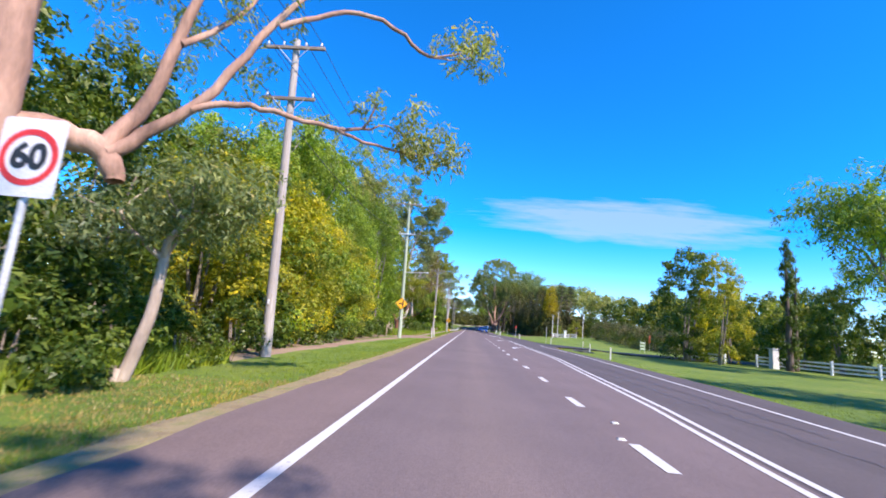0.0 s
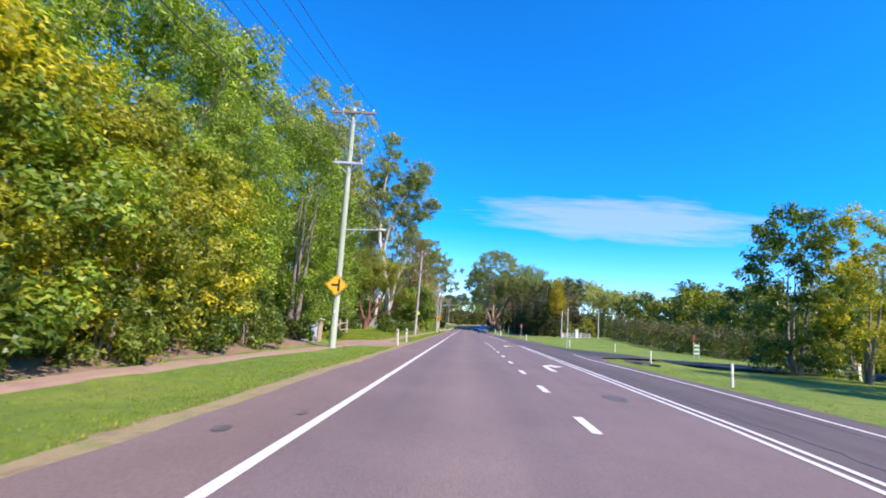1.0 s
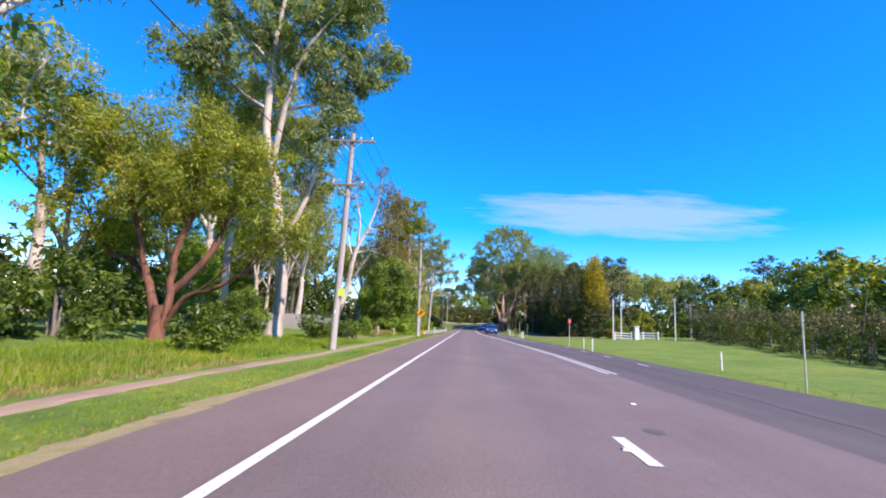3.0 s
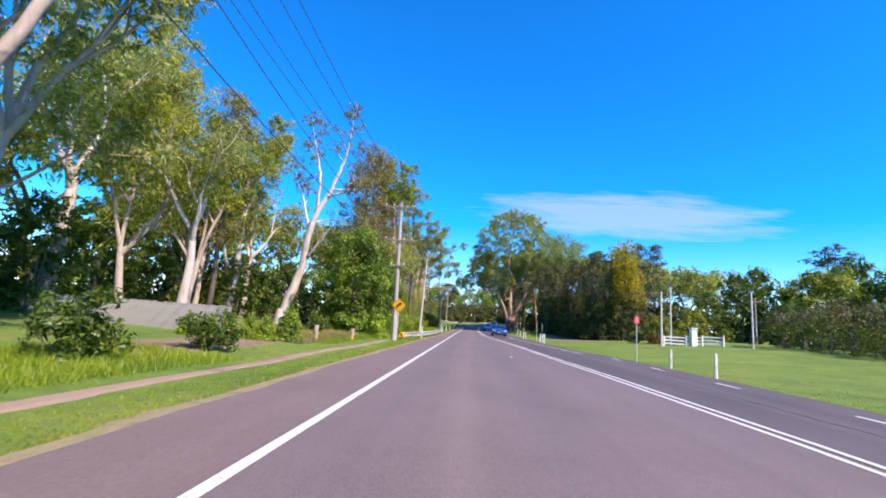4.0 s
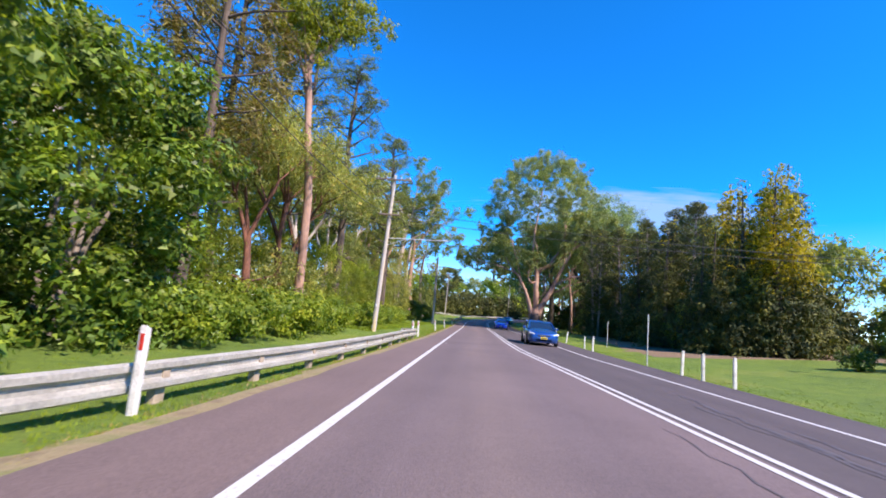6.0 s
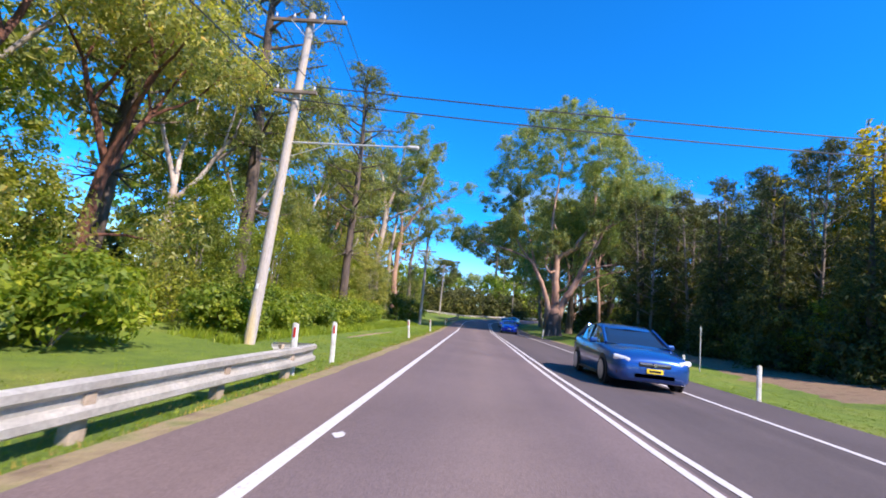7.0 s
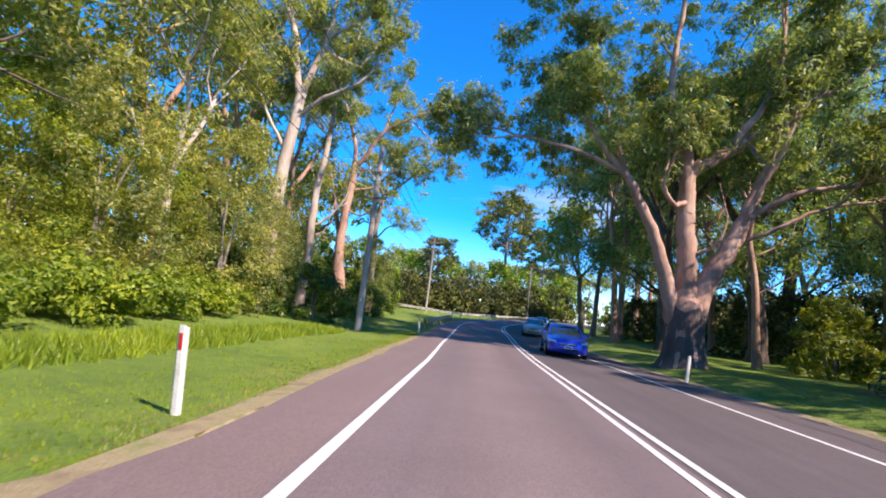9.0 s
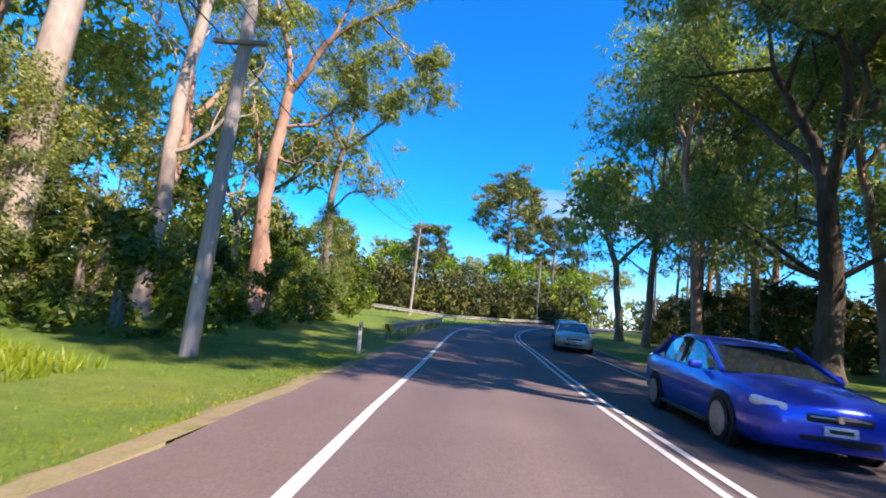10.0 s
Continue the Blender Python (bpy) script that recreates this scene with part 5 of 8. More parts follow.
plant(leafy_tree(56, 7.5, 4.6, 0.1, "long clipped brown-green hedge plant", LEAF_BROWN, None, 26, 260, (0.25, 0.42), 3, name="hedge_shrub", top=0.1, second=LEAF_DARK),
      [(34.0, 80.0, 0, 0.9), (33.6, 86.0, 50, 0.92), (33.2, 92.0, 110, 0.95), (32.8, 98.0, 170, 0.9), (32.6, 104.0, 230, 0.95), (32.8, 110.0, 290, 0.95), (33.0, 116.0, 340, 0.9), (35.0, 74.5, 20, 0.85)], "hedge along the lawn")
plant(leafy_tree(57, 8.5, 11.0, 0.4, "tall dark green tree among the gardens", LEAF_DARK, None, 30, 140, (0.52, 0.54), 3, top=0.6),
      [(56.0, 128.0, 0, 1.1), (-25.0, 93.0, 30, 0.62), (-28.0, 101.0, 100, 0.7), (-31.0, 109.0, 170, 0.75), (-25.0, 116.0, 240, 0.6), (-22.0, 122.0, 310, 0.62), (-33.0, 119.0, 50, 0.8), (-24.0, 82.0, 330, 0.65), (-31.0, 90.0, 75, 0.75), (-28.0, 64.0, 145, 0.8), (62.0, 145.0, 90, 1.3), (44.0, 146.0, 180, 1.0), (66.0, 120.0, 260, 1.2), (54.0, 158.0, 20, 1.3), (70.0, 100.0, 140, 1.3), (37.0, 142.0, 60, 0.7), (-18.5, 175.0, 15, 0.7), (-20.0, 182.0, 95, 0.75), (-17.5, 189.0, 175, 0.65), (-22.0, 194.0, 255, 0.8), (-15.0, 196.0, 335, 0.6), (-12.0, 203.0, 55, 0.6)], "dark garden trees")
plant(pine_tree(58, 15.0, 0.22, "flat-topped pine standing above the gardens", 0.7, 3.2, LEAF_PINE_AND_SHADE, None, 1.4, 12, 130, (0.4, 0.25), 0.5, 2), [(66.0, 135.0, 0, 1.0), (74.0, 118.0, 90, 0.95), (60.0, 150.0, 200, 1.15)], "flat-topped pines")

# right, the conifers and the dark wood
# Shade inside the golden conifers is put in as dark leaves below the gold.
plant(conifer(61, 3.8, 17.5, "golden conifer, shade put in as dark leaves below the yellow-green ones", LEAF_PINE_AND_SHADE, None, 18, 230, (0.31, 0.45), 0.5, 0.3, -0.8, 0.3, tip_leaf=LEAF_GOLD, tip_from=0.27),
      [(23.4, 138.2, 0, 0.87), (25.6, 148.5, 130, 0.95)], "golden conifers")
plant(conifer(62, 3.8, 16.0, "dark conifer with drooping sprays down to the ground", LEAF_PINE_AND_SHADE, None, 17, 135, (0.39, 0.27), 0.9, 0.3, 0.5, 0.55, tip_leaf=LEAF_GOLD, tip_from=0.86),
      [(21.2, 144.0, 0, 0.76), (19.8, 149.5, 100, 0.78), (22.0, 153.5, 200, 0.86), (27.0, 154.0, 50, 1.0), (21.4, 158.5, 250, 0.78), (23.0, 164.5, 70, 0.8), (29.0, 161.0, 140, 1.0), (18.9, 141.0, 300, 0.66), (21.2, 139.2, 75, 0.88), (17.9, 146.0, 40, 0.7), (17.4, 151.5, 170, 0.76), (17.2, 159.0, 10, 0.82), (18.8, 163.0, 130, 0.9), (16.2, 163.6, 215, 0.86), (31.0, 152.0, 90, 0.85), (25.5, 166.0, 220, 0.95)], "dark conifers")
plant(pine_tree(63, 19.0, 0.22, "dark ragged pine at the edge of the wood", 0.25, 2.8, LEAF_PINE_AND_SHADE, BARK_GREY, 1.0, 34, 120, (0.30, 0.24), 0.7, 14),
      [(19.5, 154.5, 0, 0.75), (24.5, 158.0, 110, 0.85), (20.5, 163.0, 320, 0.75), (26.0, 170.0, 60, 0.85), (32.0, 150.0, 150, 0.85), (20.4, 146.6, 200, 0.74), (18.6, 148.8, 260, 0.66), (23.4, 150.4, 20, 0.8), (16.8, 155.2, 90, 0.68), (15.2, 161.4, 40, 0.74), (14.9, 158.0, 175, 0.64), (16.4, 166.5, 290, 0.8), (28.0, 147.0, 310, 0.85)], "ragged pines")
plant(leafy_tree(64, 4.4, 4.4, 0.1, "olive bush at the edge of the lawn", LEAF_OLIVE, None, 20, 300, (0.24, 0.5), 3, name="bush"),
      [(19.4, 143.2, 0, 0.95), (17.3, 173.0, 90, 0.9), (23.5, 126.5, 190, 0.75), (29.5, 131.5, 260, 1.0), (20.0, 176.5, 30, 0.7)], "olive bushes")
# The wood's shade is put into these leaves as a darker colour.
plant(leafy_tree(65, 6.5, 5.2, 0.1, "undergrowth of the wood, shade put into its dark leaf colour", LEAF_PINE_AND_SHADE, None, 20, 130, (0.44, 0.5), 3, name="undergrowth_shrub"),
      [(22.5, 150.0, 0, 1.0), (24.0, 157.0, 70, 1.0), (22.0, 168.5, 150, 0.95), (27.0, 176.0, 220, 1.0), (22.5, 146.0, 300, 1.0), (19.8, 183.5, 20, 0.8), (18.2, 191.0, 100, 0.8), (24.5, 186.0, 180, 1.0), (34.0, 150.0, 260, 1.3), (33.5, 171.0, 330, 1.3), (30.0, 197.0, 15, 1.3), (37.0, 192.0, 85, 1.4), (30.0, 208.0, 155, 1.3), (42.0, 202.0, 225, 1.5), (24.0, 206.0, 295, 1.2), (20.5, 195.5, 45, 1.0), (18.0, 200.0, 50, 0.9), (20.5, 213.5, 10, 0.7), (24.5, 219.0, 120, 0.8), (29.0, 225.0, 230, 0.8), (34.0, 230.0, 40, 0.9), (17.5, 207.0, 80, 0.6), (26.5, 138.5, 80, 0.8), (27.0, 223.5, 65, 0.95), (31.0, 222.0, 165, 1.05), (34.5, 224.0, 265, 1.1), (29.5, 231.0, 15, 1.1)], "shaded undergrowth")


def great_gum():
    """The great gum at the right of the road: a thick bole that forks low, bare pale limbs and a heavy crown."""
    w = Wood(71)
    V = Vector
    w.tube([V((0, 0, -0.4)), V((0, 0, 0.2)), V((0.0, 0, 0.9)), V((-0.02, 0, 1.8)), V((-0.04, 0, 2.7)), V((-0.03, 0, 3.5))], [1.1, 0.88, 0.80, 0.77, 0.72, 0.3], 16)
    limbs = [
        ([(0.0, 0, 1.6), (0.02, 0, 3.6), (-0.1, 0.05, 5.4), (-0.14, 0.1, 7.4), (-0.16, 0.1, 8.8)], [0.62, 0.44, 0.40, 0.37, 0.33]),
        ([(-0.22, 0, 1.3), (-0.78, -0.1, 3.1), (-1.4, -0.3, 5.0), (-2.2, -0.5, 6.6), (-3.0, -0.7, 7.9), (-4.0, -0.8, 9.0), (-4.9, -0.8, 10.3)], [0.50, 0.33, 0.26, 0.22, 0.17, 0.12, 0.07]),
        ([(0.2, 0, 1.3), (0.65, 0, 3.1), (1.35, 0, 4.6), (2.3, 0.1, 6.4), (3.0, 0.2, 8.2), (3.9, 0.3, 10.0), (5.2, 0.4, 13.0), (6.0, 0.4, 16.0)], [0.58, 0.45, 0.41, 0.36, 0.26, 0.21, 0.15, 0.07]),
        ([(-0.16, 0.1, 8.5), (0.4, 0.1, 9.2), (1.5, 0.1, 9.8), (3.0, 0.2, 11.0), (4.6, 0.3, 12.2), (6.2, 0.4, 14.0)], [0.32, 0.3, 0.27, 0.21, 0.15, 0.07]),
        ([(1.6, 0.1, 9.8), (2.2, -0.3, 11.0), (3.0, -0.5, 12.4), (3.6, -0.5, 14.6), (3.8, -0.4, 18.0)], [0.2, 0.18, 0.15, 0.11, 0.05]),
        ([(-0.16, 0.1, 8.6), (-0.5, 0.4, 10.2), (-0.9, 0.6, 12.6), (-0.6, 0.6, 17.0), (0.2, 0.5, 23.0)], [0.28, 0.22, 0.17, 0.12, 0.05]),
        ([(-0.3, -0.2, 7.2), (-1.0, -0.6, 7.0), (-1.5, -0.8, 7.7), (-1.4, -0.9, 9.2)], [0.12, 0.11, 0.1, 0.05]),
        ([(3.0, 0.2, 7.2), (4.0, -0.3, 7.9), (5.2, -0.6, 8.4), (6.8, -0.8, 8.6), (8.6, -0.8, 9.4)], [0.14, 0.12, 0.10, 0.08, 0.04]),
        ([(2.6, 0.1, 5.9), (3.4, -0.5, 6.3), (4.6, -0.8, 7.1), (6.6, -1.0, 7.8), (8.2, -1.0, 7.9)], [0.1, 0.09, 0.08, 0.06, 0.03]),
        ([(2.3, 0.1, 6.5), (2.7, -0.5, 8.0), (3.5, -0.8, 9.8), (4.0, -0.9, 12.0)], [0.13, 0.11, 0.1, 0.05]),
        ([(0.3, -0.1, 5.0), (0.8, -0.5, 5.2), (1.1, -0.7, 5.8)], [0.1, 0.08, 0.05]),
        ([(-3.3, -0.7, 8.3), (-5.2, -0.9, 8.9), (-7.4, -0.9, 9.4), (-9.4, -0.8, 9.3)], [0.12, 0.09, 0.07, 0.03]),
        ([(-2.3, -0.5, 6.8), (-2.8, 0.8, 9.0), (-3.6, 1.4, 12.0), (-4.6, 1.6, 15.0)], [0.16, 0.13, 0.1, 0.05]),
        ([(3.6, 0.3, 9.4), (3.8, 2.2, 11.4), (4.4, 3.8, 14.4)], [0.15, 0.11, 0.05]),
        ([(-0.4, 0.3, 9.6), (0.2, 2.6, 11.6), (-0.2, 4.6, 14.4)], [0.15, 0.11, 0.05]),
        ([(5.0, 0.4, 12.6), (7.0, 0.2, 14.0), (9.2, 0.0, 15.6)], [0.12, 0.08, 0.04]),
    ]
    for pts, radii in limbs:
        ps = [V(p) for p in pts]
        fine, fr = [], []
        for i in range(len(ps) - 1):
            for k in range(4):
                f = k / 4
                a, b = ps[max(0, i - 1)], ps[min(len(ps) - 1, i + 2)]
                q = ps[i].lerp(ps[i + 1], f) + (ps[i] - a + ps[i + 1] - b) * 0.12 * f * (1 - f) * 2
                q += V([w.rng.gauss(0, 0.035) for _ in range(3)])
                fine.append(q)
                fr.append(radii[i] + (radii[i + 1] - radii[i]) * f)
        fine.append(ps[-1])
        fr.append(radii[-1])
        w.tube(fine, fr, 9)
        d = (ps[-1] - ps[-2]).normalized()
        w.spread(ps[-1], d, 1.6, radii[-1], 1, 3, 45)
        if len(fine) > 9:
            w.spread(fine[-4], (d + V((w.rng.gauss(0, .6), w.rng.gauss(0, .6), 0.3))).normalized(), 2.0, 0.07, 1, 3, 45)
            w.spread(fine[-7], (d + V((w.rng.gauss(0, .8), w.rng.gauss(0, .8), 0.2))).normalized(), 1.8, 0.06, 0, 3, 45)
    cs, rad = [], []
    for t in w.tips:
        if t.z > 8.6 and not (t.z < 13.5 and t.y < -2.2):
            rr = w.rng.uniform(0.8, 1.3)
            cs.append(np.array(t))
            rad.append((rr, rr, rr * 0.8))
    for k in range(210):
        az, f = k * 2.4, (k + 0.5) / 210
        z = 10.0 + 16.2 * f
        R = 9.6 * math.sqrt(max(0.06, 1 - ((f - 0.36) / 0.68) ** 2))
        q = R * math.sqrt(w.rng.uniform(0.3, 1))
        rr = w.rng.uniform(0.9, 1.6)
        if z < 15.5 and math.sin(az) < -0.2:
            continue
        cs.append((0.5 + math.cos(az) * q, 0.2 + math.sin(az) * q * 0.95, z))
        rad.append((rr, rr, rr * 0.8))
    for k in range(20):
        rr = w.rng.uniform(0.7, 1.2)
        cs.append((w.rng.uniform(-9.4, -4.6), w.rng.uniform(-0.5, 4.0), w.rng.uniform(8.6, 15.5)))
        rad.append((rr, rr, rr * 0.8))
    data = clumps(w.np, cs, rad, 400, 0.9, (0.26, 0.34), 0.45)
    root = finish_tree("gum_tree", w, BARK_PINK, [(LEAF_GREY_GUM, data)], "huge spreading gum with pink and cream bark beside the road")
    s = Wood(75)
    n = 22
    for i, (z, r) in enumerate(((-0.4, 1.3), (0.0, 1.02), (0.35, 0.90), (0.8, 0.83), (1.3, 0.80), (1.9, 0.79), (2.5, 0.77))):
        for k in range(n):
            a = math.tau * k / n
            rr = r * (1 + 0.10 * math.sin(k * 2.1) * max(0.2, 1 - z) + s.rng.uniform(-0.035, 0.035))
            top = s.rng.uniform(-0.35, 0.12) if i == 6 else 0
            s.v.append(Vector((rr * math.cos(a), rr * math.sin(a), z + top)))
    for i in range(6):
        for k in range(n):
            s.f.append((i * n + k, i * n + (k + 1) % n, (i + 1) * n + (k + 1) % n, (i + 1) * n + k))
    ob = from_arrays("rough_bark", s.v, s.f, BARK_BASE, root, True)
    ob["label"] = "rough grey-brown bark round the base"
    return root


plant(great_gum(), [(8.9, 170.0, 0, 1.0)])

# right, past the great gum
plant(gum_tree(72, 22.0, 0.42, 0.36, "massive dark-trunked gum with heavy crooked limbs", BARK_DARK, LEAF_BLUE_GUM, 3, 2, 52, (1.7, 0.95), 330, (0.25, 0.35), limbs=4, extra_low=4), [(13.2, 183.0, 0, 1.05), (25.0, 188.0, 150, 1.22), (18.4, 181.0, 260, 1.24)], "dark gums")
plant(gum_tree(73, 23.0, 0.27, 0.5, "tall straight gum in the roadside wood", BARK_PINK, LEAF_BLUE_GUM, 3, 2, 40, (1.6, 0.95), 110, (0.38, 0.36), extra_low=3),
      [(12.0, 190.5, 0, 1.0), (13.4, 193.5, 110, 1.0), (12.2, 198.5, 220, 0.95), (18.0, 186.0, 320, 0.9), (17.5, 194.5, 60, 1.0), (24.0, 192.0, 170, 1.0), (22.0, 200.0, 250, 1.0), (15.5, 176.0, 30, 0.75), (29.0, 184.0, 90, 0.9), (27.5, 176.0, 10, 0.8), (32.0, 178.0, 250, 0.9), (36.0, 172.0, 100, 0.9), (21.5, 209.0, 200, 1.0), (26.0, 215.0, 20, 1.0), (31.0, 220.0, 140, 0.95), (18.5, 204.5, 280, 0.95)], "tall roadside gums")

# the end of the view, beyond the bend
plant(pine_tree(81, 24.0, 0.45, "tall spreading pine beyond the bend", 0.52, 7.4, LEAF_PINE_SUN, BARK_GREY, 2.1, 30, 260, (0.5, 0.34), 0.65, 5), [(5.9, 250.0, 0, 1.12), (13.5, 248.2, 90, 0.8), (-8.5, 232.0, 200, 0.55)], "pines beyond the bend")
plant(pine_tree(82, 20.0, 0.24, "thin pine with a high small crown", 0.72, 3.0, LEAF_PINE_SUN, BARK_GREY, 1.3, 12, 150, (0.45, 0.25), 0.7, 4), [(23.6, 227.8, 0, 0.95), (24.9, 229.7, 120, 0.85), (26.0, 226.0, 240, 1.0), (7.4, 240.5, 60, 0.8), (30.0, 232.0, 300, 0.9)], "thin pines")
plant(conifer(83, 3.0, 20.0, "tiered araucaria beyond the bend", LEAF_PINE_AND_SHADE, None, 15, 120, (0.5, 0.3), 0.9, 2.0, -0.1, 0.3), [(19.4, 254.2, 0, 1.0)])
plant(leafy_tree(84, 9.0, 10.0, 0.2, "bright green tree on the far side of the bend", LEAF_GREEN, None, 32, 180, (0.46, 0.52), 3),
      [(-7.0, 240.0, 90, 1.05), (3.5, 241.0, 180, 1.1), (9.5, 247.0, 15, 1.1), (-14.0, 236.0, 150, 1.1), (17.0, 250.0, 75, 1.1), (-17.0, 214.0, 270, 1.0), (-24.0, 210.0, 40, 1.1), (12.0, 246.0, 200, 0.7), (13.2, 247.8, 20, 0.7), (34.0, 238.0, 80, 0.8)], "bright green trees")
# Tree shade over the far hedge is put in as a dark leaf.
plant(leafy_tree(85, 10.0, 6.0, 0.0, "hedge beyond the bend, shade put into its dark leaf colour", LEAF_PINE_AND_SHADE, None, 26, 150, (0.50, 0.5), 3, name="hedge_shrub", top=0.2),
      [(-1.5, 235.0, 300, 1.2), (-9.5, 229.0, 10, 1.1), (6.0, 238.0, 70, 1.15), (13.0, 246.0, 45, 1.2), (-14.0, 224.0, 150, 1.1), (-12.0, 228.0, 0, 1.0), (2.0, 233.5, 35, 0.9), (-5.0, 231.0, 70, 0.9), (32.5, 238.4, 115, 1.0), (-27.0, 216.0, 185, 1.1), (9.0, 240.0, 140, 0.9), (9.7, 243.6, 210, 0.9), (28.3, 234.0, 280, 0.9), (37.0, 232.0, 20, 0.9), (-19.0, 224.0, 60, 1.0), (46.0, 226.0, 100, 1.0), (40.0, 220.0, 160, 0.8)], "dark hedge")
plant(gum_tree(86, 19.0, 0.32, 0.36, "distant gum with a rounded grey-green crown", BARK_GREY, LEAF_GUM, 2, 2, 46, (2.9, 0.9), 120, (0.68, 0.44)),
      [(12.5, 205.5, 0, 1.05), (38.0, 205.0, 80, 1.3), (47.0, 200.0, 170, 1.3), (38.0, 184.0, 250, 1.1), (50.0, 190.0, 20, 1.15), (42.0, 160.0, 110, 0.9), (58.0, 186.0, 200, 1.1), (-24.0, 150.0, 300, 1.0), (-28.0, 136.0, 50, 1.0), (-26.0, 168.0, 140, 1.05), (-24.0, 186.0, 230, 1.05), (-34.0, 100.0, 310, 1.0), (-30.0, 68.0, 10, 1.0), (-28.0, 50.0, 100, 0.9), (-26.0, 36.0, 190, 0.85), (-25.0, 22.0, 280, 0.85), (-34.0, 124.0, 60, 1.1), (72.0, 168.0, 150, 0.8), (-6.0, 264.0, 25, 0.85), (5.0, 270.0, 95, 0.9), (15.0, 264.0, 165, 0.85), (-17.0, 258.0, 235, 0.9), (26.0, 262.0, 305, 0.8), (84.0, 150.0, 240, 0.8), (-20.0, 200.0, 30, 1.1), (80.0, 110.0, 45, 0.75), (-24.0, 10.0, 77, 0.9)], "distant gums")


def far_woods():
    """The closed belt of bush behind everything, too far to tell its trees apart."""
    g = np.random.default_rng(99)
    cs, rad = [], []
    for k in range(520):
        f = k / 520
        if f < 0.5:
            y = -30 + 300 * f / 0.5
            x = -44 + 6 * math.sin(y * 0.06) + g.normal(0, 2)
            top = 12 + 3 * math.sin(y * 0.11) + g.normal(0, 1.5)
        elif f < 0.75:
            y = 30 + 250 * (f - 0.5) / 0.25
            x = 105 + 8 * math.sin(y * 0.05) + g.normal(0, 3)
            top = 12 + 3 * math.sin(y * 0.09) + g.normal(0, 1.5)
        else:
            x = -50 + 160 * (f - 0.75) / 0.25
            y = 285 + g.normal(0, 4)
            top = 11 + 3 * math.sin(x * 0.12) + g.normal(0, 1.5)
        z0 = ground_z(x, y)
        r = g.uniform(2.4, 3.6)
        cs.append((x, y, z0 + 0.4 * r + ((k * 0.618) % 1.0) * (top - r)))
        rad.append((r, r, r * 0.9))
    data = clumps(g, cs, rad, 120, 0.3, (0.85, 0.62), 0.3, 0.7)
    ob = leaf_object("far_woods", *data, LEAF_OLIVE, None)
    tagged(ob, "distant belt of olive-green bush behind the gardens", "woods", "", "stuff")


far_woods()


def far_understory():
    """Low bush that closes the view under the crowns, behind the gardens and the roadside wood. Shade is put into its
    dark leaf colour.
    """
    g = np.random.default_rng(98)
    lines = [((-33, -10), (-30, 60)), ((-30, 60), (-33, 130)), ((-33, 130), (-24, 205)), ((-24, 205), (-30, 240)), ((62, 40), (64, 130)), ((64, 130), (44, 150)), ((44, 150), (40, 205)), ((40, 205), (48, 245)), ((-30, 262), (48, 262))]
    cs, rad = [], []
    for (x0, y0), (x1, y1) in lines:
        n = int(math.hypot(x1 - x0, y1 - y0) / 2.2)
        for k in range(n):
            f = (k + 0.5) / n
            x, y = x0 + (x1 - x0) * f + g.normal(0, 1.0), y0 + (y1 - y0) * f + g.normal(0, 1.0)
            r = g.uniform(1.8, 2.7)
            for h in (0.5, 2.2, 3.8, 5.6)[: int(g.integers(1, 5))]:
                cs.append((x, y, ground_z(x, y) + h))
                rad.append((r, r, r * 0.8))
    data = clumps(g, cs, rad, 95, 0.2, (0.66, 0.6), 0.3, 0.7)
    tagged(leaf_object("far_understory", *data, LEAF_PINE_AND_SHADE, None), "low bush closing the view under the trees, shade put into its leaves", "woods", "", "stuff")


far_understory()


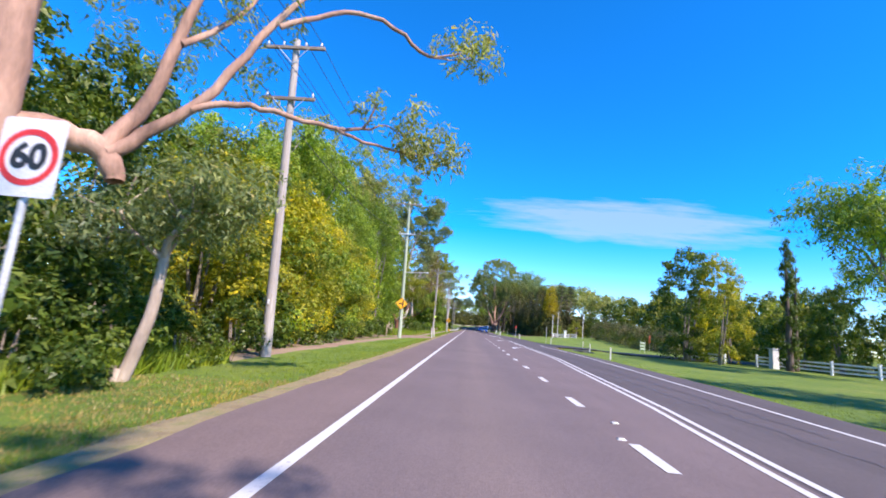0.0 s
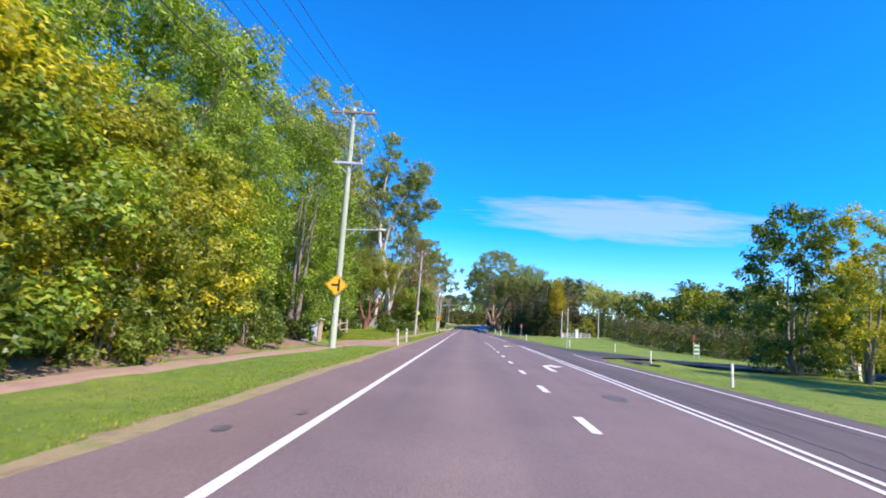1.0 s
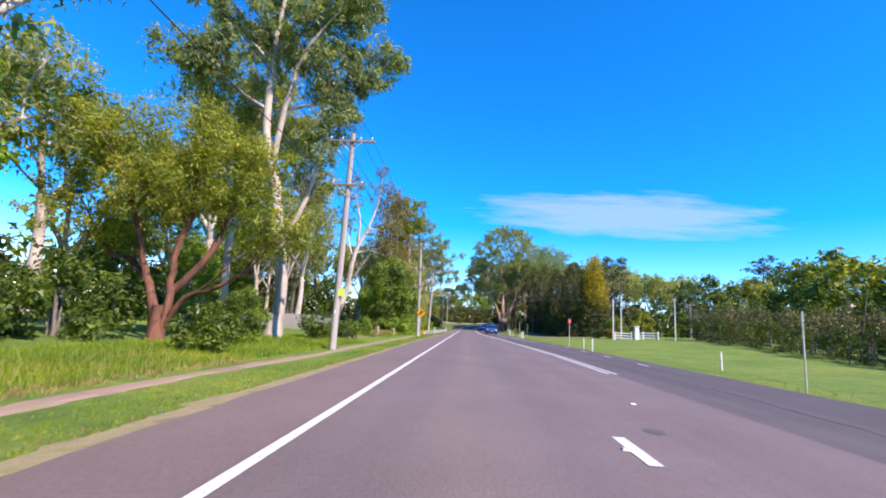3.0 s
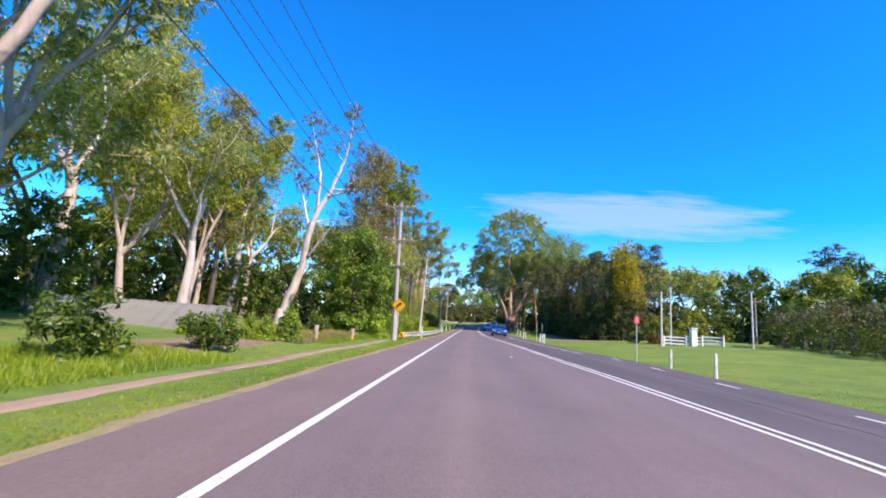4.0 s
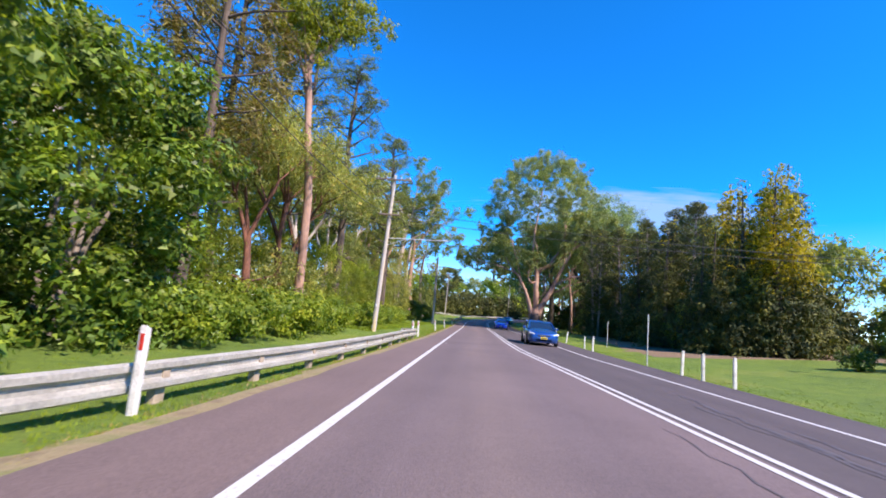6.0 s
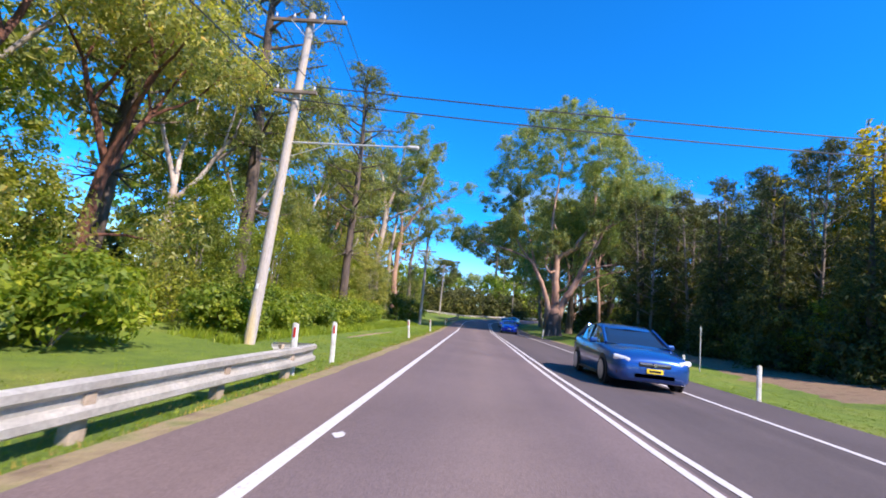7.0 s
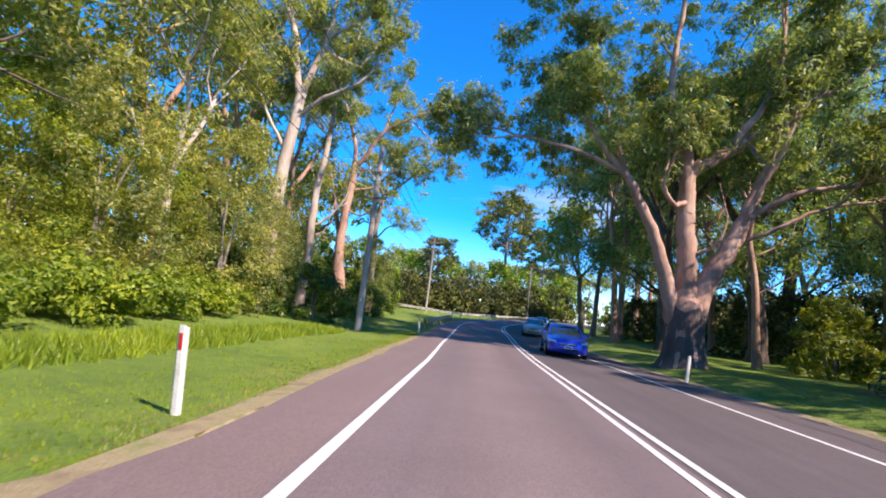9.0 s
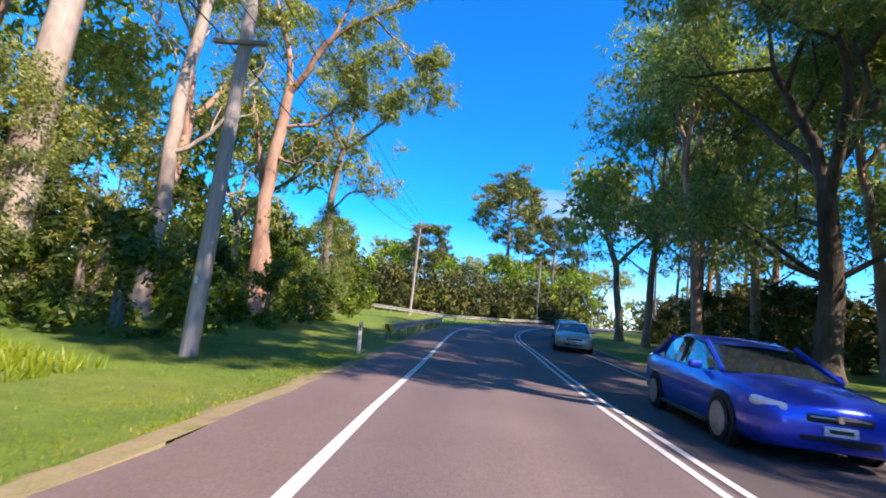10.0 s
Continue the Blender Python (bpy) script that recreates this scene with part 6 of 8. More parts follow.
# ---------------------------------------------------------------- utility poles and cables
def utility_pole(x, y, top, lean_x, mat, label, arms, lamp=None, r=0.17):
    """Pole with crossarms (height, half length, pins) and perhaps a lamp on an outreach arm."""
    z0 = ground_z(x, y)
    root = empty("utility_pole", x, y, z0)
    H = top - z0
    bm = bmesh.new()
    bmesh.ops.create_cone(bm, cap_ends=True, segments=14, radius1=r, radius2=r * 0.68, depth=H + 0.5, matrix=Matrix.Translation((0, 0, H / 2 - 0.25)))
    bmesh.ops.bevel(bm, geom=[e for e in bm.edges if all(v.co.z > H - 0.3 for v in e.verts)], offset=0.03, segments=1, affect="EDGES")
    for v in bm.verts:
        v.co.x += lean_x * v.co.z / H
    pole = part("pole", bm, mat, root)
    hooks = []
    for hz, half, pins, wood in arms:
        px = lean_x * hz / H
        bm = bm_box(px, -r * 0.95, hz, half * 2, 0.10, 0.11, 0.012)
        arm = part("crossarm", bm, ARM_WOOD if wood else GALV, root)
        for s in (-1, 1):
            if half > 0.7:
                part("brace", bm_rod((px + s * 0.55, -r * 0.95 - 0.055, hz - 0.03), (px + s * 0.03, -r * 0.9, hz - 0.55), 0.014, None, 6), GALV, root)
        for q in pins:
            bm = bm_cyl(px + q, -r * 0.95, hz + 0.05, hz + 0.13, 0.014, 0.014, 6)
            bm2 = bm_cyl(px + q, -r * 0.95, hz + 0.11, hz + 0.23, 0.042, 0.026, 8)
            me = bpy.data.meshes.new("tmp")
            bm2.to_mesh(me)
            bm.from_mesh(me)
            bm2.free()
            bpy.data.meshes.remove(me)
            part("insulator", bm, CERAMIC, arm)
            hooks.append(Vector((x + px + q, y - r * 0.95, z0 + hz + 0.22)))
    if lamp:
        hz, reach = lamp
        px = lean_x * hz / H
        part("lamp_arm", bm_rod((px, 0, hz), (px + reach, -0.1, hz + 0.10), 0.035, 0.025), GALV, root)
        part("lamp_arm_stay", bm_rod((px, 0, hz - 0.5), (px + reach * 0.35, -0.03, hz + 0.02), 0.015), GALV, root)
        bm = bm_box(px + reach + 0.08, -0.1, hz + 0.10, 0.34, 0.15, 0.09, 0.03)
        head = part("lamp_head", bm, CERAMIC, root)
        part("lamp_cover", bm_box(px + reach + 0.10, -0.1, hz + 0.045, 0.22, 0.11, 0.04, 0.015), SIGN_BACK, head)
    part("number_plate", bm_box(lean_x * 1.7 / H, -r * 1.02, 1.7, 0.07, 0.015, 0.16), SIGN_WHITE, root)
    tagged(root, label, "utility pole", "roadside utility poles")
    return hooks


P0 = utility_pole(-6.4, -26.0, 10.6, -0.3, POLE_WOOD, "weathered grey timber utility pole on the verge", [(10.3, 1.1, (-0.95, -0.4, 0.4, 0.95), True), (8.9, 0.8, (-0.7, 0.7), True)])
P1 = utility_pole(-6.3, 14.2, 10.7, -0.55, POLE_WOOD, "weathered grey timber utility pole banded with leaf shadow", [(10.5, 1.1, (-0.95, -0.4, 0.4, 0.95), True), (8.6, 0.9, (-0.8, 0.8), True)])
P2 = utility_pole(-5.95, 39.3, 11.9, -0.3, POLE_GREEN, "pale green treated timber utility pole with a road sign", [(11.8, 1.2, (-1.05, -0.5, 0.5, 1.05), True), (9.1, 0.75, (-0.65, 0.65), False)], (5.7, 1.9))
P3 = utility_pole(-5.8, 73.0, 10.1, 0.0, POLE_WOOD, "grey timber utility pole with a small green plate", [(9.9, 1.15, (-1.0, -0.45, 0.45, 1.0), True), (7.7, 0.8, (-0.7, 0.7), True)])
P4 = utility_pole(-5.05, 101.0, 9.75, -0.3, POLE_WOOD, "grey timber utility pole with three crossarms", [(9.65, 1.15, (-1.05, -0.5, 0.5, 1.05), True), (7.15, 1.1, (-0.95, -0.4, 0.4, 0.95), True), (5.3, 0.55, (-0.45, 0.45), True)], None, 0.18)
P5 = utility_pole(-6.55, 130.8, 10.45, 0.3, POLE_TAN, "leaning timber utility pole with yellow lichen and a street lamp", [(10.3, 1.25, (-1.1, -0.5, 0.5, 1.1), True), (7.85, 0.7, (-0.6, 0.6), True)], (6.25, 3.9), 0.175)
P6 = utility_pole(-6.7, 174.4, 10.6, -0.1, POLE_WOOD, "grey timber utility pole in the shade of gums", [(9.2, 1.2, (-1.1, -0.5, 0.5, 1.1), True), (7.6, 0.7, (-0.6, 0.6), True)], None, 0.2)
P7 = utility_pole(-7.6, 217.0, 12.4, 0.0, POLE_WOOD, "timber utility pole beyond the bend", [(10.6, 1.2, (-1.1, -0.5, 0.5, 1.1), True), (9.6, 1.0, (-0.9, 0.9), True)])
utility_pole(9.5, 236.0, 12.0, 0.0, POLE_WOOD, "slim timber utility pole beside the far hedge", [(9.2, 1.0, (-0.9, 0.9), True)], None, 0.14)


def cable(a, b, sag, r=0.011):
    pts = []
    n = 14
    for i in range(n + 1):
        f = i / n
        p = a.lerp(b, f)
        p.z -= sag * 4 * f * (1 - f)
        pts.append(p)
    w = Wood(1)
    w.tube(pts, [r] * (n + 1), 4)
    ob = from_arrays("power_line", w.v, w.f, CABLE)
    tagged(ob, "thin black overhead power line between poles", "cable", "overhead power lines")


for a, b in ((P0, P1), (P1, P2), (P2, P3), (P3, P4), (P4, P5), (P5, P6), (P6, P7)):
    for i in range(4):
        cable(a[i], b[i], 0.55 + 0.07 * i)
    cable(a[4], b[4], 0.8, 0.018)
    cable(a[5], b[5], 0.75)
# the two lines that cross the road
FARPOLE = utility_pole(36.0, 128.5, 7.0, 0.0, POLE_WOOD, "slim timber pole at the far side of the lawn", [(5.3, 0.7, (-0.6, 0.6), True)], None, 0.13)
cable(P5[5], FARPOLE[0], 0.5, 0.02)
cable(P5[4] + Vector((0.2, 0, -0.45)), FARPOLE[1], 0.7, 0.02)


# ---------------------------------------------------------------- signs
def text_mesh(body, size, mat, parent, m):
    cu = bpy.data.curves.new("legend", "FONT")
    cu.body, cu.size, cu.align_x, cu.align_y, cu.extrude = body, size, "CENTER", "CENTER", 0.002
    cu.offset = 0.012
    tmp = bpy.data.objects.new("tmp", cu)
    scene.collection.objects.link(tmp)
    dg = bpy.context.evaluated_depsgraph_get()
    me = bpy.data.meshes.new_from_object(tmp.evaluated_get(dg))
    bpy.data.objects.remove(tmp)
    me.name = "legend"
    me.transform(m)
    me.materials.clear()
    me.materials.append(mat)
    ob = new("legend", me)
    ob.parent = parent
    return ob


def rounded(w, h, r, n=4):
    pts = []
    for cx, cz, a0 in ((w / 2 - r, h / 2 - r, 0), (-w / 2 + r, h / 2 - r, 90), (-w / 2 + r, -h / 2 + r, 180), (w / 2 - r, -h / 2 + r, 270)):
        for k in range(n + 1):
            a = radians(a0 + 90 * k / n)
            pts.append((cx + r * math.cos(a), cz + r * math.sin(a)))
    return pts


def ring_mesh(r0, r1, n=40):
    bm = bmesh.new()
    a = [bm.verts.new((r0 * math.cos(math.tau * k / n), 0, r0 * math.sin(math.tau * k / n))) for k in range(n)]
    b = [bm.verts.new((r1 * math.cos(math.tau * k / n), 0, r1 * math.sin(math.tau * k / n))) for k in range(n)]
    for k in range(n):
        bm.faces.new((a[k], a[(k + 1) % n], b[(k + 1) % n], b[k]))
    return bm


def speed_sign(x, y, zc):
    z0 = ground_z(x, y)
    root = empty("speed_limit_sign", x, y, z0, 4)
    h = zc - z0
    part("post", bm_cyl(0, 0.05, -0.3, h + 0.3, 0.032, 0.032, 12), GALV, root)
    board = part("board", bm_poly(rounded(0.60, 0.76, 0.05), 0.006, Matrix.Translation((0, 0, h))), SIGN_WHITE, root)
    bm = ring_mesh(0.215, 0.275)
    bmesh.ops.translate(bm, vec=(0, -0.004, h), verts=bm.verts[:])
    part("red_ring", bm, SIGN_RED, board)
    text_mesh("60", 0.33, SIGN_BLACK, board, Matrix.Translation((0, -0.005, h)) @ Matrix.Rotation(radians(90), 4, "X"))
    for s in (-0.2, 0.2):
        part("clamp", bm_box(0, 0.03, h + s, 0.10, 0.05, 0.04), GALV, root)
    tagged(root, "white 60 speed sign with a red ring on a post", "road sign")


speed_sign(-4.175, 3.75, 2.44)


def diamond_board(root, h, symbol, side=0.75):
    half = side / math.sqrt(2)
    rot = Matrix.Rotation(radians(45), 4, "Y")
    m = Matrix.Translation((0, 0, h))
    board = part("board", bm_poly(rounded(side, side, 0.05), 0.006, m @ rot), SIGN_YELLOW, root)
    bm = bmesh.new()
    o, i = [], []
    for x, z in rounded(side - 0.05, side - 0.05, 0.04):
        o.append(bm.verts.new((x, 0, z)))
        i.append(bm.verts.new((x * 0.96, 0, z * 0.96)))
    for k in range(len(o)):
        bm.faces.new((o[k], o[(k + 1) % len(o)], i[(k + 1) % len(o)], i[k]))
    bmesh.ops.transform(bm, matrix=Matrix.Translation((0, -0.004, h)) @ rot, verts=bm.verts[:])
    part("border", bm, SIGN_BLACK, board)
    for pts in symbol:
        bm = bmesh.new()
        bm.faces.new([bm.verts.new((px, -0.005, h + pz)) for px, pz in pts])
        bmesh.ops.triangulate(bm, faces=bm.faces[:])
        part("symbol", bm, SIGN_BLACK, board)
    return board


def junction_sign():
    x, y = -6.0, 39.0
    z0 = ground_z(x, y)
    root = empty("warning_sign", x, y, z0, 6)
    h = 2.72 - z0
    diamond_board(root, h, [[(0.06, -0.28), (0.16, -0.28), (0.16, 0.28), (0.06, 0.28)], [(-0.24, -0.06), (0.058, -0.06), (0.058, 0.05), (-0.24, 0.05)]])
    for s in (-0.15, 0.15):
        part("bracket", bm_box(0.05, 0.06, h + s, 0.10, 0.11, 0.04), GALV, root)
    tagged(root, "yellow diamond side-road warning sign strapped to a pole", "road sign")


def curve_sign():
    x, y = -4.75, 100.1
    z0 = ground_z(x, y)
    root = empty("warning_sign", x, y, z0, -13)
    h = 2.2 - z0
    bend = []
    inner = []
    for k in range(9):
        a = radians(180 - 65 * k / 8)
        bend.append((0.16 + 0.36 * math.cos(a), -0.24 + 0.36 * math.sin(a)))
        inner.append((0.16 + 0.25 * math.cos(a), -0.24 + 0.25 * math.sin(a)))
    head = [(0.0, 0.20), (0.27, 0.14), (0.07, -0.06)]
    diamond_board(root, h, [bend + inner[::-1], head])
    part("post", bm_cyl(0, 0.04, -0.3, h + 0.35, 0.032, 0.032, 12), GALV, root)
    for s in (-0.2, 0.2):
        part("clamp", bm_box(0, 0.02, h + s, 0.09, 0.035, 0.04), GALV, root)
    tagged(root, "yellow diamond right-curve warning sign on a steel post", "road sign")


junction_sign()
curve_sign()


def pole_plate():
    ob = tagged(part("pole_plate", bm_box(-5.60, 72.86, 2.35, 0.30, 0.02, 0.36, 0.004), SIGN_GREEN), "small lime-green plate fixed to a utility pole", "plate")
    part("bracket", bm_box(-5.72, 72.90, 2.35, 0.14, 0.06, 0.05), GALV, ob)


pole_plate()


def small_sign(x, y, h, w, hh, mat, label, turn=0, face_bars=True):
    z0 = ground_z(x, y)
    root = empty("road_sign", x, y, z0, turn)
    part("post", bm_cyl(0, 0.03, -0.3, h, 0.028, 0.028, 10), GALV, root)
    b = part("board", bm_poly(rounded(w, hh, 0.03), 0.006, Matrix.Translation((0, 0, h - hh / 2 - 0.05))), mat, root)
    if face_bars:
        for k in (-1, 0, 1):
            part("bar", bm_box(0, -0.003, h - hh / 2 - 0.05 + k * hh * 0.25, w * 0.6, 0.003, hh * 0.08), SIGN_WHITE, b)
    part("clamp", bm_box(0, 0.012, h - hh / 2 - 0.05, 0.08, 0.02, 0.04), GALV, root)
    return tagged(root, label, "road sign")


small_sign(9.4, 94.45, 2.6, 0.27, 0.42, SIGN_RED, "red and white bus stop sign on a thin post", 0)
small_sign(11.7, 142.4, 2.3, 0.10, 0.25, SIGN_BACK, "thin marker post on the lawn", 10, False)
small_sign(11.2, 68.0, 2.6, 0.08, 0.3, SIGN_BACK, "thin steel marker post on the lawn", 0, False)
small_sign(8.1, 123.2, 2.4, 0.08, 0.3, SIGN_BACK, "thin steel marker post on the verge", 0, False)


def board_on_posts(x, y, turn):
    z0 = ground_z(x, y)
    root = empty("notice_board", x, y, z0, turn)
    for s in (-0.55, 0.55):
        part("post", bm_cyl(s, 0.05, -0.3, 1.75, 0.035, 0.035, 10), GALV, root)
    for k in range(3):
        b = part("panel", bm_box(0, 0, 0.55 + 0.42 * k, 1.2, 0.03, 0.34, 0.008), SIGN_BOARD, root)
        part("stripe", bm_box(0, -0.018, 0.55 + 0.42 * k, 1.0, 0.006, 0.07), SIGN_WHITE, b)
    tagged(root, "dull green three-panel road sign on two posts", "sign")


board_on_posts(25.5, 69.6, 35)


def red_post(x, y):
    z0 = ground_z(x, y)
    root = empty("marker_post", x, y, z0)
    part("post", bm_box(0, 0, 1.1, 0.10, 0.10, 2.8, 0.01), GALV, root)
    part("board", bm_box(0, -0.08, 1.9, 0.30, 0.03, 1.5, 0.01), RED_POST, root)
    tagged(root, "red-brown marker board on a post by the hedge", "marker")


red_post(31.2, 82.1)


def culvert_headwall(x, y, turn):
    """A low concrete headwall with splayed wings and a square pipe mouth painted as a black plate, where the side road
    crosses the ditch.
    """
    z0 = ground_z(x, y)
    root = empty("culvert_headwall", x, y, z0, turn)
    part("wall", bm_box(0, 0, 0.02, 1.6, 0.18, 0.5, 0.02), SHADE_CONCRETE, root)
    for s in (-1, 1):
        part("wing", bm_box(s * 1.02, -0.24, -0.04, 0.7, 0.15, 0.36, 0.02, Matrix.Rotation(s * -0.7, 4, "Z")), SHADE_CONCRETE, root)
    # A flat black plate paints the darkness inside the pipe.
    part("pipe_mouth_shade", bm_box(0, -0.095, 0.02, 0.5, 0.02, 0.3, 0.0), SIGN_BLACK, root)
    tagged(root, "low concrete culvert headwall in the verge, shade put into its dark grey", "culvert")


culvert_headwall(11.6, 48.7, -8)


def guide_post(x, y, face, lean=0.0, label="white plastic guide post with a red reflector on the verge"):
    z0 = ground_z(x, y)
    root = empty("guide_post", x, y, z0 - 0.02, random.Random(int(y)).uniform(-8, 8), 0, lean)
    bm = bmesh.new()
    prof = [(-0.055, -0.02), (-0.03, -0.035), (0.03, -0.035), (0.055, -0.02), (0.055, 0.015), (-0.055, 0.015)]
    lo = [bm.verts.new((a, b, -0.3)) for a, b in prof]
    hi = [bm.verts.new((a, b, 0.95 + (0.03 if i in (1, 2) else 0))) for i, (a, b) in enumerate(prof)]
    bm.faces.new(lo[::-1])
    bm.faces.new(hi)
    for i in range(6):
        bm.faces.new((lo[i], lo[(i + 1) % 6], hi[(i + 1) % 6], hi[i]))
    body = part("post", bm, WHITE_DIRTY, root)
    if face:
        part("reflector", bm_box(0, -0.038, 0.80, 0.045, 0.008, 0.18, 0.003), REFLECT_RED, body)
    tagged(root, label, "guide post", "white guide posts")


for x, y, lean in ((-3.55, 44.1, -5), (-3.75, 49.5, -4), (-3.45, 142.3, -7), (-3.4, 154.0, -6), (-3.7, 178.0, -2), (-3.6, 105.9, -1), (-3.3, 128.4, -3), (-3.3, 126.0, -3)):
    guide_post(x, y, True, lean)
for x, y, lean in ((12.7, 49.4, 0), (11.2, 37.3, 0), (17.2, 71.0, 2), (13.6, 77.5, -1), (9.2, 86.0, 0), (9.95, 91.5, 0), (7.75, 115.4, 0), (7.95, 117.7, 0), (7.9, 119.2, 2), (8.5, 137.0, -2), (8.7, 151.0, 3), (7.4, 130.3, 1), (8.3, 143.0, 5), (7.1, 165.6, 4)):
    guide_post(x, y, False, lean, "white plastic guide post at the edge of the lawn")


# ---------------------------------------------------------------- guard rails
def guard_rail(path, label, end_panel=True, spacing=2.0, height=0.58):
    """A W-beam rail on posts along a line of points; the rail's height follows the ground."""
    P = [Vector(p) for p in path]
    root = empty("guard_rail", P[0].x, P[0].y, ground_z(P[0].x, P[0].y))
    inv = root.matrix_basis.inverted()
    seg = [(b - a).length for a, b in zip(P, P[1:])]
    total = sum(seg)

    def at(s):
        for a, b, L in zip(P, P[1:], seg):
            if s <= L or b is P[-1]:
                f = min(1, s / L)
                return a.lerp(b, f), (b - a).normalized()
            s -= L
    prof = [(0.0, -0.175), (0.055, -0.145), (0.055, -0.08), (-0.012, -0.035), (-0.012, 0.035), (0.055, 0.08), (0.055, 0.145), (0.0, 0.175)]
    bm = bmesh.new()
    n = max(4, int(total / 1.0))
    rows = []
    for i in range(n + 1):
        p, d = at(total * i / n)
        side = Vector((d.y, -d.x, 0))
        z = ground_z(p.x, p.y) + height
        rows.append([bm.verts.new(inv @ (p + side * (a + 0.10) + Vector((0, 0, z + b - p.z)))) for a, b in prof])
    for r0, r1 in zip(rows, rows[1:]):
        for k in range(len(prof) - 1):
            bm.faces.new((r0[k], r1[k], r1[k + 1], r0[k + 1]))
    bmesh.ops.solidify(bm, geom=bm.faces[:], thickness=0.006)
    part("rail", bm, RAIL_STEEL, root, "pale weathered corrugated steel beam")
    m = max(2, int(total / spacing))
    for i in range(m + 1):
        p, d = at(0.15 + (total - 0.3) * i / m)
        z = ground_z(p.x, p.y)
        q = inv @ Vector((p.x, p.y, z))
        rot = Matrix.Rotation(math.atan2(d.y, d.x), 4, "Z")
        part("post", bm_box(q.x, q.y, q.z + height - 0.36, 0.16, 0.12, 1.0, 0.01, rot), FENCE_WOOD, root)
        side = Vector((d.y, -d.x, 0)) * 0.075
        part("spacer", bm_box(q.x + side.x, q.y + side.y, q.z + height, 0.12, 0.08, 0.28, 0.008, rot), FENCE_WOOD, root)
    if end_panel:
        p, d = at(0)
        q = inv @ Vector((p.x, p.y, ground_z(p.x, p.y)))
        b = part("end_panel", bm_box(q.x + 0.10, q.y - 0.10, q.z + height, 0.40, 0.14, 0.36, 0.04), SIGN_YELLOW, root, "yellow end panel with a black stripe")
        bm = bmesh.new()
        bm.faces.new([bm.verts.new((q.x + 0.10 + a, q.y - 0.174, q.z + height + c)) for a, c in ((-0.17, 0.15), (-0.06, 0.15), (0.10, -0.16), (-0.02, -0.16))])
        part("stripe", bm, SIGN_BLACK, b)
    tagged(root, label, "guard rail", "guard rails")


guard_rail([(-4.75, 102.3, 0), (-3.95, 105.5, 0), (-3.5, 110, 0), (-3.28, 116, 0), (-3.25, 126.6, 0), (-3.4, 127.0, 0), (-3.75, 127.1, 0), (-3.95, 126.7, 0)], "grey steel guard rail on timber posts along the verge", True, 2.0, 0.37)
guard_rail([(-4.1, 184.5, 0), (-3.6, 190, 0), (-3.3, 196, 0), (-2.9, 201, 0)], "steel guard rail starting before the bend")
guard_rail([(-11.5, 214.0, 0), (-4.0, 215.5, 0), (2.0, 221.5, 0), (6.0, 229.5, 0), (10.5, 236.6, 0), (21.0, 249.4, 0)], "white-grey guard rail on the outside of the bend", False)


# ---------------------------------------------------------------- gate, walls and fences on the left
def gate_wall():
    a, b = Vector((-9.75, 45.5, 0)), Vector((-9.85, 48.6, 0))
    d = (b - a).normalized()
    ang = math.degrees(math.atan2(d.y, d.x))
    mid = (a + b) / 2
    root = empty("entrance_wall", mid.x, mid.y, ground_z(mid.x, mid.y) - 0.22, ang)
    root.scale = (1.0, 1.0, 1.38)
    L = (b - a).length
    part("panel", bm_box(0, 0, 0.68, L, 0.09, 1.5, 0.01), PANEL_WHITE, root, "smooth white wall panel with leaf shadows")
    part("panel_foot", bm_box(0, -0.01, 0.02, L + 0.02, 0.12, 0.16, 0.01), CONCRETE, root)
    part("capping", bm_box(-0.1, 0, 1.46, L * 0.8, 0.16, 0.05, 0.01), ROOF_GREY, root)
    for sx in (L / 2 + 0.45,):
        core = part("pier", bm_box(sx, 0.02, 0.65, 0.84, 0.36, 1.6, 0.005), MORTAR, root, "cream brick pier with a flat cap")
        part("cap", bm_box(sx, 0.02, 1.50, 1.06, 0.52, 0.09, 0.015), CONCRETE, core)
        mesh = None
        for row in range(17):
            z = -0.02 + 0.086 * row
            shift = 0.12 if row % 2 else 0.0
            for k in range(4):
                x0 = -0.42 + 0.24 * k - shift
                x1 = min(0.42, x0 + 0.23)
                x0 = max(-0.42, x0)
                if x1 - x0 < 0.05:
                    continue
                if mesh is None:
                    br = part("brick", bm_box(0, 0, 0, 1, 0.38, 0.076, 0.0), CREAM_BRICK, core)
                    mesh = br.data
                else:
                    br = new("brick", mesh)
                    br.parent = core
                br.matrix_basis = Matrix.Translation((sx + (x0 + x1) / 2, 0.018, z + 0.04)) @ Matrix.Diagonal((x1 - x0, 1, 1, 1))
    tagged(root, "white entrance wall beside a cream brick pier", "wall")


gate_wall()


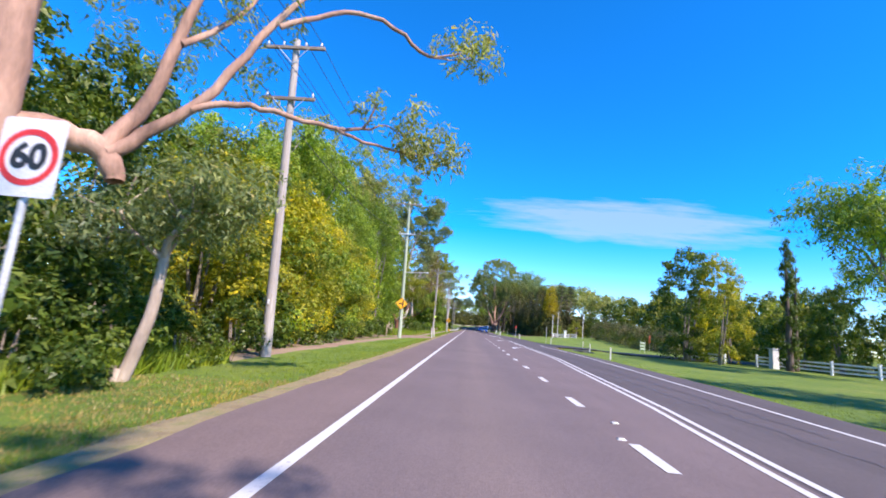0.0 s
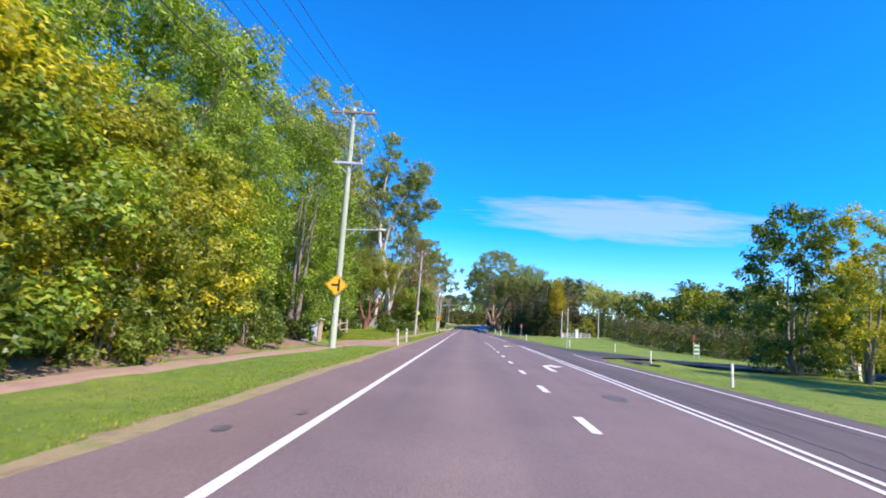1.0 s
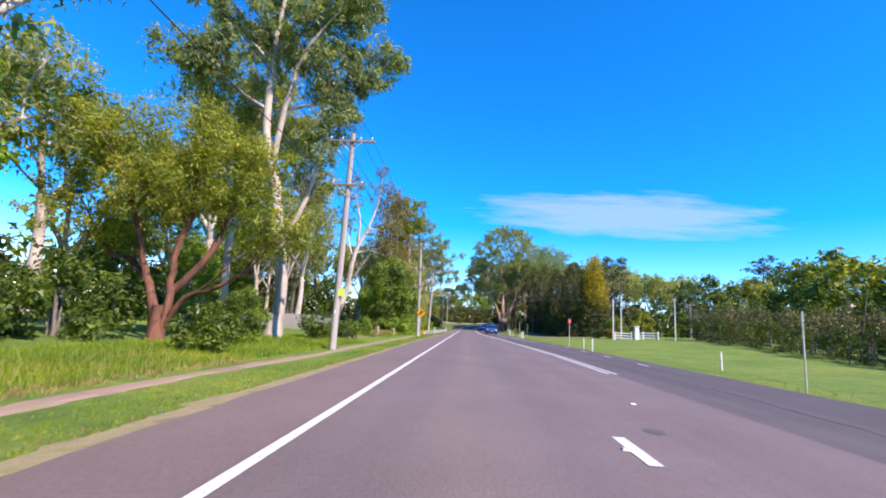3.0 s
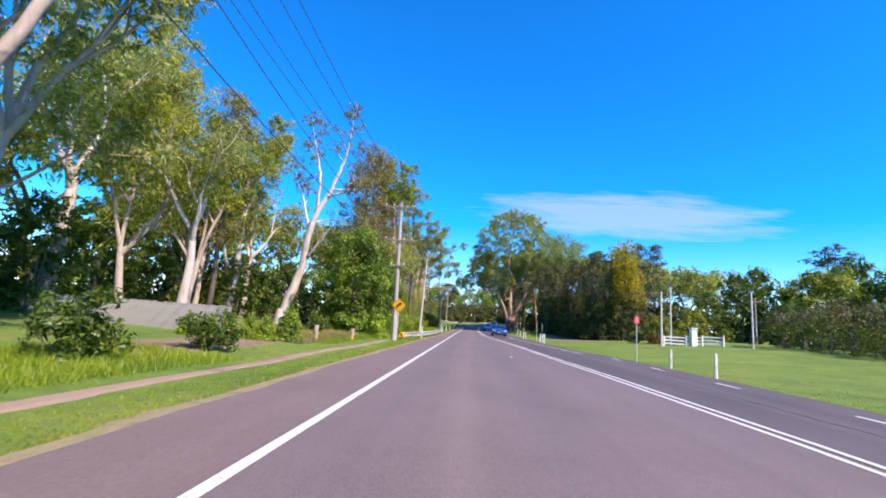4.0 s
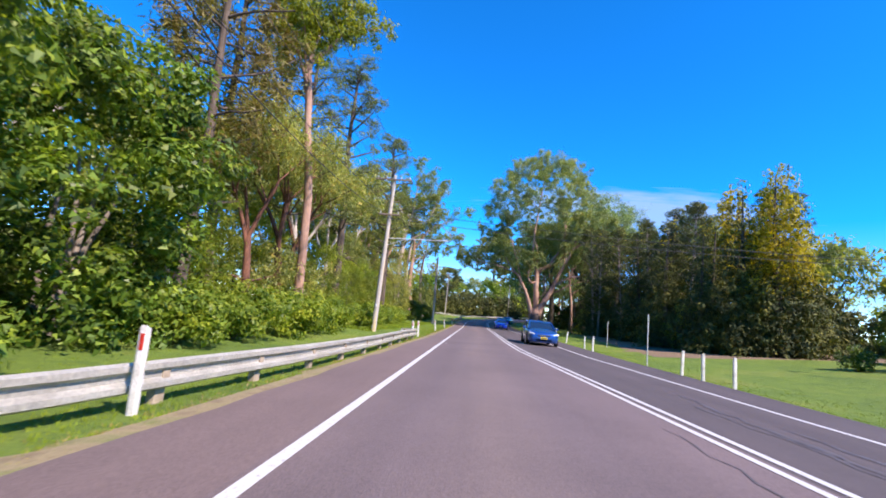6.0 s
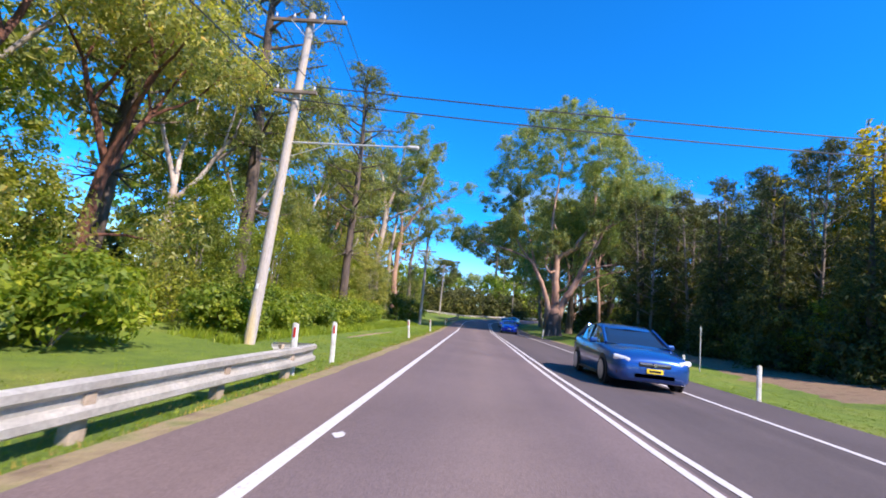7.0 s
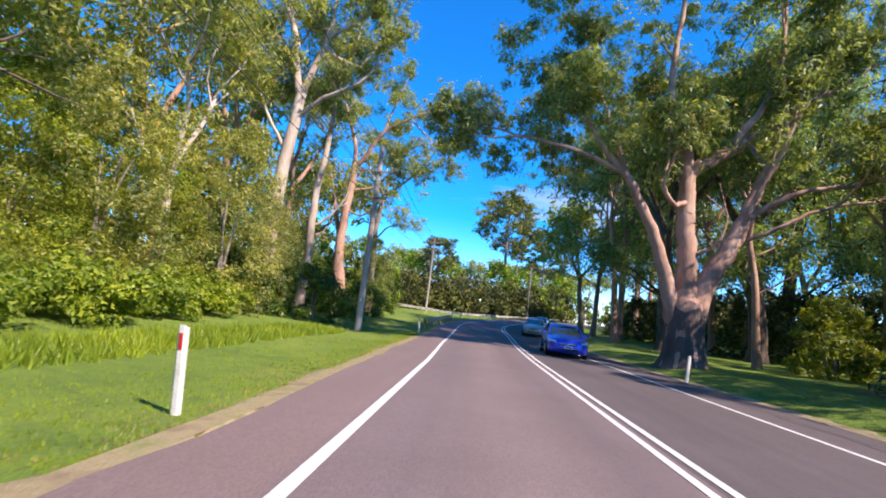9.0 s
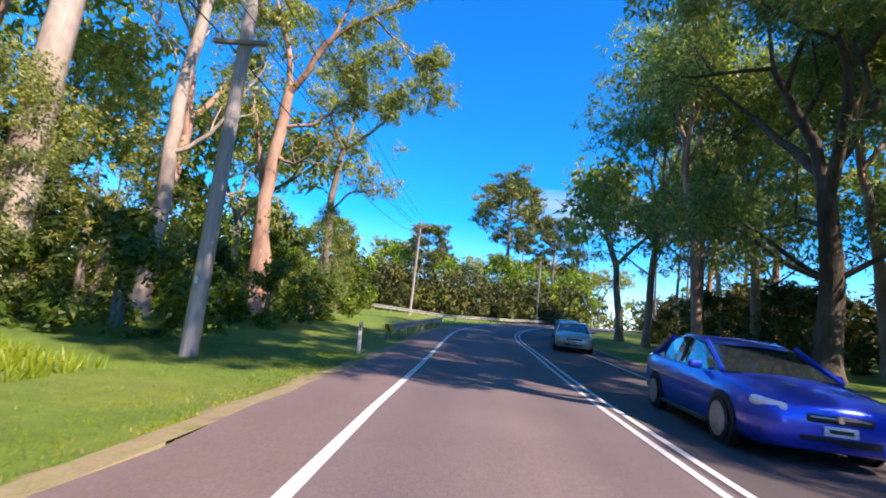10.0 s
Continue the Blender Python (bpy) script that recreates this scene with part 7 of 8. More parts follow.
def rail_fence(points, mat, label, post_h=1.15, rails=(0.95, 0.5), post=0.12, rail=0.09, round_post=False, board=False, group="timber fences"):
    P = [Vector((x, y, ground_z(x, y))) for x, y in points]
    root = empty("fence", P[0].x, P[0].y, P[0].z)
    o = P[0]
    rng = random.Random(int(o.y))
    for p in P:
        q = p - o
        d = rng.uniform(-0.05, 0.05)
        if round_post:
            bm = bm_rod((q.x, q.y, q.z - 0.3), (q.x + d, q.y, q.z + post_h * rng.uniform(0.95, 1.08)), post / 2, post / 2.3, 9)
        else:
            bm = bm_box(q.x, q.y, q.z + post_h / 2 - 0.15, post, post, post_h + 0.3, 0.012)
        pt = part("post", bm, mat, root)
        if board:
            part("cap", bm_box(q.x, q.y, q.z + post_h + 0.02, post * 1.3, post * 1.3, 0.05, 0.012), mat, pt)
    for a, b in zip(P, P[1:]):
        for h in rails:
            e = rng.uniform(-0.04, 0.04)
            if board:
                q0, q1 = a - o, b - o
                d = q1 - q0
                m = Matrix.Rotation(math.atan2(d.y, d.x), 4, "Z")
                mid = (q0 + q1) / 2
                part("rail", bm_box(mid.x, mid.y, mid.z + h, d.length, 0.035, rail * 1.5, 0.006, m), mat, root)
            else:
                part("rail", bm_rod(a - o + Vector((0, 0, h)), b - o + Vector((0, 0, h + e)), rail / 2, rail / 2.2, 8), mat, root)
    return tagged(root, label, "fence", group)


rail_fence([(-9.0, 49.9), (-9.1, 51.6), (-9.1, 53.6), (-9.9, 56.4), (-10.5, 58.6), (-11.0, 61.0)], FENCE_WOOD, "old round timber post-and-rail fence in long grass", 1.2, (0.92, 0.45), 0.14, 0.10, True)


def paling_fence():
    a, b = Vector((-18.5, 87.6, 0)), Vector((-10.55, 88.9, 0))
    d = b - a
    L = d.length
    ang = math.degrees(math.atan2(d.y, d.x))
    root = empty("paling_fence", a.x, a.y, ground_z(-12, 88), ang)
    root.scale = (1.0, 1.0, 0.8)
    n = int(L / 0.105)
    mesh = None
    rng = random.Random(5)
    for k in range(n):
        if mesh is None:
            ob = part("paling", bm_box(0, 0, 0.75, 0.098, 0.018, 1.55, 0.0), PALING, root)
            mesh = ob.data
        else:
            ob = new("paling", mesh)
            ob.parent = root
        ob.location = (0.05 + k * 0.105, rng.uniform(-0.004, 0.004), rng.uniform(-0.03, 0.03))
    for h in (0.35, 1.2):
        part("rail", bm_box(L / 2, 0.045, h, L, 0.05, 0.08), PALING, root)
    for k in range(6):
        part("post", bm_box(0.2 + k * (L - 0.4) / 5, 0.12, 0.7, 0.1, 0.1, 1.6), PALING, root)
    tagged(root, "weathered grey timber paling fence", "fence", "timber fences")


paling_fence()


def stub_post(x, y, h, label):
    z0 = ground_z(x, y)
    root = empty("timber_post", x, y, z0)
    part("post", bm_cyl(0, 0, -0.3, h, 0.13, 0.12, 12), FENCE_WOOD, root)
    part("band", bm_cyl(0, 0, 0.06, 0.20, 0.136, 0.136, 12), SIGN_YELLOW, root, "faded yellow band")
    tagged(root, label, "post")


stub_post(-7.5, 91.6, 0.85, "short round timber post with a yellow band")
stub_post(-6.9, 96.5, 0.7, "short round timber post in the grass")

plant(conifer(91, 3.4, 8.2, "small bushy conifer planted along the fence", LEAF_GREEN, None, 10, 90, (0.62, 0.42), 0.6, 0.3, -0.3, 0.25, "small_conifer"),
      [(-10.3, 86.9, 0, 0.12), (-9.75, 87.3, 60, 0.125), (-9.2, 88.0, 120, 0.135), (-8.65, 88.4, 200, 0.145), (-8.1, 89.6, 280, 0.2), (-11.2, 86.8, 320, 0.12)], "planted conifers")
plant(shrub(92, 2.2, 1.5, "rounded green roadside shrub", LEAF_DARK, 9, 240, (0.15, 0.5)),
      [(-8.0, 66.5, 0, 1.0), (-8.6, 78.5, 80, 1.1), (-8.0, 83.0, 160, 0.9), (-9.2, 97.0, 240, 0.9), (-9.0, 50.6, 20, 0.5), (-8.6, 42.0, 100, 0.8), (21.0, 128.0, 300, 0.9), (24.0, 124.0, 40, 0.8)], "roadside shrubs")
plant(shrub(93, 2.4, 1.3, "low garden shrub with dark red leaves", LEAF_RED, 9, 200, (0.16, 0.5)), [(22.5, 126.0, 0, 0.9), (24.5, 126.6, 70, 1.0), (26.5, 127.0, 150, 0.9)], "red shrubs")

# ---------------------------------------------------------------- fences and posts on the right
rail_fence([(29.6, 49.6), (31.0, 47.0), (32.6, 43.8), (34.0, 40.6), (35.4, 37.2), (36.6, 34.0), (37.6, 30.5)], WHITE, "white painted timber rail fence along a garden", 1.2, (1.0, 0.65, 0.3), 0.18, 0.10, False, True, "white fences")
rail_fence([(27.2, 51.0), (25.0, 54.6)], WHITE, "short white rail fence panel beside a drive", 1.1, (0.95, 0.55), 0.2, 0.10, False, True, "white fences")
rail_fence([(21.7, 121.0), (23.9, 120.6), (25.4, 120.2), (27.2, 119.4)], WHITE, "white rail fence beyond the lawn", 1.1, (0.95, 0.6, 0.25), 0.16, 0.10, False, True, "white fences")
rail_fence([(30.2, 78.0), (30.0, 84.0), (29.8, 90.0), (29.6, 96.0), (29.6, 102.0), (29.6, 108.0), (29.8, 114.0), (30.2, 120.0)], DARK_FENCE, "thin dark wire fence in front of the hedge", 1.4, (1.3, 0.9, 0.5), 0.07, 0.02, True, False, "wire fences")


def gate_pillar(x, y):
    z0 = ground_z(x, y)
    root = empty("gate_pillar", x, y, z0)
    part("shaft", bm_box(0, 0, 0.85, 0.6, 0.6, 2.0, 0.02), WHITE, root)
    part("cap", bm_box(0, 0, 1.9, 0.76, 0.76, 0.10, 0.02), WHITE, root)
    tagged(root, "white rendered gate pillar", "pillar")


gate_pillar(24.6, 120.5)
gate_pillar(29.6, 46.9)


def tall_post(x, y, h, r, label, lamp=False):
    z0 = ground_z(x, y)
    root = empty("lamp_post" if lamp else "tall_post", x, y, z0)
    part("pole", bm_cyl(0, 0, -0.3, h, r, r * 0.8, 10), WHITE_DIRTY, root)
    if lamp:
        part("lamp_head", bm_cyl(0, 0, h - 0.02, h + 0.28, 0.10, 0.34, 10), SIGN_BACK, root)
        part("bracket", bm_box(0, 0, h - 0.1, 0.5, 0.06, 0.06), GALV, root)
    tagged(root, label, "lamp post" if lamp else "post")


tall_post(27.8, 115.3, 5.6, 0.09, "pale lamp post at the garden entrance", True)
tall_post(21.4, 120.9, 6.0, 0.11, "pale slim pole standing on the lawn")
tall_post(23.0, 122.3, 6.6, 0.09, "pale slim lamp pole beside the fence", True)


# ---------------------------------------------------------------- cars
def paint(name, c):
    m, nt, p = material(name)
    v = coords(nt)
    n = noise_node(nt, v, 300, 2)
    nt.links.new(mix(nt, 1.0, c, ramp(nt, n, [(0.3, (0.85, 0.85, 0.85)), (0.7, (1.15, 1.15, 1.15))]), "MULTIPLY"), p.inputs["Base Color"])
    p.inputs["Metallic"].default_value, p.inputs["Roughness"].default_value = 0.45, 0.3
    p.inputs["Coat Weight"].default_value, p.inputs["Coat Roughness"].default_value = 1.0, 0.04
    return m


def glass():
    m, nt, p = material("car_glass")
    p.inputs["Base Color"].default_value = (0.012, 0.016, 0.02, 1)
    p.inputs["Roughness"].default_value = 0.04
    p.inputs["Coat Weight"].default_value = 1.0
    return m


CAR_GLASS = glass()
TYRE = plain("tyre_rubber", (0.02, 0.02, 0.02), 0.85)
RIM = plain("alloy_rim", (0.45, 0.45, 0.47), 0.35, 0.8)
CHROME = plain("chrome", (0.7, 0.7, 0.72), 0.15, 1.0)
LENS = plain("lamp_lens", (0.75, 0.77, 0.8), 0.1, 0.2)
PLATE_YELLOW = plain("plate_yellow", (0.85, 0.62, 0.02), 0.5)
TRIM_BLACK = plain("black_trim", (0.015, 0.015, 0.016), 0.5)


def sedan(x, y, turn, body_mat, label, plate=None):
    """A four-door sedan: its front points to -y before the turn."""
    root = empty("car", x, y, rise(y), turn)
    # stations along the car: y, half width, sill height, belt height, lower front or rear rounding
    st = [(-2.36, 0.60, 0.30, 0.62), (-2.31, 0.74, 0.23, 0.71), (-2.20, 0.84, 0.20, 0.77), (-2.0, 0.895, 0.19, 0.83), (-1.6, 0.92, 0.19, 0.91), (-1.05, 0.925, 0.19, 0.985), (-0.3, 0.925, 0.19, 1.0), (0.5, 0.925, 0.19, 1.02), (1.2, 0.92, 0.19, 1.05), (1.75, 0.905, 0.22, 1.08), (2.15, 0.87, 0.28, 1.07), (2.33, 0.76, 0.36, 0.99)]
    bm = bmesh.new()
    rings = []
    for sy_, hw, zs, zb in st:
        prof = [(-hw * 0.90, zs), (-hw * 0.985, zs + 0.10), (-hw, zs + (zb - zs) * 0.55), (-hw * 0.97, zb - 0.07), (-hw * 0.86, zb - 0.005), (-hw * 0.45, zb + 0.035), (0, zb + 0.045)]
        prof = prof + [(-a, b) for a, b in prof[-2::-1]]
        rings.append([bm.verts.new((a, sy_, b)) for a, b in prof])
    for r0, r1 in zip(rings, rings[1:]):
        for k in range(len(r0) - 1):
            bm.faces.new((r0[k], r0[k + 1], r1[k + 1], r1[k]))
        bm.faces.new((r0[-1], r0[0], r1[0], r1[-1]))
    bm.faces.new(rings[0][::-1])
    bm.faces.new(rings[-1])
    bmesh.ops.recalc_face_normals(bm, faces=bm.faces[:])
    for f in bm.faces:
        f.smooth = True
    part("body", bm, body_mat, root)
    # cabin: glass below, painted roof above
    cab = [(-1.22, 0.80, 0.98, 0.99), (-0.80, 0.76, 0.99, 1.20), (-0.40, 0.72, 1.0, 1.385), (0.05, 0.70, 1.01, 1.475), (0.6, 0.69, 1.03, 1.49), (1.15, 0.68, 1.05, 1.43), (1.55, 0.70, 1.06, 1.26), (1.95, 0.74, 1.07, 1.09)]
    bm = bmesh.new()
    rings = []
    for sy_, hw, z0, z1 in cab:
        prof = [(-0.84 if z1 > 1.1 else -hw, z0 - 0.03), (-hw, z1 - 0.05 if z1 > 1.1 else z1 - 0.01), (-hw * 0.8, z1), (hw * 0.8, z1), (hw, z1 - 0.05 if z1 > 1.1 else z1 - 0.01), (0.84 if z1 > 1.1 else hw, z0 - 0.03)]
        rings.append([bm.verts.new((a, sy_, b)) for a, b in prof])
    for r0, r1 in zip(rings, rings[1:]):
        for k in range(5):
            bm.faces.new((r0[k], r0[k + 1], r1[k + 1], r1[k]))
    bmesh.ops.recalc_face_normals(bm, faces=bm.faces[:])
    part("window_glass", bm, CAR_GLASS, root)
    bm = bmesh.new()
    rr = []
    for sy_, hw, z0 in ((-0.46, 0.60, 1.365), (-0.30, 0.67, 1.425), (0.05, 0.71, 1.49), (0.6, 0.70, 1.505), (1.02, 0.69, 1.47), (1.3, 0.62, 1.385)):
        rr.append([bm.verts.new(p) for p in ((-hw, sy_, z0 - 0.05), (-hw * 0.85, sy_, z0), (0, sy_, z0 + 0.02), (hw * 0.85, sy_, z0), (hw, sy_, z0 - 0.05))])
    for r0, r1 in zip(rr, rr[1:]):
        for k in range(4):
            f = bm.faces.new((r0[k], r0[k + 1], r1[k + 1], r1[k]))
            f.smooth = True
    bmesh.ops.recalc_face_normals(bm, faces=bm.faces[:])
    part("roof", bm, body_mat, root)
    for s in (-1, 1):
        part("pillar", bm_rod((s * 0.80, -1.20, 0.99), (s * 0.67, -0.36, 1.42), 0.038, None, 6), body_mat, root)
        part("pillar", bm_rod((s * 0.83, 0.28, 1.0), (s * 0.70, 0.24, 1.46), 0.03, None, 6), TRIM_BLACK, root)
        part("pillar", bm_rod((s * 0.80, 1.85, 1.06), (s * 0.65, 1.14, 1.43), 0.06, None, 6), body_mat, root)
        part("headlight", bm_box(s * 0.68, -2.16, 0.69, 0.40, 0.24, 0.13, 0.05, Matrix.Rotation(s * 0.5, 4, "Z") @ Matrix.Rotation(s * -0.16, 4, "Y")), LENS, root)
        part("daytime_lamp", bm_box(s * 0.70, -2.25, 0.41, 0.20, 0.06, 0.035, 0.012, Matrix.Rotation(s * 0.4, 4, "Z")), LENS, root)
        part("fog_recess", bm_box(s * 0.69, -2.235, 0.39, 0.28, 0.08, 0.15, 0.03, Matrix.Rotation(s * 0.4, 4, "Z")), TRIM_BLACK, root)
        part("sill_trim", bm_box(s * 0.905, 0.0, 0.22, 0.05, 2.0, 0.07, 0.015), TRIM_BLACK, root)
        part("tail_light", bm_box(s * 0.68, 2.27, 0.84, 0.28, 0.10, 0.14, 0.03), REFLECT_RED, root)
        mir = part("mirror", bm_box(s * 1.0, -0.72, 1.02, 0.2, 0.12, 0.13, 0.04), body_mat, root)
        part("door_handle", bm_box(s * 0.915, 0.12, 0.80, 0.02, 0.16, 0.025), CHROME, root)
        part("door_handle", bm_box(s * 0.915, 0.98, 0.82, 0.02, 0.16, 0.025), CHROME, root)
        for wy in (-1.42, 1.38):
            bm = bmesh.new()
            bmesh.ops.create_cone(bm, cap_ends=True, segments=24, radius1=0.33, radius2=0.33, depth=0.21, matrix=Matrix.Translation((s * 0.85, wy, 0.33)) @ Matrix.Rotation(radians(90), 4, "Y"))
            bmesh.ops.bevel(bm, geom=[e for e in bm.edges if len(e.link_faces) == 2 and any(len(f.verts) > 4 for f in e.link_faces)], offset=0.03, segments=2, affect="EDGES")
            wheel = part("wheel", bm, TYRE, root)
            arch = bmesh.new()
            bmesh.ops.create_cone(arch, cap_ends=True, segments=28, radius1=0.385, radius2=0.385, depth=0.03, matrix=Matrix.Translation((s * 0.915, wy, 0.34)) @ Matrix.Rotation(radians(90), 4, "Y"))
            part("wheel_arch", arch, TRIM_BLACK, root)
            bm = bmesh.new()
            bmesh.ops.create_cone(bm, cap_ends=True, segments=20, radius1=0.235, radius2=0.235, depth=0.02, matrix=Matrix.Translation((s * 0.955, wy, 0.33)) @ Matrix.Rotation(radians(90), 4, "Y"))
            part("rim", bm, RIM, wheel)
    part("grille", bm_box(0, -2.345, 0.60, 0.74, 0.05, 0.11, 0.025), TRIM_BLACK, root)
    part("grille_bar", bm_box(0, -2.37, 0.615, 0.66, 0.02, 0.025, 0.006), CHROME, root)
    part("badge", bm_cyl(0, -2.375, 0.575, 0.655, 0.045, 0.045, 12), CHROME, root)
    part("air_intake", bm_box(0, -2.33, 0.35, 0.95, 0.06, 0.15, 0.03), TRIM_BLACK, root)
    part("bumper", bm_box(0, -2.27, 0.27, 1.3, 0.12, 0.08, 0.03), body_mat, root)
    pl = part("number_plate", bm_box(0, -2.375, 0.47, 0.37, 0.012, 0.11, 0.004), plate or SIGN_WHITE, root)
    part("plate_bar", bm_box(0, -2.383, 0.47, 0.26, 0.004, 0.045), SIGN_BLACK, pl)
    part("underside", bm_box(0, 0, 0.24, 1.5, 4.2, 0.08), TRIM_BLACK, root)
    tagged(root, label, "car", "oncoming cars")


BLUE = paint("blue_paint", (0.008, 0.07, 0.28))
BLUE_BRIGHT = paint("bright_blue_paint", (0.015, 0.06, 0.62))
SILVER = paint("silver_paint", (0.42, 0.42, 0.43))
sedan(4.15, 131.0, 0, BLUE, "metallic blue sedan with a yellow number plate on the road", PLATE_YELLOW)
sedan(4.2, 172.6, -4, BLUE_BRIGHT, "bright blue sedan on the road in tree shade")
sedan(5.0, 189.5, -9, SILVER, "silver sedan coming round the bend")
sedan(7.0, 200.5, -14, BLUE, "dark blue sedan behind a silver one at the bend")


# ---------------------------------------------------------------- grass
def grass_patch(name, n, seed, place, height, mat, label, width=0.012):
    """Separate blades in tufts, joined as one mesh."""
    g = np.random.default_rng(seed)
    pts = []
    tries = n // 5
    for k in range(tries):
        x, y = place(g)
        z = ground_z(x, y)
        pts.append((x, y, z))
    c = np.repeat(np.array(pts), 5, axis=0)
    m = len(c)
    c[:, :2] += g.normal(0, 0.045, (m, 2))
    h = height * g.uniform(0.45, 1.25, m)
    ang = g.uniform(0, math.tau, m)
    bend = g.normal(0, 0.35, (m, 2))
    w = width * g.uniform(0.7, 1.5, m)
    v = np.empty((m, 3, 3))
    v[:, 0] = c + np.stack([np.cos(ang) * w, np.sin(ang) * w, np.full(m, -0.02)], 1)
    v[:, 1] = c - np.stack([np.cos(ang) * w, np.sin(ang) * w, np.full(m, 0.02)], 1)
    v[:, 2] = c + np.stack([bend[:, 0] * h, bend[:, 1] * h, h], 1)
    me = bpy.data.meshes.new(name)
    me.vertices.add(m * 3)
    me.vertices.foreach_set("co", v.ravel())
    me.loops.add(m * 3)
    me.loops.foreach_set("vertex_index", np.arange(m * 3))
    me.polygons.add(m)
    me.polygons.foreach_set("loop_start", np.arange(0, m * 3, 3))
    me.polygons.foreach_set("loop_total", np.full(m, 3))
    me.update(calc_edges=True)
    me.materials.append(mat)
    return tagged(new(name, me), label, "grass", "", "stuff")


def off_path(x, y):
    if 138 < y < 149:
        return abs(x + 5.65) < 0.2
    return (50 < y < 101 and -5.95 < x < -4.95) or (y <= 50 and x < -5.9)


def left_verge(g):
    while True:
        y = g.uniform(2, 178)
        x = lerp(y, ASPHALT_L) - 0.35 - abs(g.normal(0, 2.0))
        if x > -9 and not off_path(x, y) and not (41.5 < y < 50 and x > -6.8):
            return x, y


def right_verge(g):
    y = g.uniform(4, 172)
    return lerp(y, ASPHALT_R) + 0.3 + abs(g.normal(0, 2.6)), y


grass_patch("grass", 110000, 1, left_verge, 0.045, GRASS_BLADE, "short green roadside grass", 0.009)
grass_patch("grass", 60000, 2, right_verge, 0.045, GRASS_BLADE, "short green lawn grass", 0.009)
grass_patch("long_grass", 42000, 3, lambda g: (g.uniform(-10.5, -6.3), g.uniform(50, 82)), 0.2, GRASS_BLADE, "rough green grass below the fence", 0.012)
grass_patch("dry_grass", 20000, 4, lambda g: (-7.3 - abs(g.normal(0, 2.6)), g.uniform(89.0, 100)), 0.36, GRASS_DRY, "tall dry straw-coloured grass on the bank", 0.012)
grass_patch("long_grass", 22000, 13, lambda g: (g.uniform(-13.0, -6.6), g.uniform(91, 106)), 0.26, GRASS_BLADE, "rough pale green grass on the bank", 0.012)
def left_edge(g):
    y = g.uniform(0, 176)
    return lerp(y, ASPHALT_L) - 0.02 - abs(g.normal(0, 0.36)), y


def right_edge(g):
    y = g.uniform(4, 172)
    return lerp(y, ASPHALT_R) + 0.02 + abs(g.normal(0, 0.3)), y


grass_patch("grass", 22000, 8, left_edge, 0.05, GRASS_BLADE, "ragged green grass overhanging the asphalt edge", 0.009)
grass_patch("dry_grass", 12000, 9, right_edge, 0.05, GRASS_DRY, "dry yellow grass at the far edge of the asphalt", 0.01)
grass_patch("dry_grass", 40000, 5, left_edge, 0.05, GRASS_DRY, "dry yellow grass at the asphalt's edge", 0.01)
grass_patch("dry_grass", 16000, 14, lambda g: (g.uniform(-9.2, -6.0), g.uniform(50.5, 66)), 0.12, GRASS_DRY, "short dry grass between the driveway and the fence", 0.009)
grass_patch("dry_grass", 8000, 15, lambda g: (g.uniform(-6.2, -2.9), g.uniform(1, 9)), 0.06, GRASS_DRY, "short straw-coloured grass on the near verge", 0.009)
grass_patch("undergrowth", 26000, 6, lambda g: (g.uniform(-9.2, -6.2), g.uniform(1, 12)), 0.45, GRASS_BLADE, "rank green undergrowth beside the sign", 0.018)
grass_patch("undergrowth", 22000, 7, lambda g: (g.uniform(-8.6, -6.6), g.uniform(130, 172)), 0.26, GRASS_BLADE, "long grass along the scrub", 0.016)


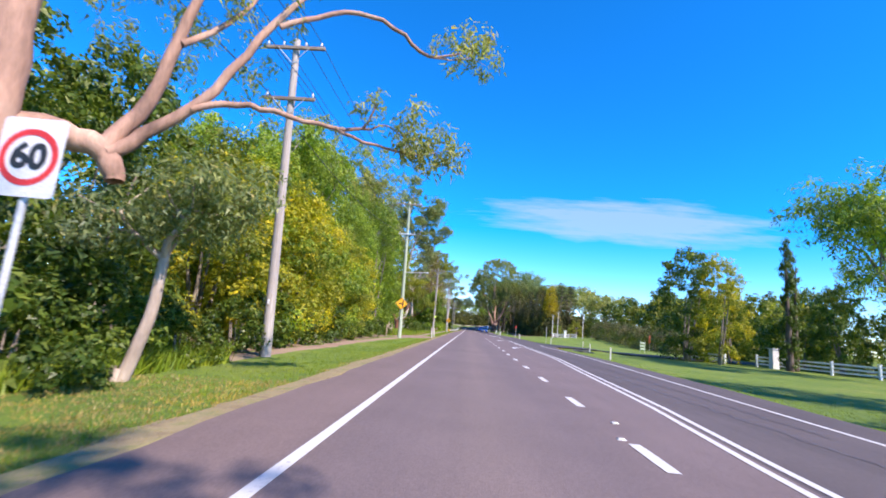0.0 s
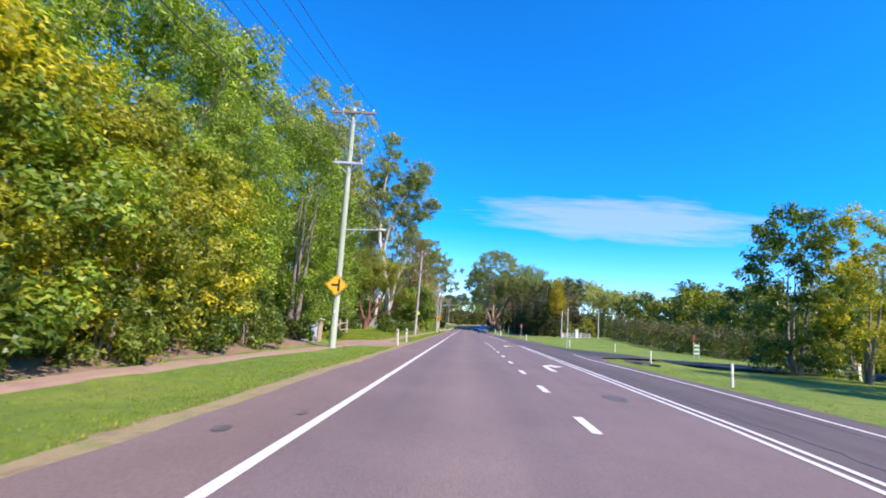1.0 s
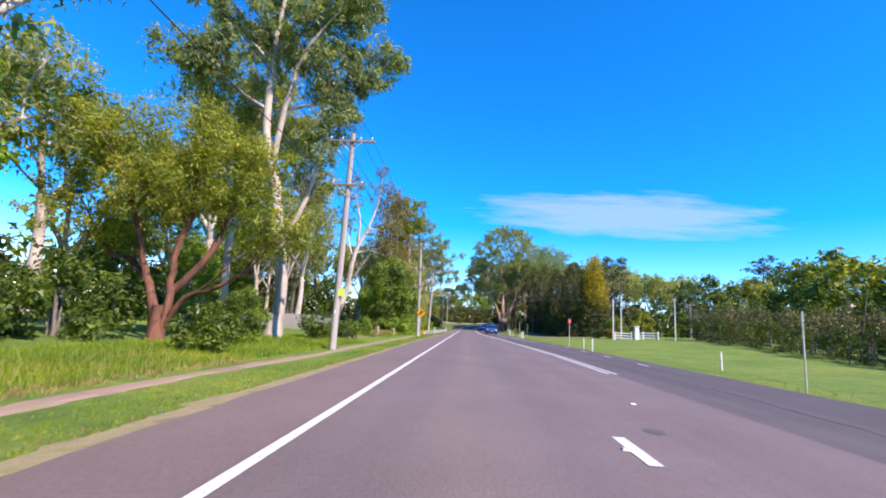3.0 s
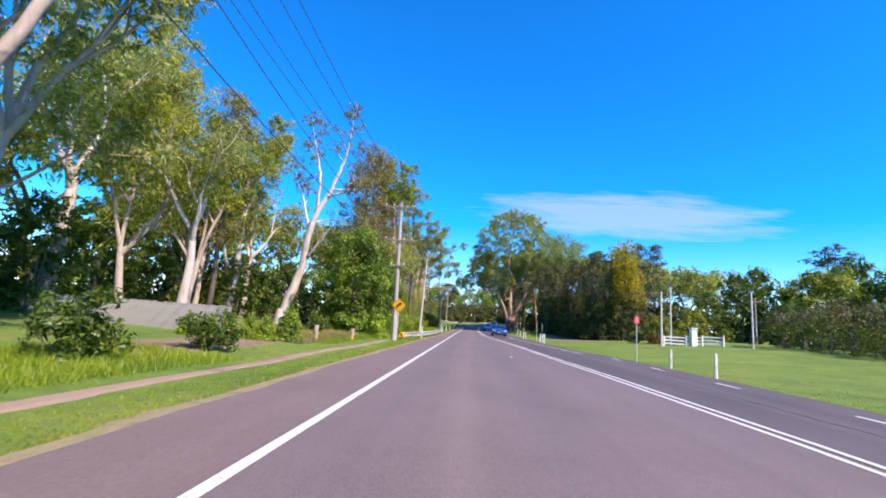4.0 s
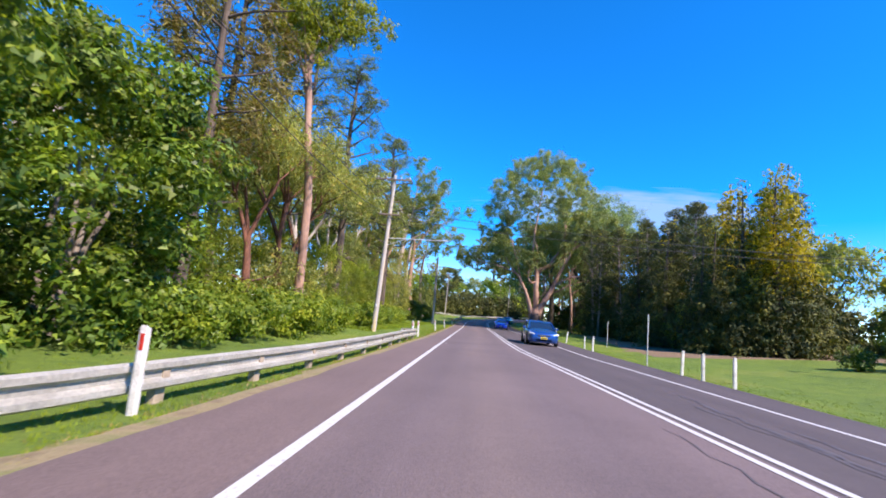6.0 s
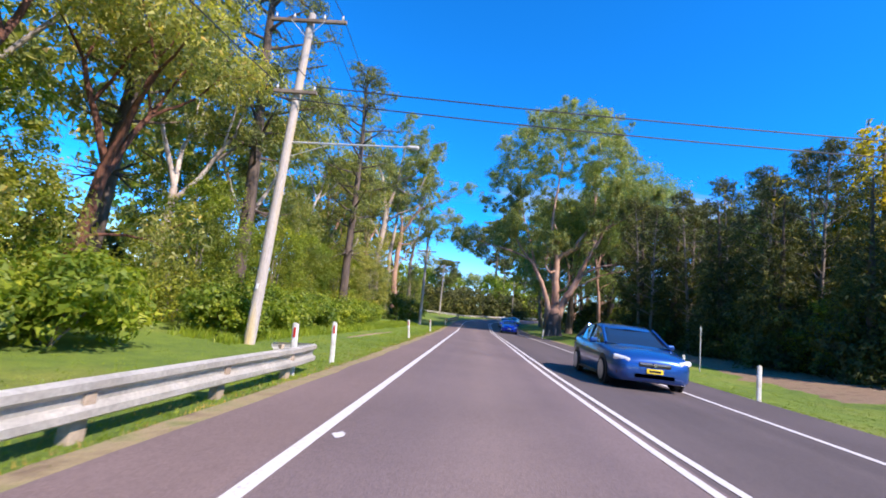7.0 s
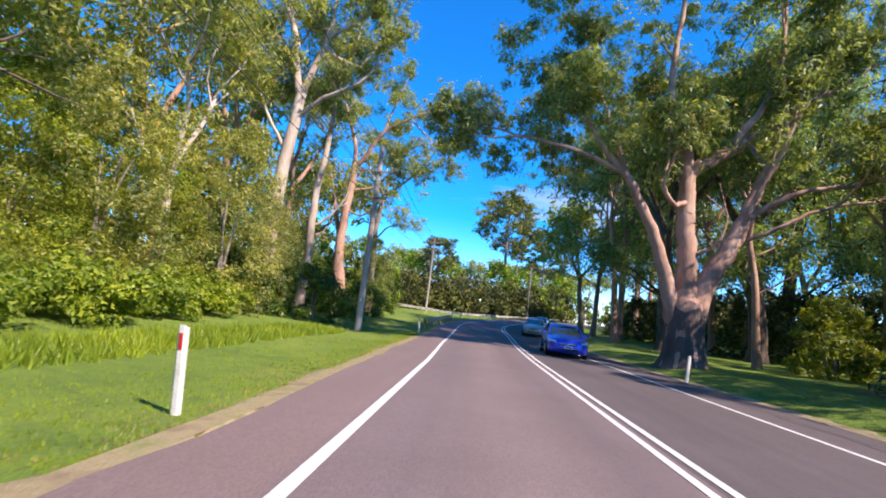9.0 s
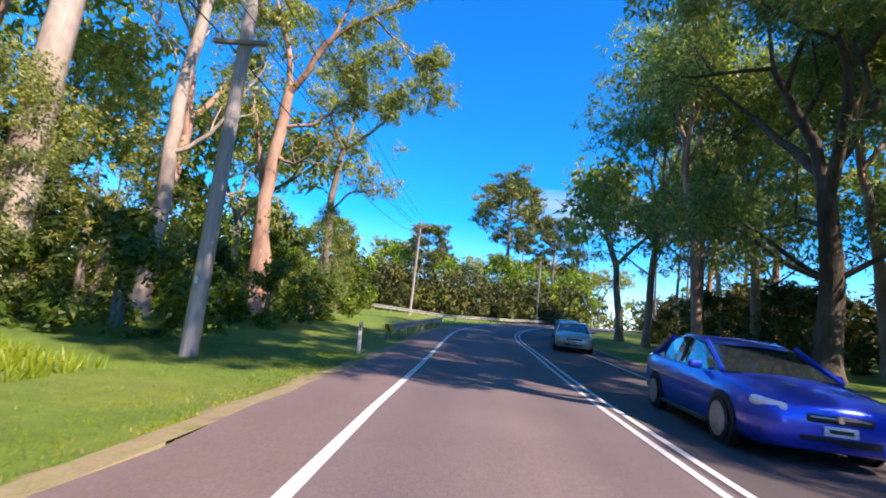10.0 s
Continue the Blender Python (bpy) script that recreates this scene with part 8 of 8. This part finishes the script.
# ---------------------------------------------------------------- thin cloud far off
def cloud():
    m, nt, p = material("thin_cloud")
    v = coords(nt, (1, 1, 1))
    n = noise_node(nt, coords(nt, (0.0014, 1, 0.012)), 1.0, 6, 0.6)
    em = nt.nodes.new("ShaderNodeEmission")
    em.inputs["Color"].default_value, em.inputs["Strength"].default_value = (0.72, 0.90, 1.0, 1), 0.36
    tr = nt.nodes.new("ShaderNodeBsdfTransparent")
    ms = nt.nodes.new("ShaderNodeMixShader")
    tc = nt.nodes.new("ShaderNodeTexCoord")
    sep = nt.nodes.new("ShaderNodeSeparateXYZ")
    nt.links.new(tc.outputs["Generated"], sep.inputs[0])

    def math_node(op, a, b=None):
        q = nt.nodes.new("ShaderNodeMath")
        q.operation = op
        for sock, val in zip(q.inputs, (a, b)):
            if val is None:
                continue
            if isinstance(val, (int, float)):
                sock.default_value = val
            else:
                nt.links.new(val, sock)
        return q.outputs[0]
    fx = math_node("SUBTRACT", sep.outputs[0], 0.5)
    fz = math_node("SUBTRACT", sep.outputs[2], 0.5)
    d = math_node("SQRT", math_node("ADD", math_node("MULTIPLY", math_node("MULTIPLY", fx, fx), 4.0), math_node("MULTIPLY", math_node("MULTIPLY", fz, fz), 4.0)))
    body = math_node("SUBTRACT", 0.78, d)
    mask = math_node("MULTIPLY", body, 1.3)
    k = math_node("ADD", math_node("MULTIPLY", math_node("SUBTRACT", n, 0.5), 1.6), mask)
    cl = nt.nodes.new("ShaderNodeClamp")
    nt.links.new(math_node("MULTIPLY", k, 1.0), cl.inputs[0])
    cl.inputs[2].default_value = 0.55
    nt.links.new(cl.outputs[0], ms.inputs[0])
    nt.links.new(tr.outputs[0], ms.inputs[1])
    nt.links.new(em.outputs[0], ms.inputs[2])
    nt.links.new(ms.outputs[0], nt.nodes["Material Output"].inputs["Surface"])
    Y = 4200.0
    for name, x0, x1, z0, z1 in (("cloud", -450, 3250, 750, 1230),):
        n_, verts, faces = 12, [], []
        for i in range(n_ + 1):
            f = i / n_
            for q in range(3):
                verts.append((x0 + (x1 - x0) * f, Y, z0 + (z1 - z0) * q / 2 + f * 190))
        for i in range(n_):
            for q in range(2):
                faces.append((i * 3 + q, (i + 1) * 3 + q, (i + 1) * 3 + q + 1, i * 3 + q + 1))
        ob = from_arrays(name, verts, faces, m)
        ob.visible_shadow = False
        tagged(ob, "thin white streak of cloud low in the blue sky", "cloud", "", "structure")


cloud()


def fallen_log():
    w = Wood(301)
    w.limb(Vector((0, 0, 0.25)), Vector((-1, 0.25, 0.02)), 5.5, 0.22, 0.12, 0.05, 0.0, 7, 9)
    w.limb(Vector((-2.5, 0.6, 0.3)), Vector((-0.6, -0.6, 0.4)), 1.6, 0.08, 0.03, 0.08, 0.0, 4, 6)
    ob = from_arrays("fallen_log", w.v, w.f, BARK_RED, None, True)
    ob.location = (-14.5, 109.5, ground_z(-14.5, 109.5) + 0.1)
    tagged(ob, "fallen red-brown log in dry grass", "log")


fallen_log()


# ---------------------------------------------------------------- small things on the asphalt
def pavement_marker(x, y):
    root = empty("pavement_marker", x, y, rise(y) + 0.004)
    bm = bmesh.new()
    lo = [bm.verts.new((a, b, 0)) for a, b in ((-0.055, -0.05), (0.055, -0.05), (0.055, 0.05), (-0.055, 0.05))]
    hi = [bm.verts.new((a, b, 0.018)) for a, b in ((-0.04, -0.025), (0.04, -0.025), (0.04, 0.025), (-0.04, 0.025))]
    bm.faces.new(lo[::-1])
    bm.faces.new(hi)
    for k in range(4):
        bm.faces.new((lo[k], lo[(k + 1) % 4], hi[(k + 1) % 4], hi[k]))
    body = part("body", bm, WHITE_DIRTY, root)
    part("reflector", bm_box(0, -0.042, 0.010, 0.07, 0.006, 0.010), LENS, body)
    tagged(root, "small white raised marker stuck to the asphalt", "road marker", "raised pavement markers")


for x, y in ((2.33, 7.44), (2.06, 6.3), (2.05, 57.6), (2.05, 88.0), (3.3, 61.0)):
    pavement_marker(x, y)


def paint_spill(x, y, r, seed):
    rng = random.Random(seed)
    bm = bmesh.new()
    bm.faces.new([bm.verts.new((x + r * rng.uniform(0.6, 1.3) * math.cos(k * math.tau / 11), y + 1.8 * r * rng.uniform(0.6, 1.3) * math.sin(k * math.tau / 11), 0.0075)) for k in range(11)])
    tagged(part("paint_spill", bm, LINE), "small spill of white line paint on the asphalt", "road marking", "", "structure")


paint_spill(-1.24, 122.1, 0.06, 3)
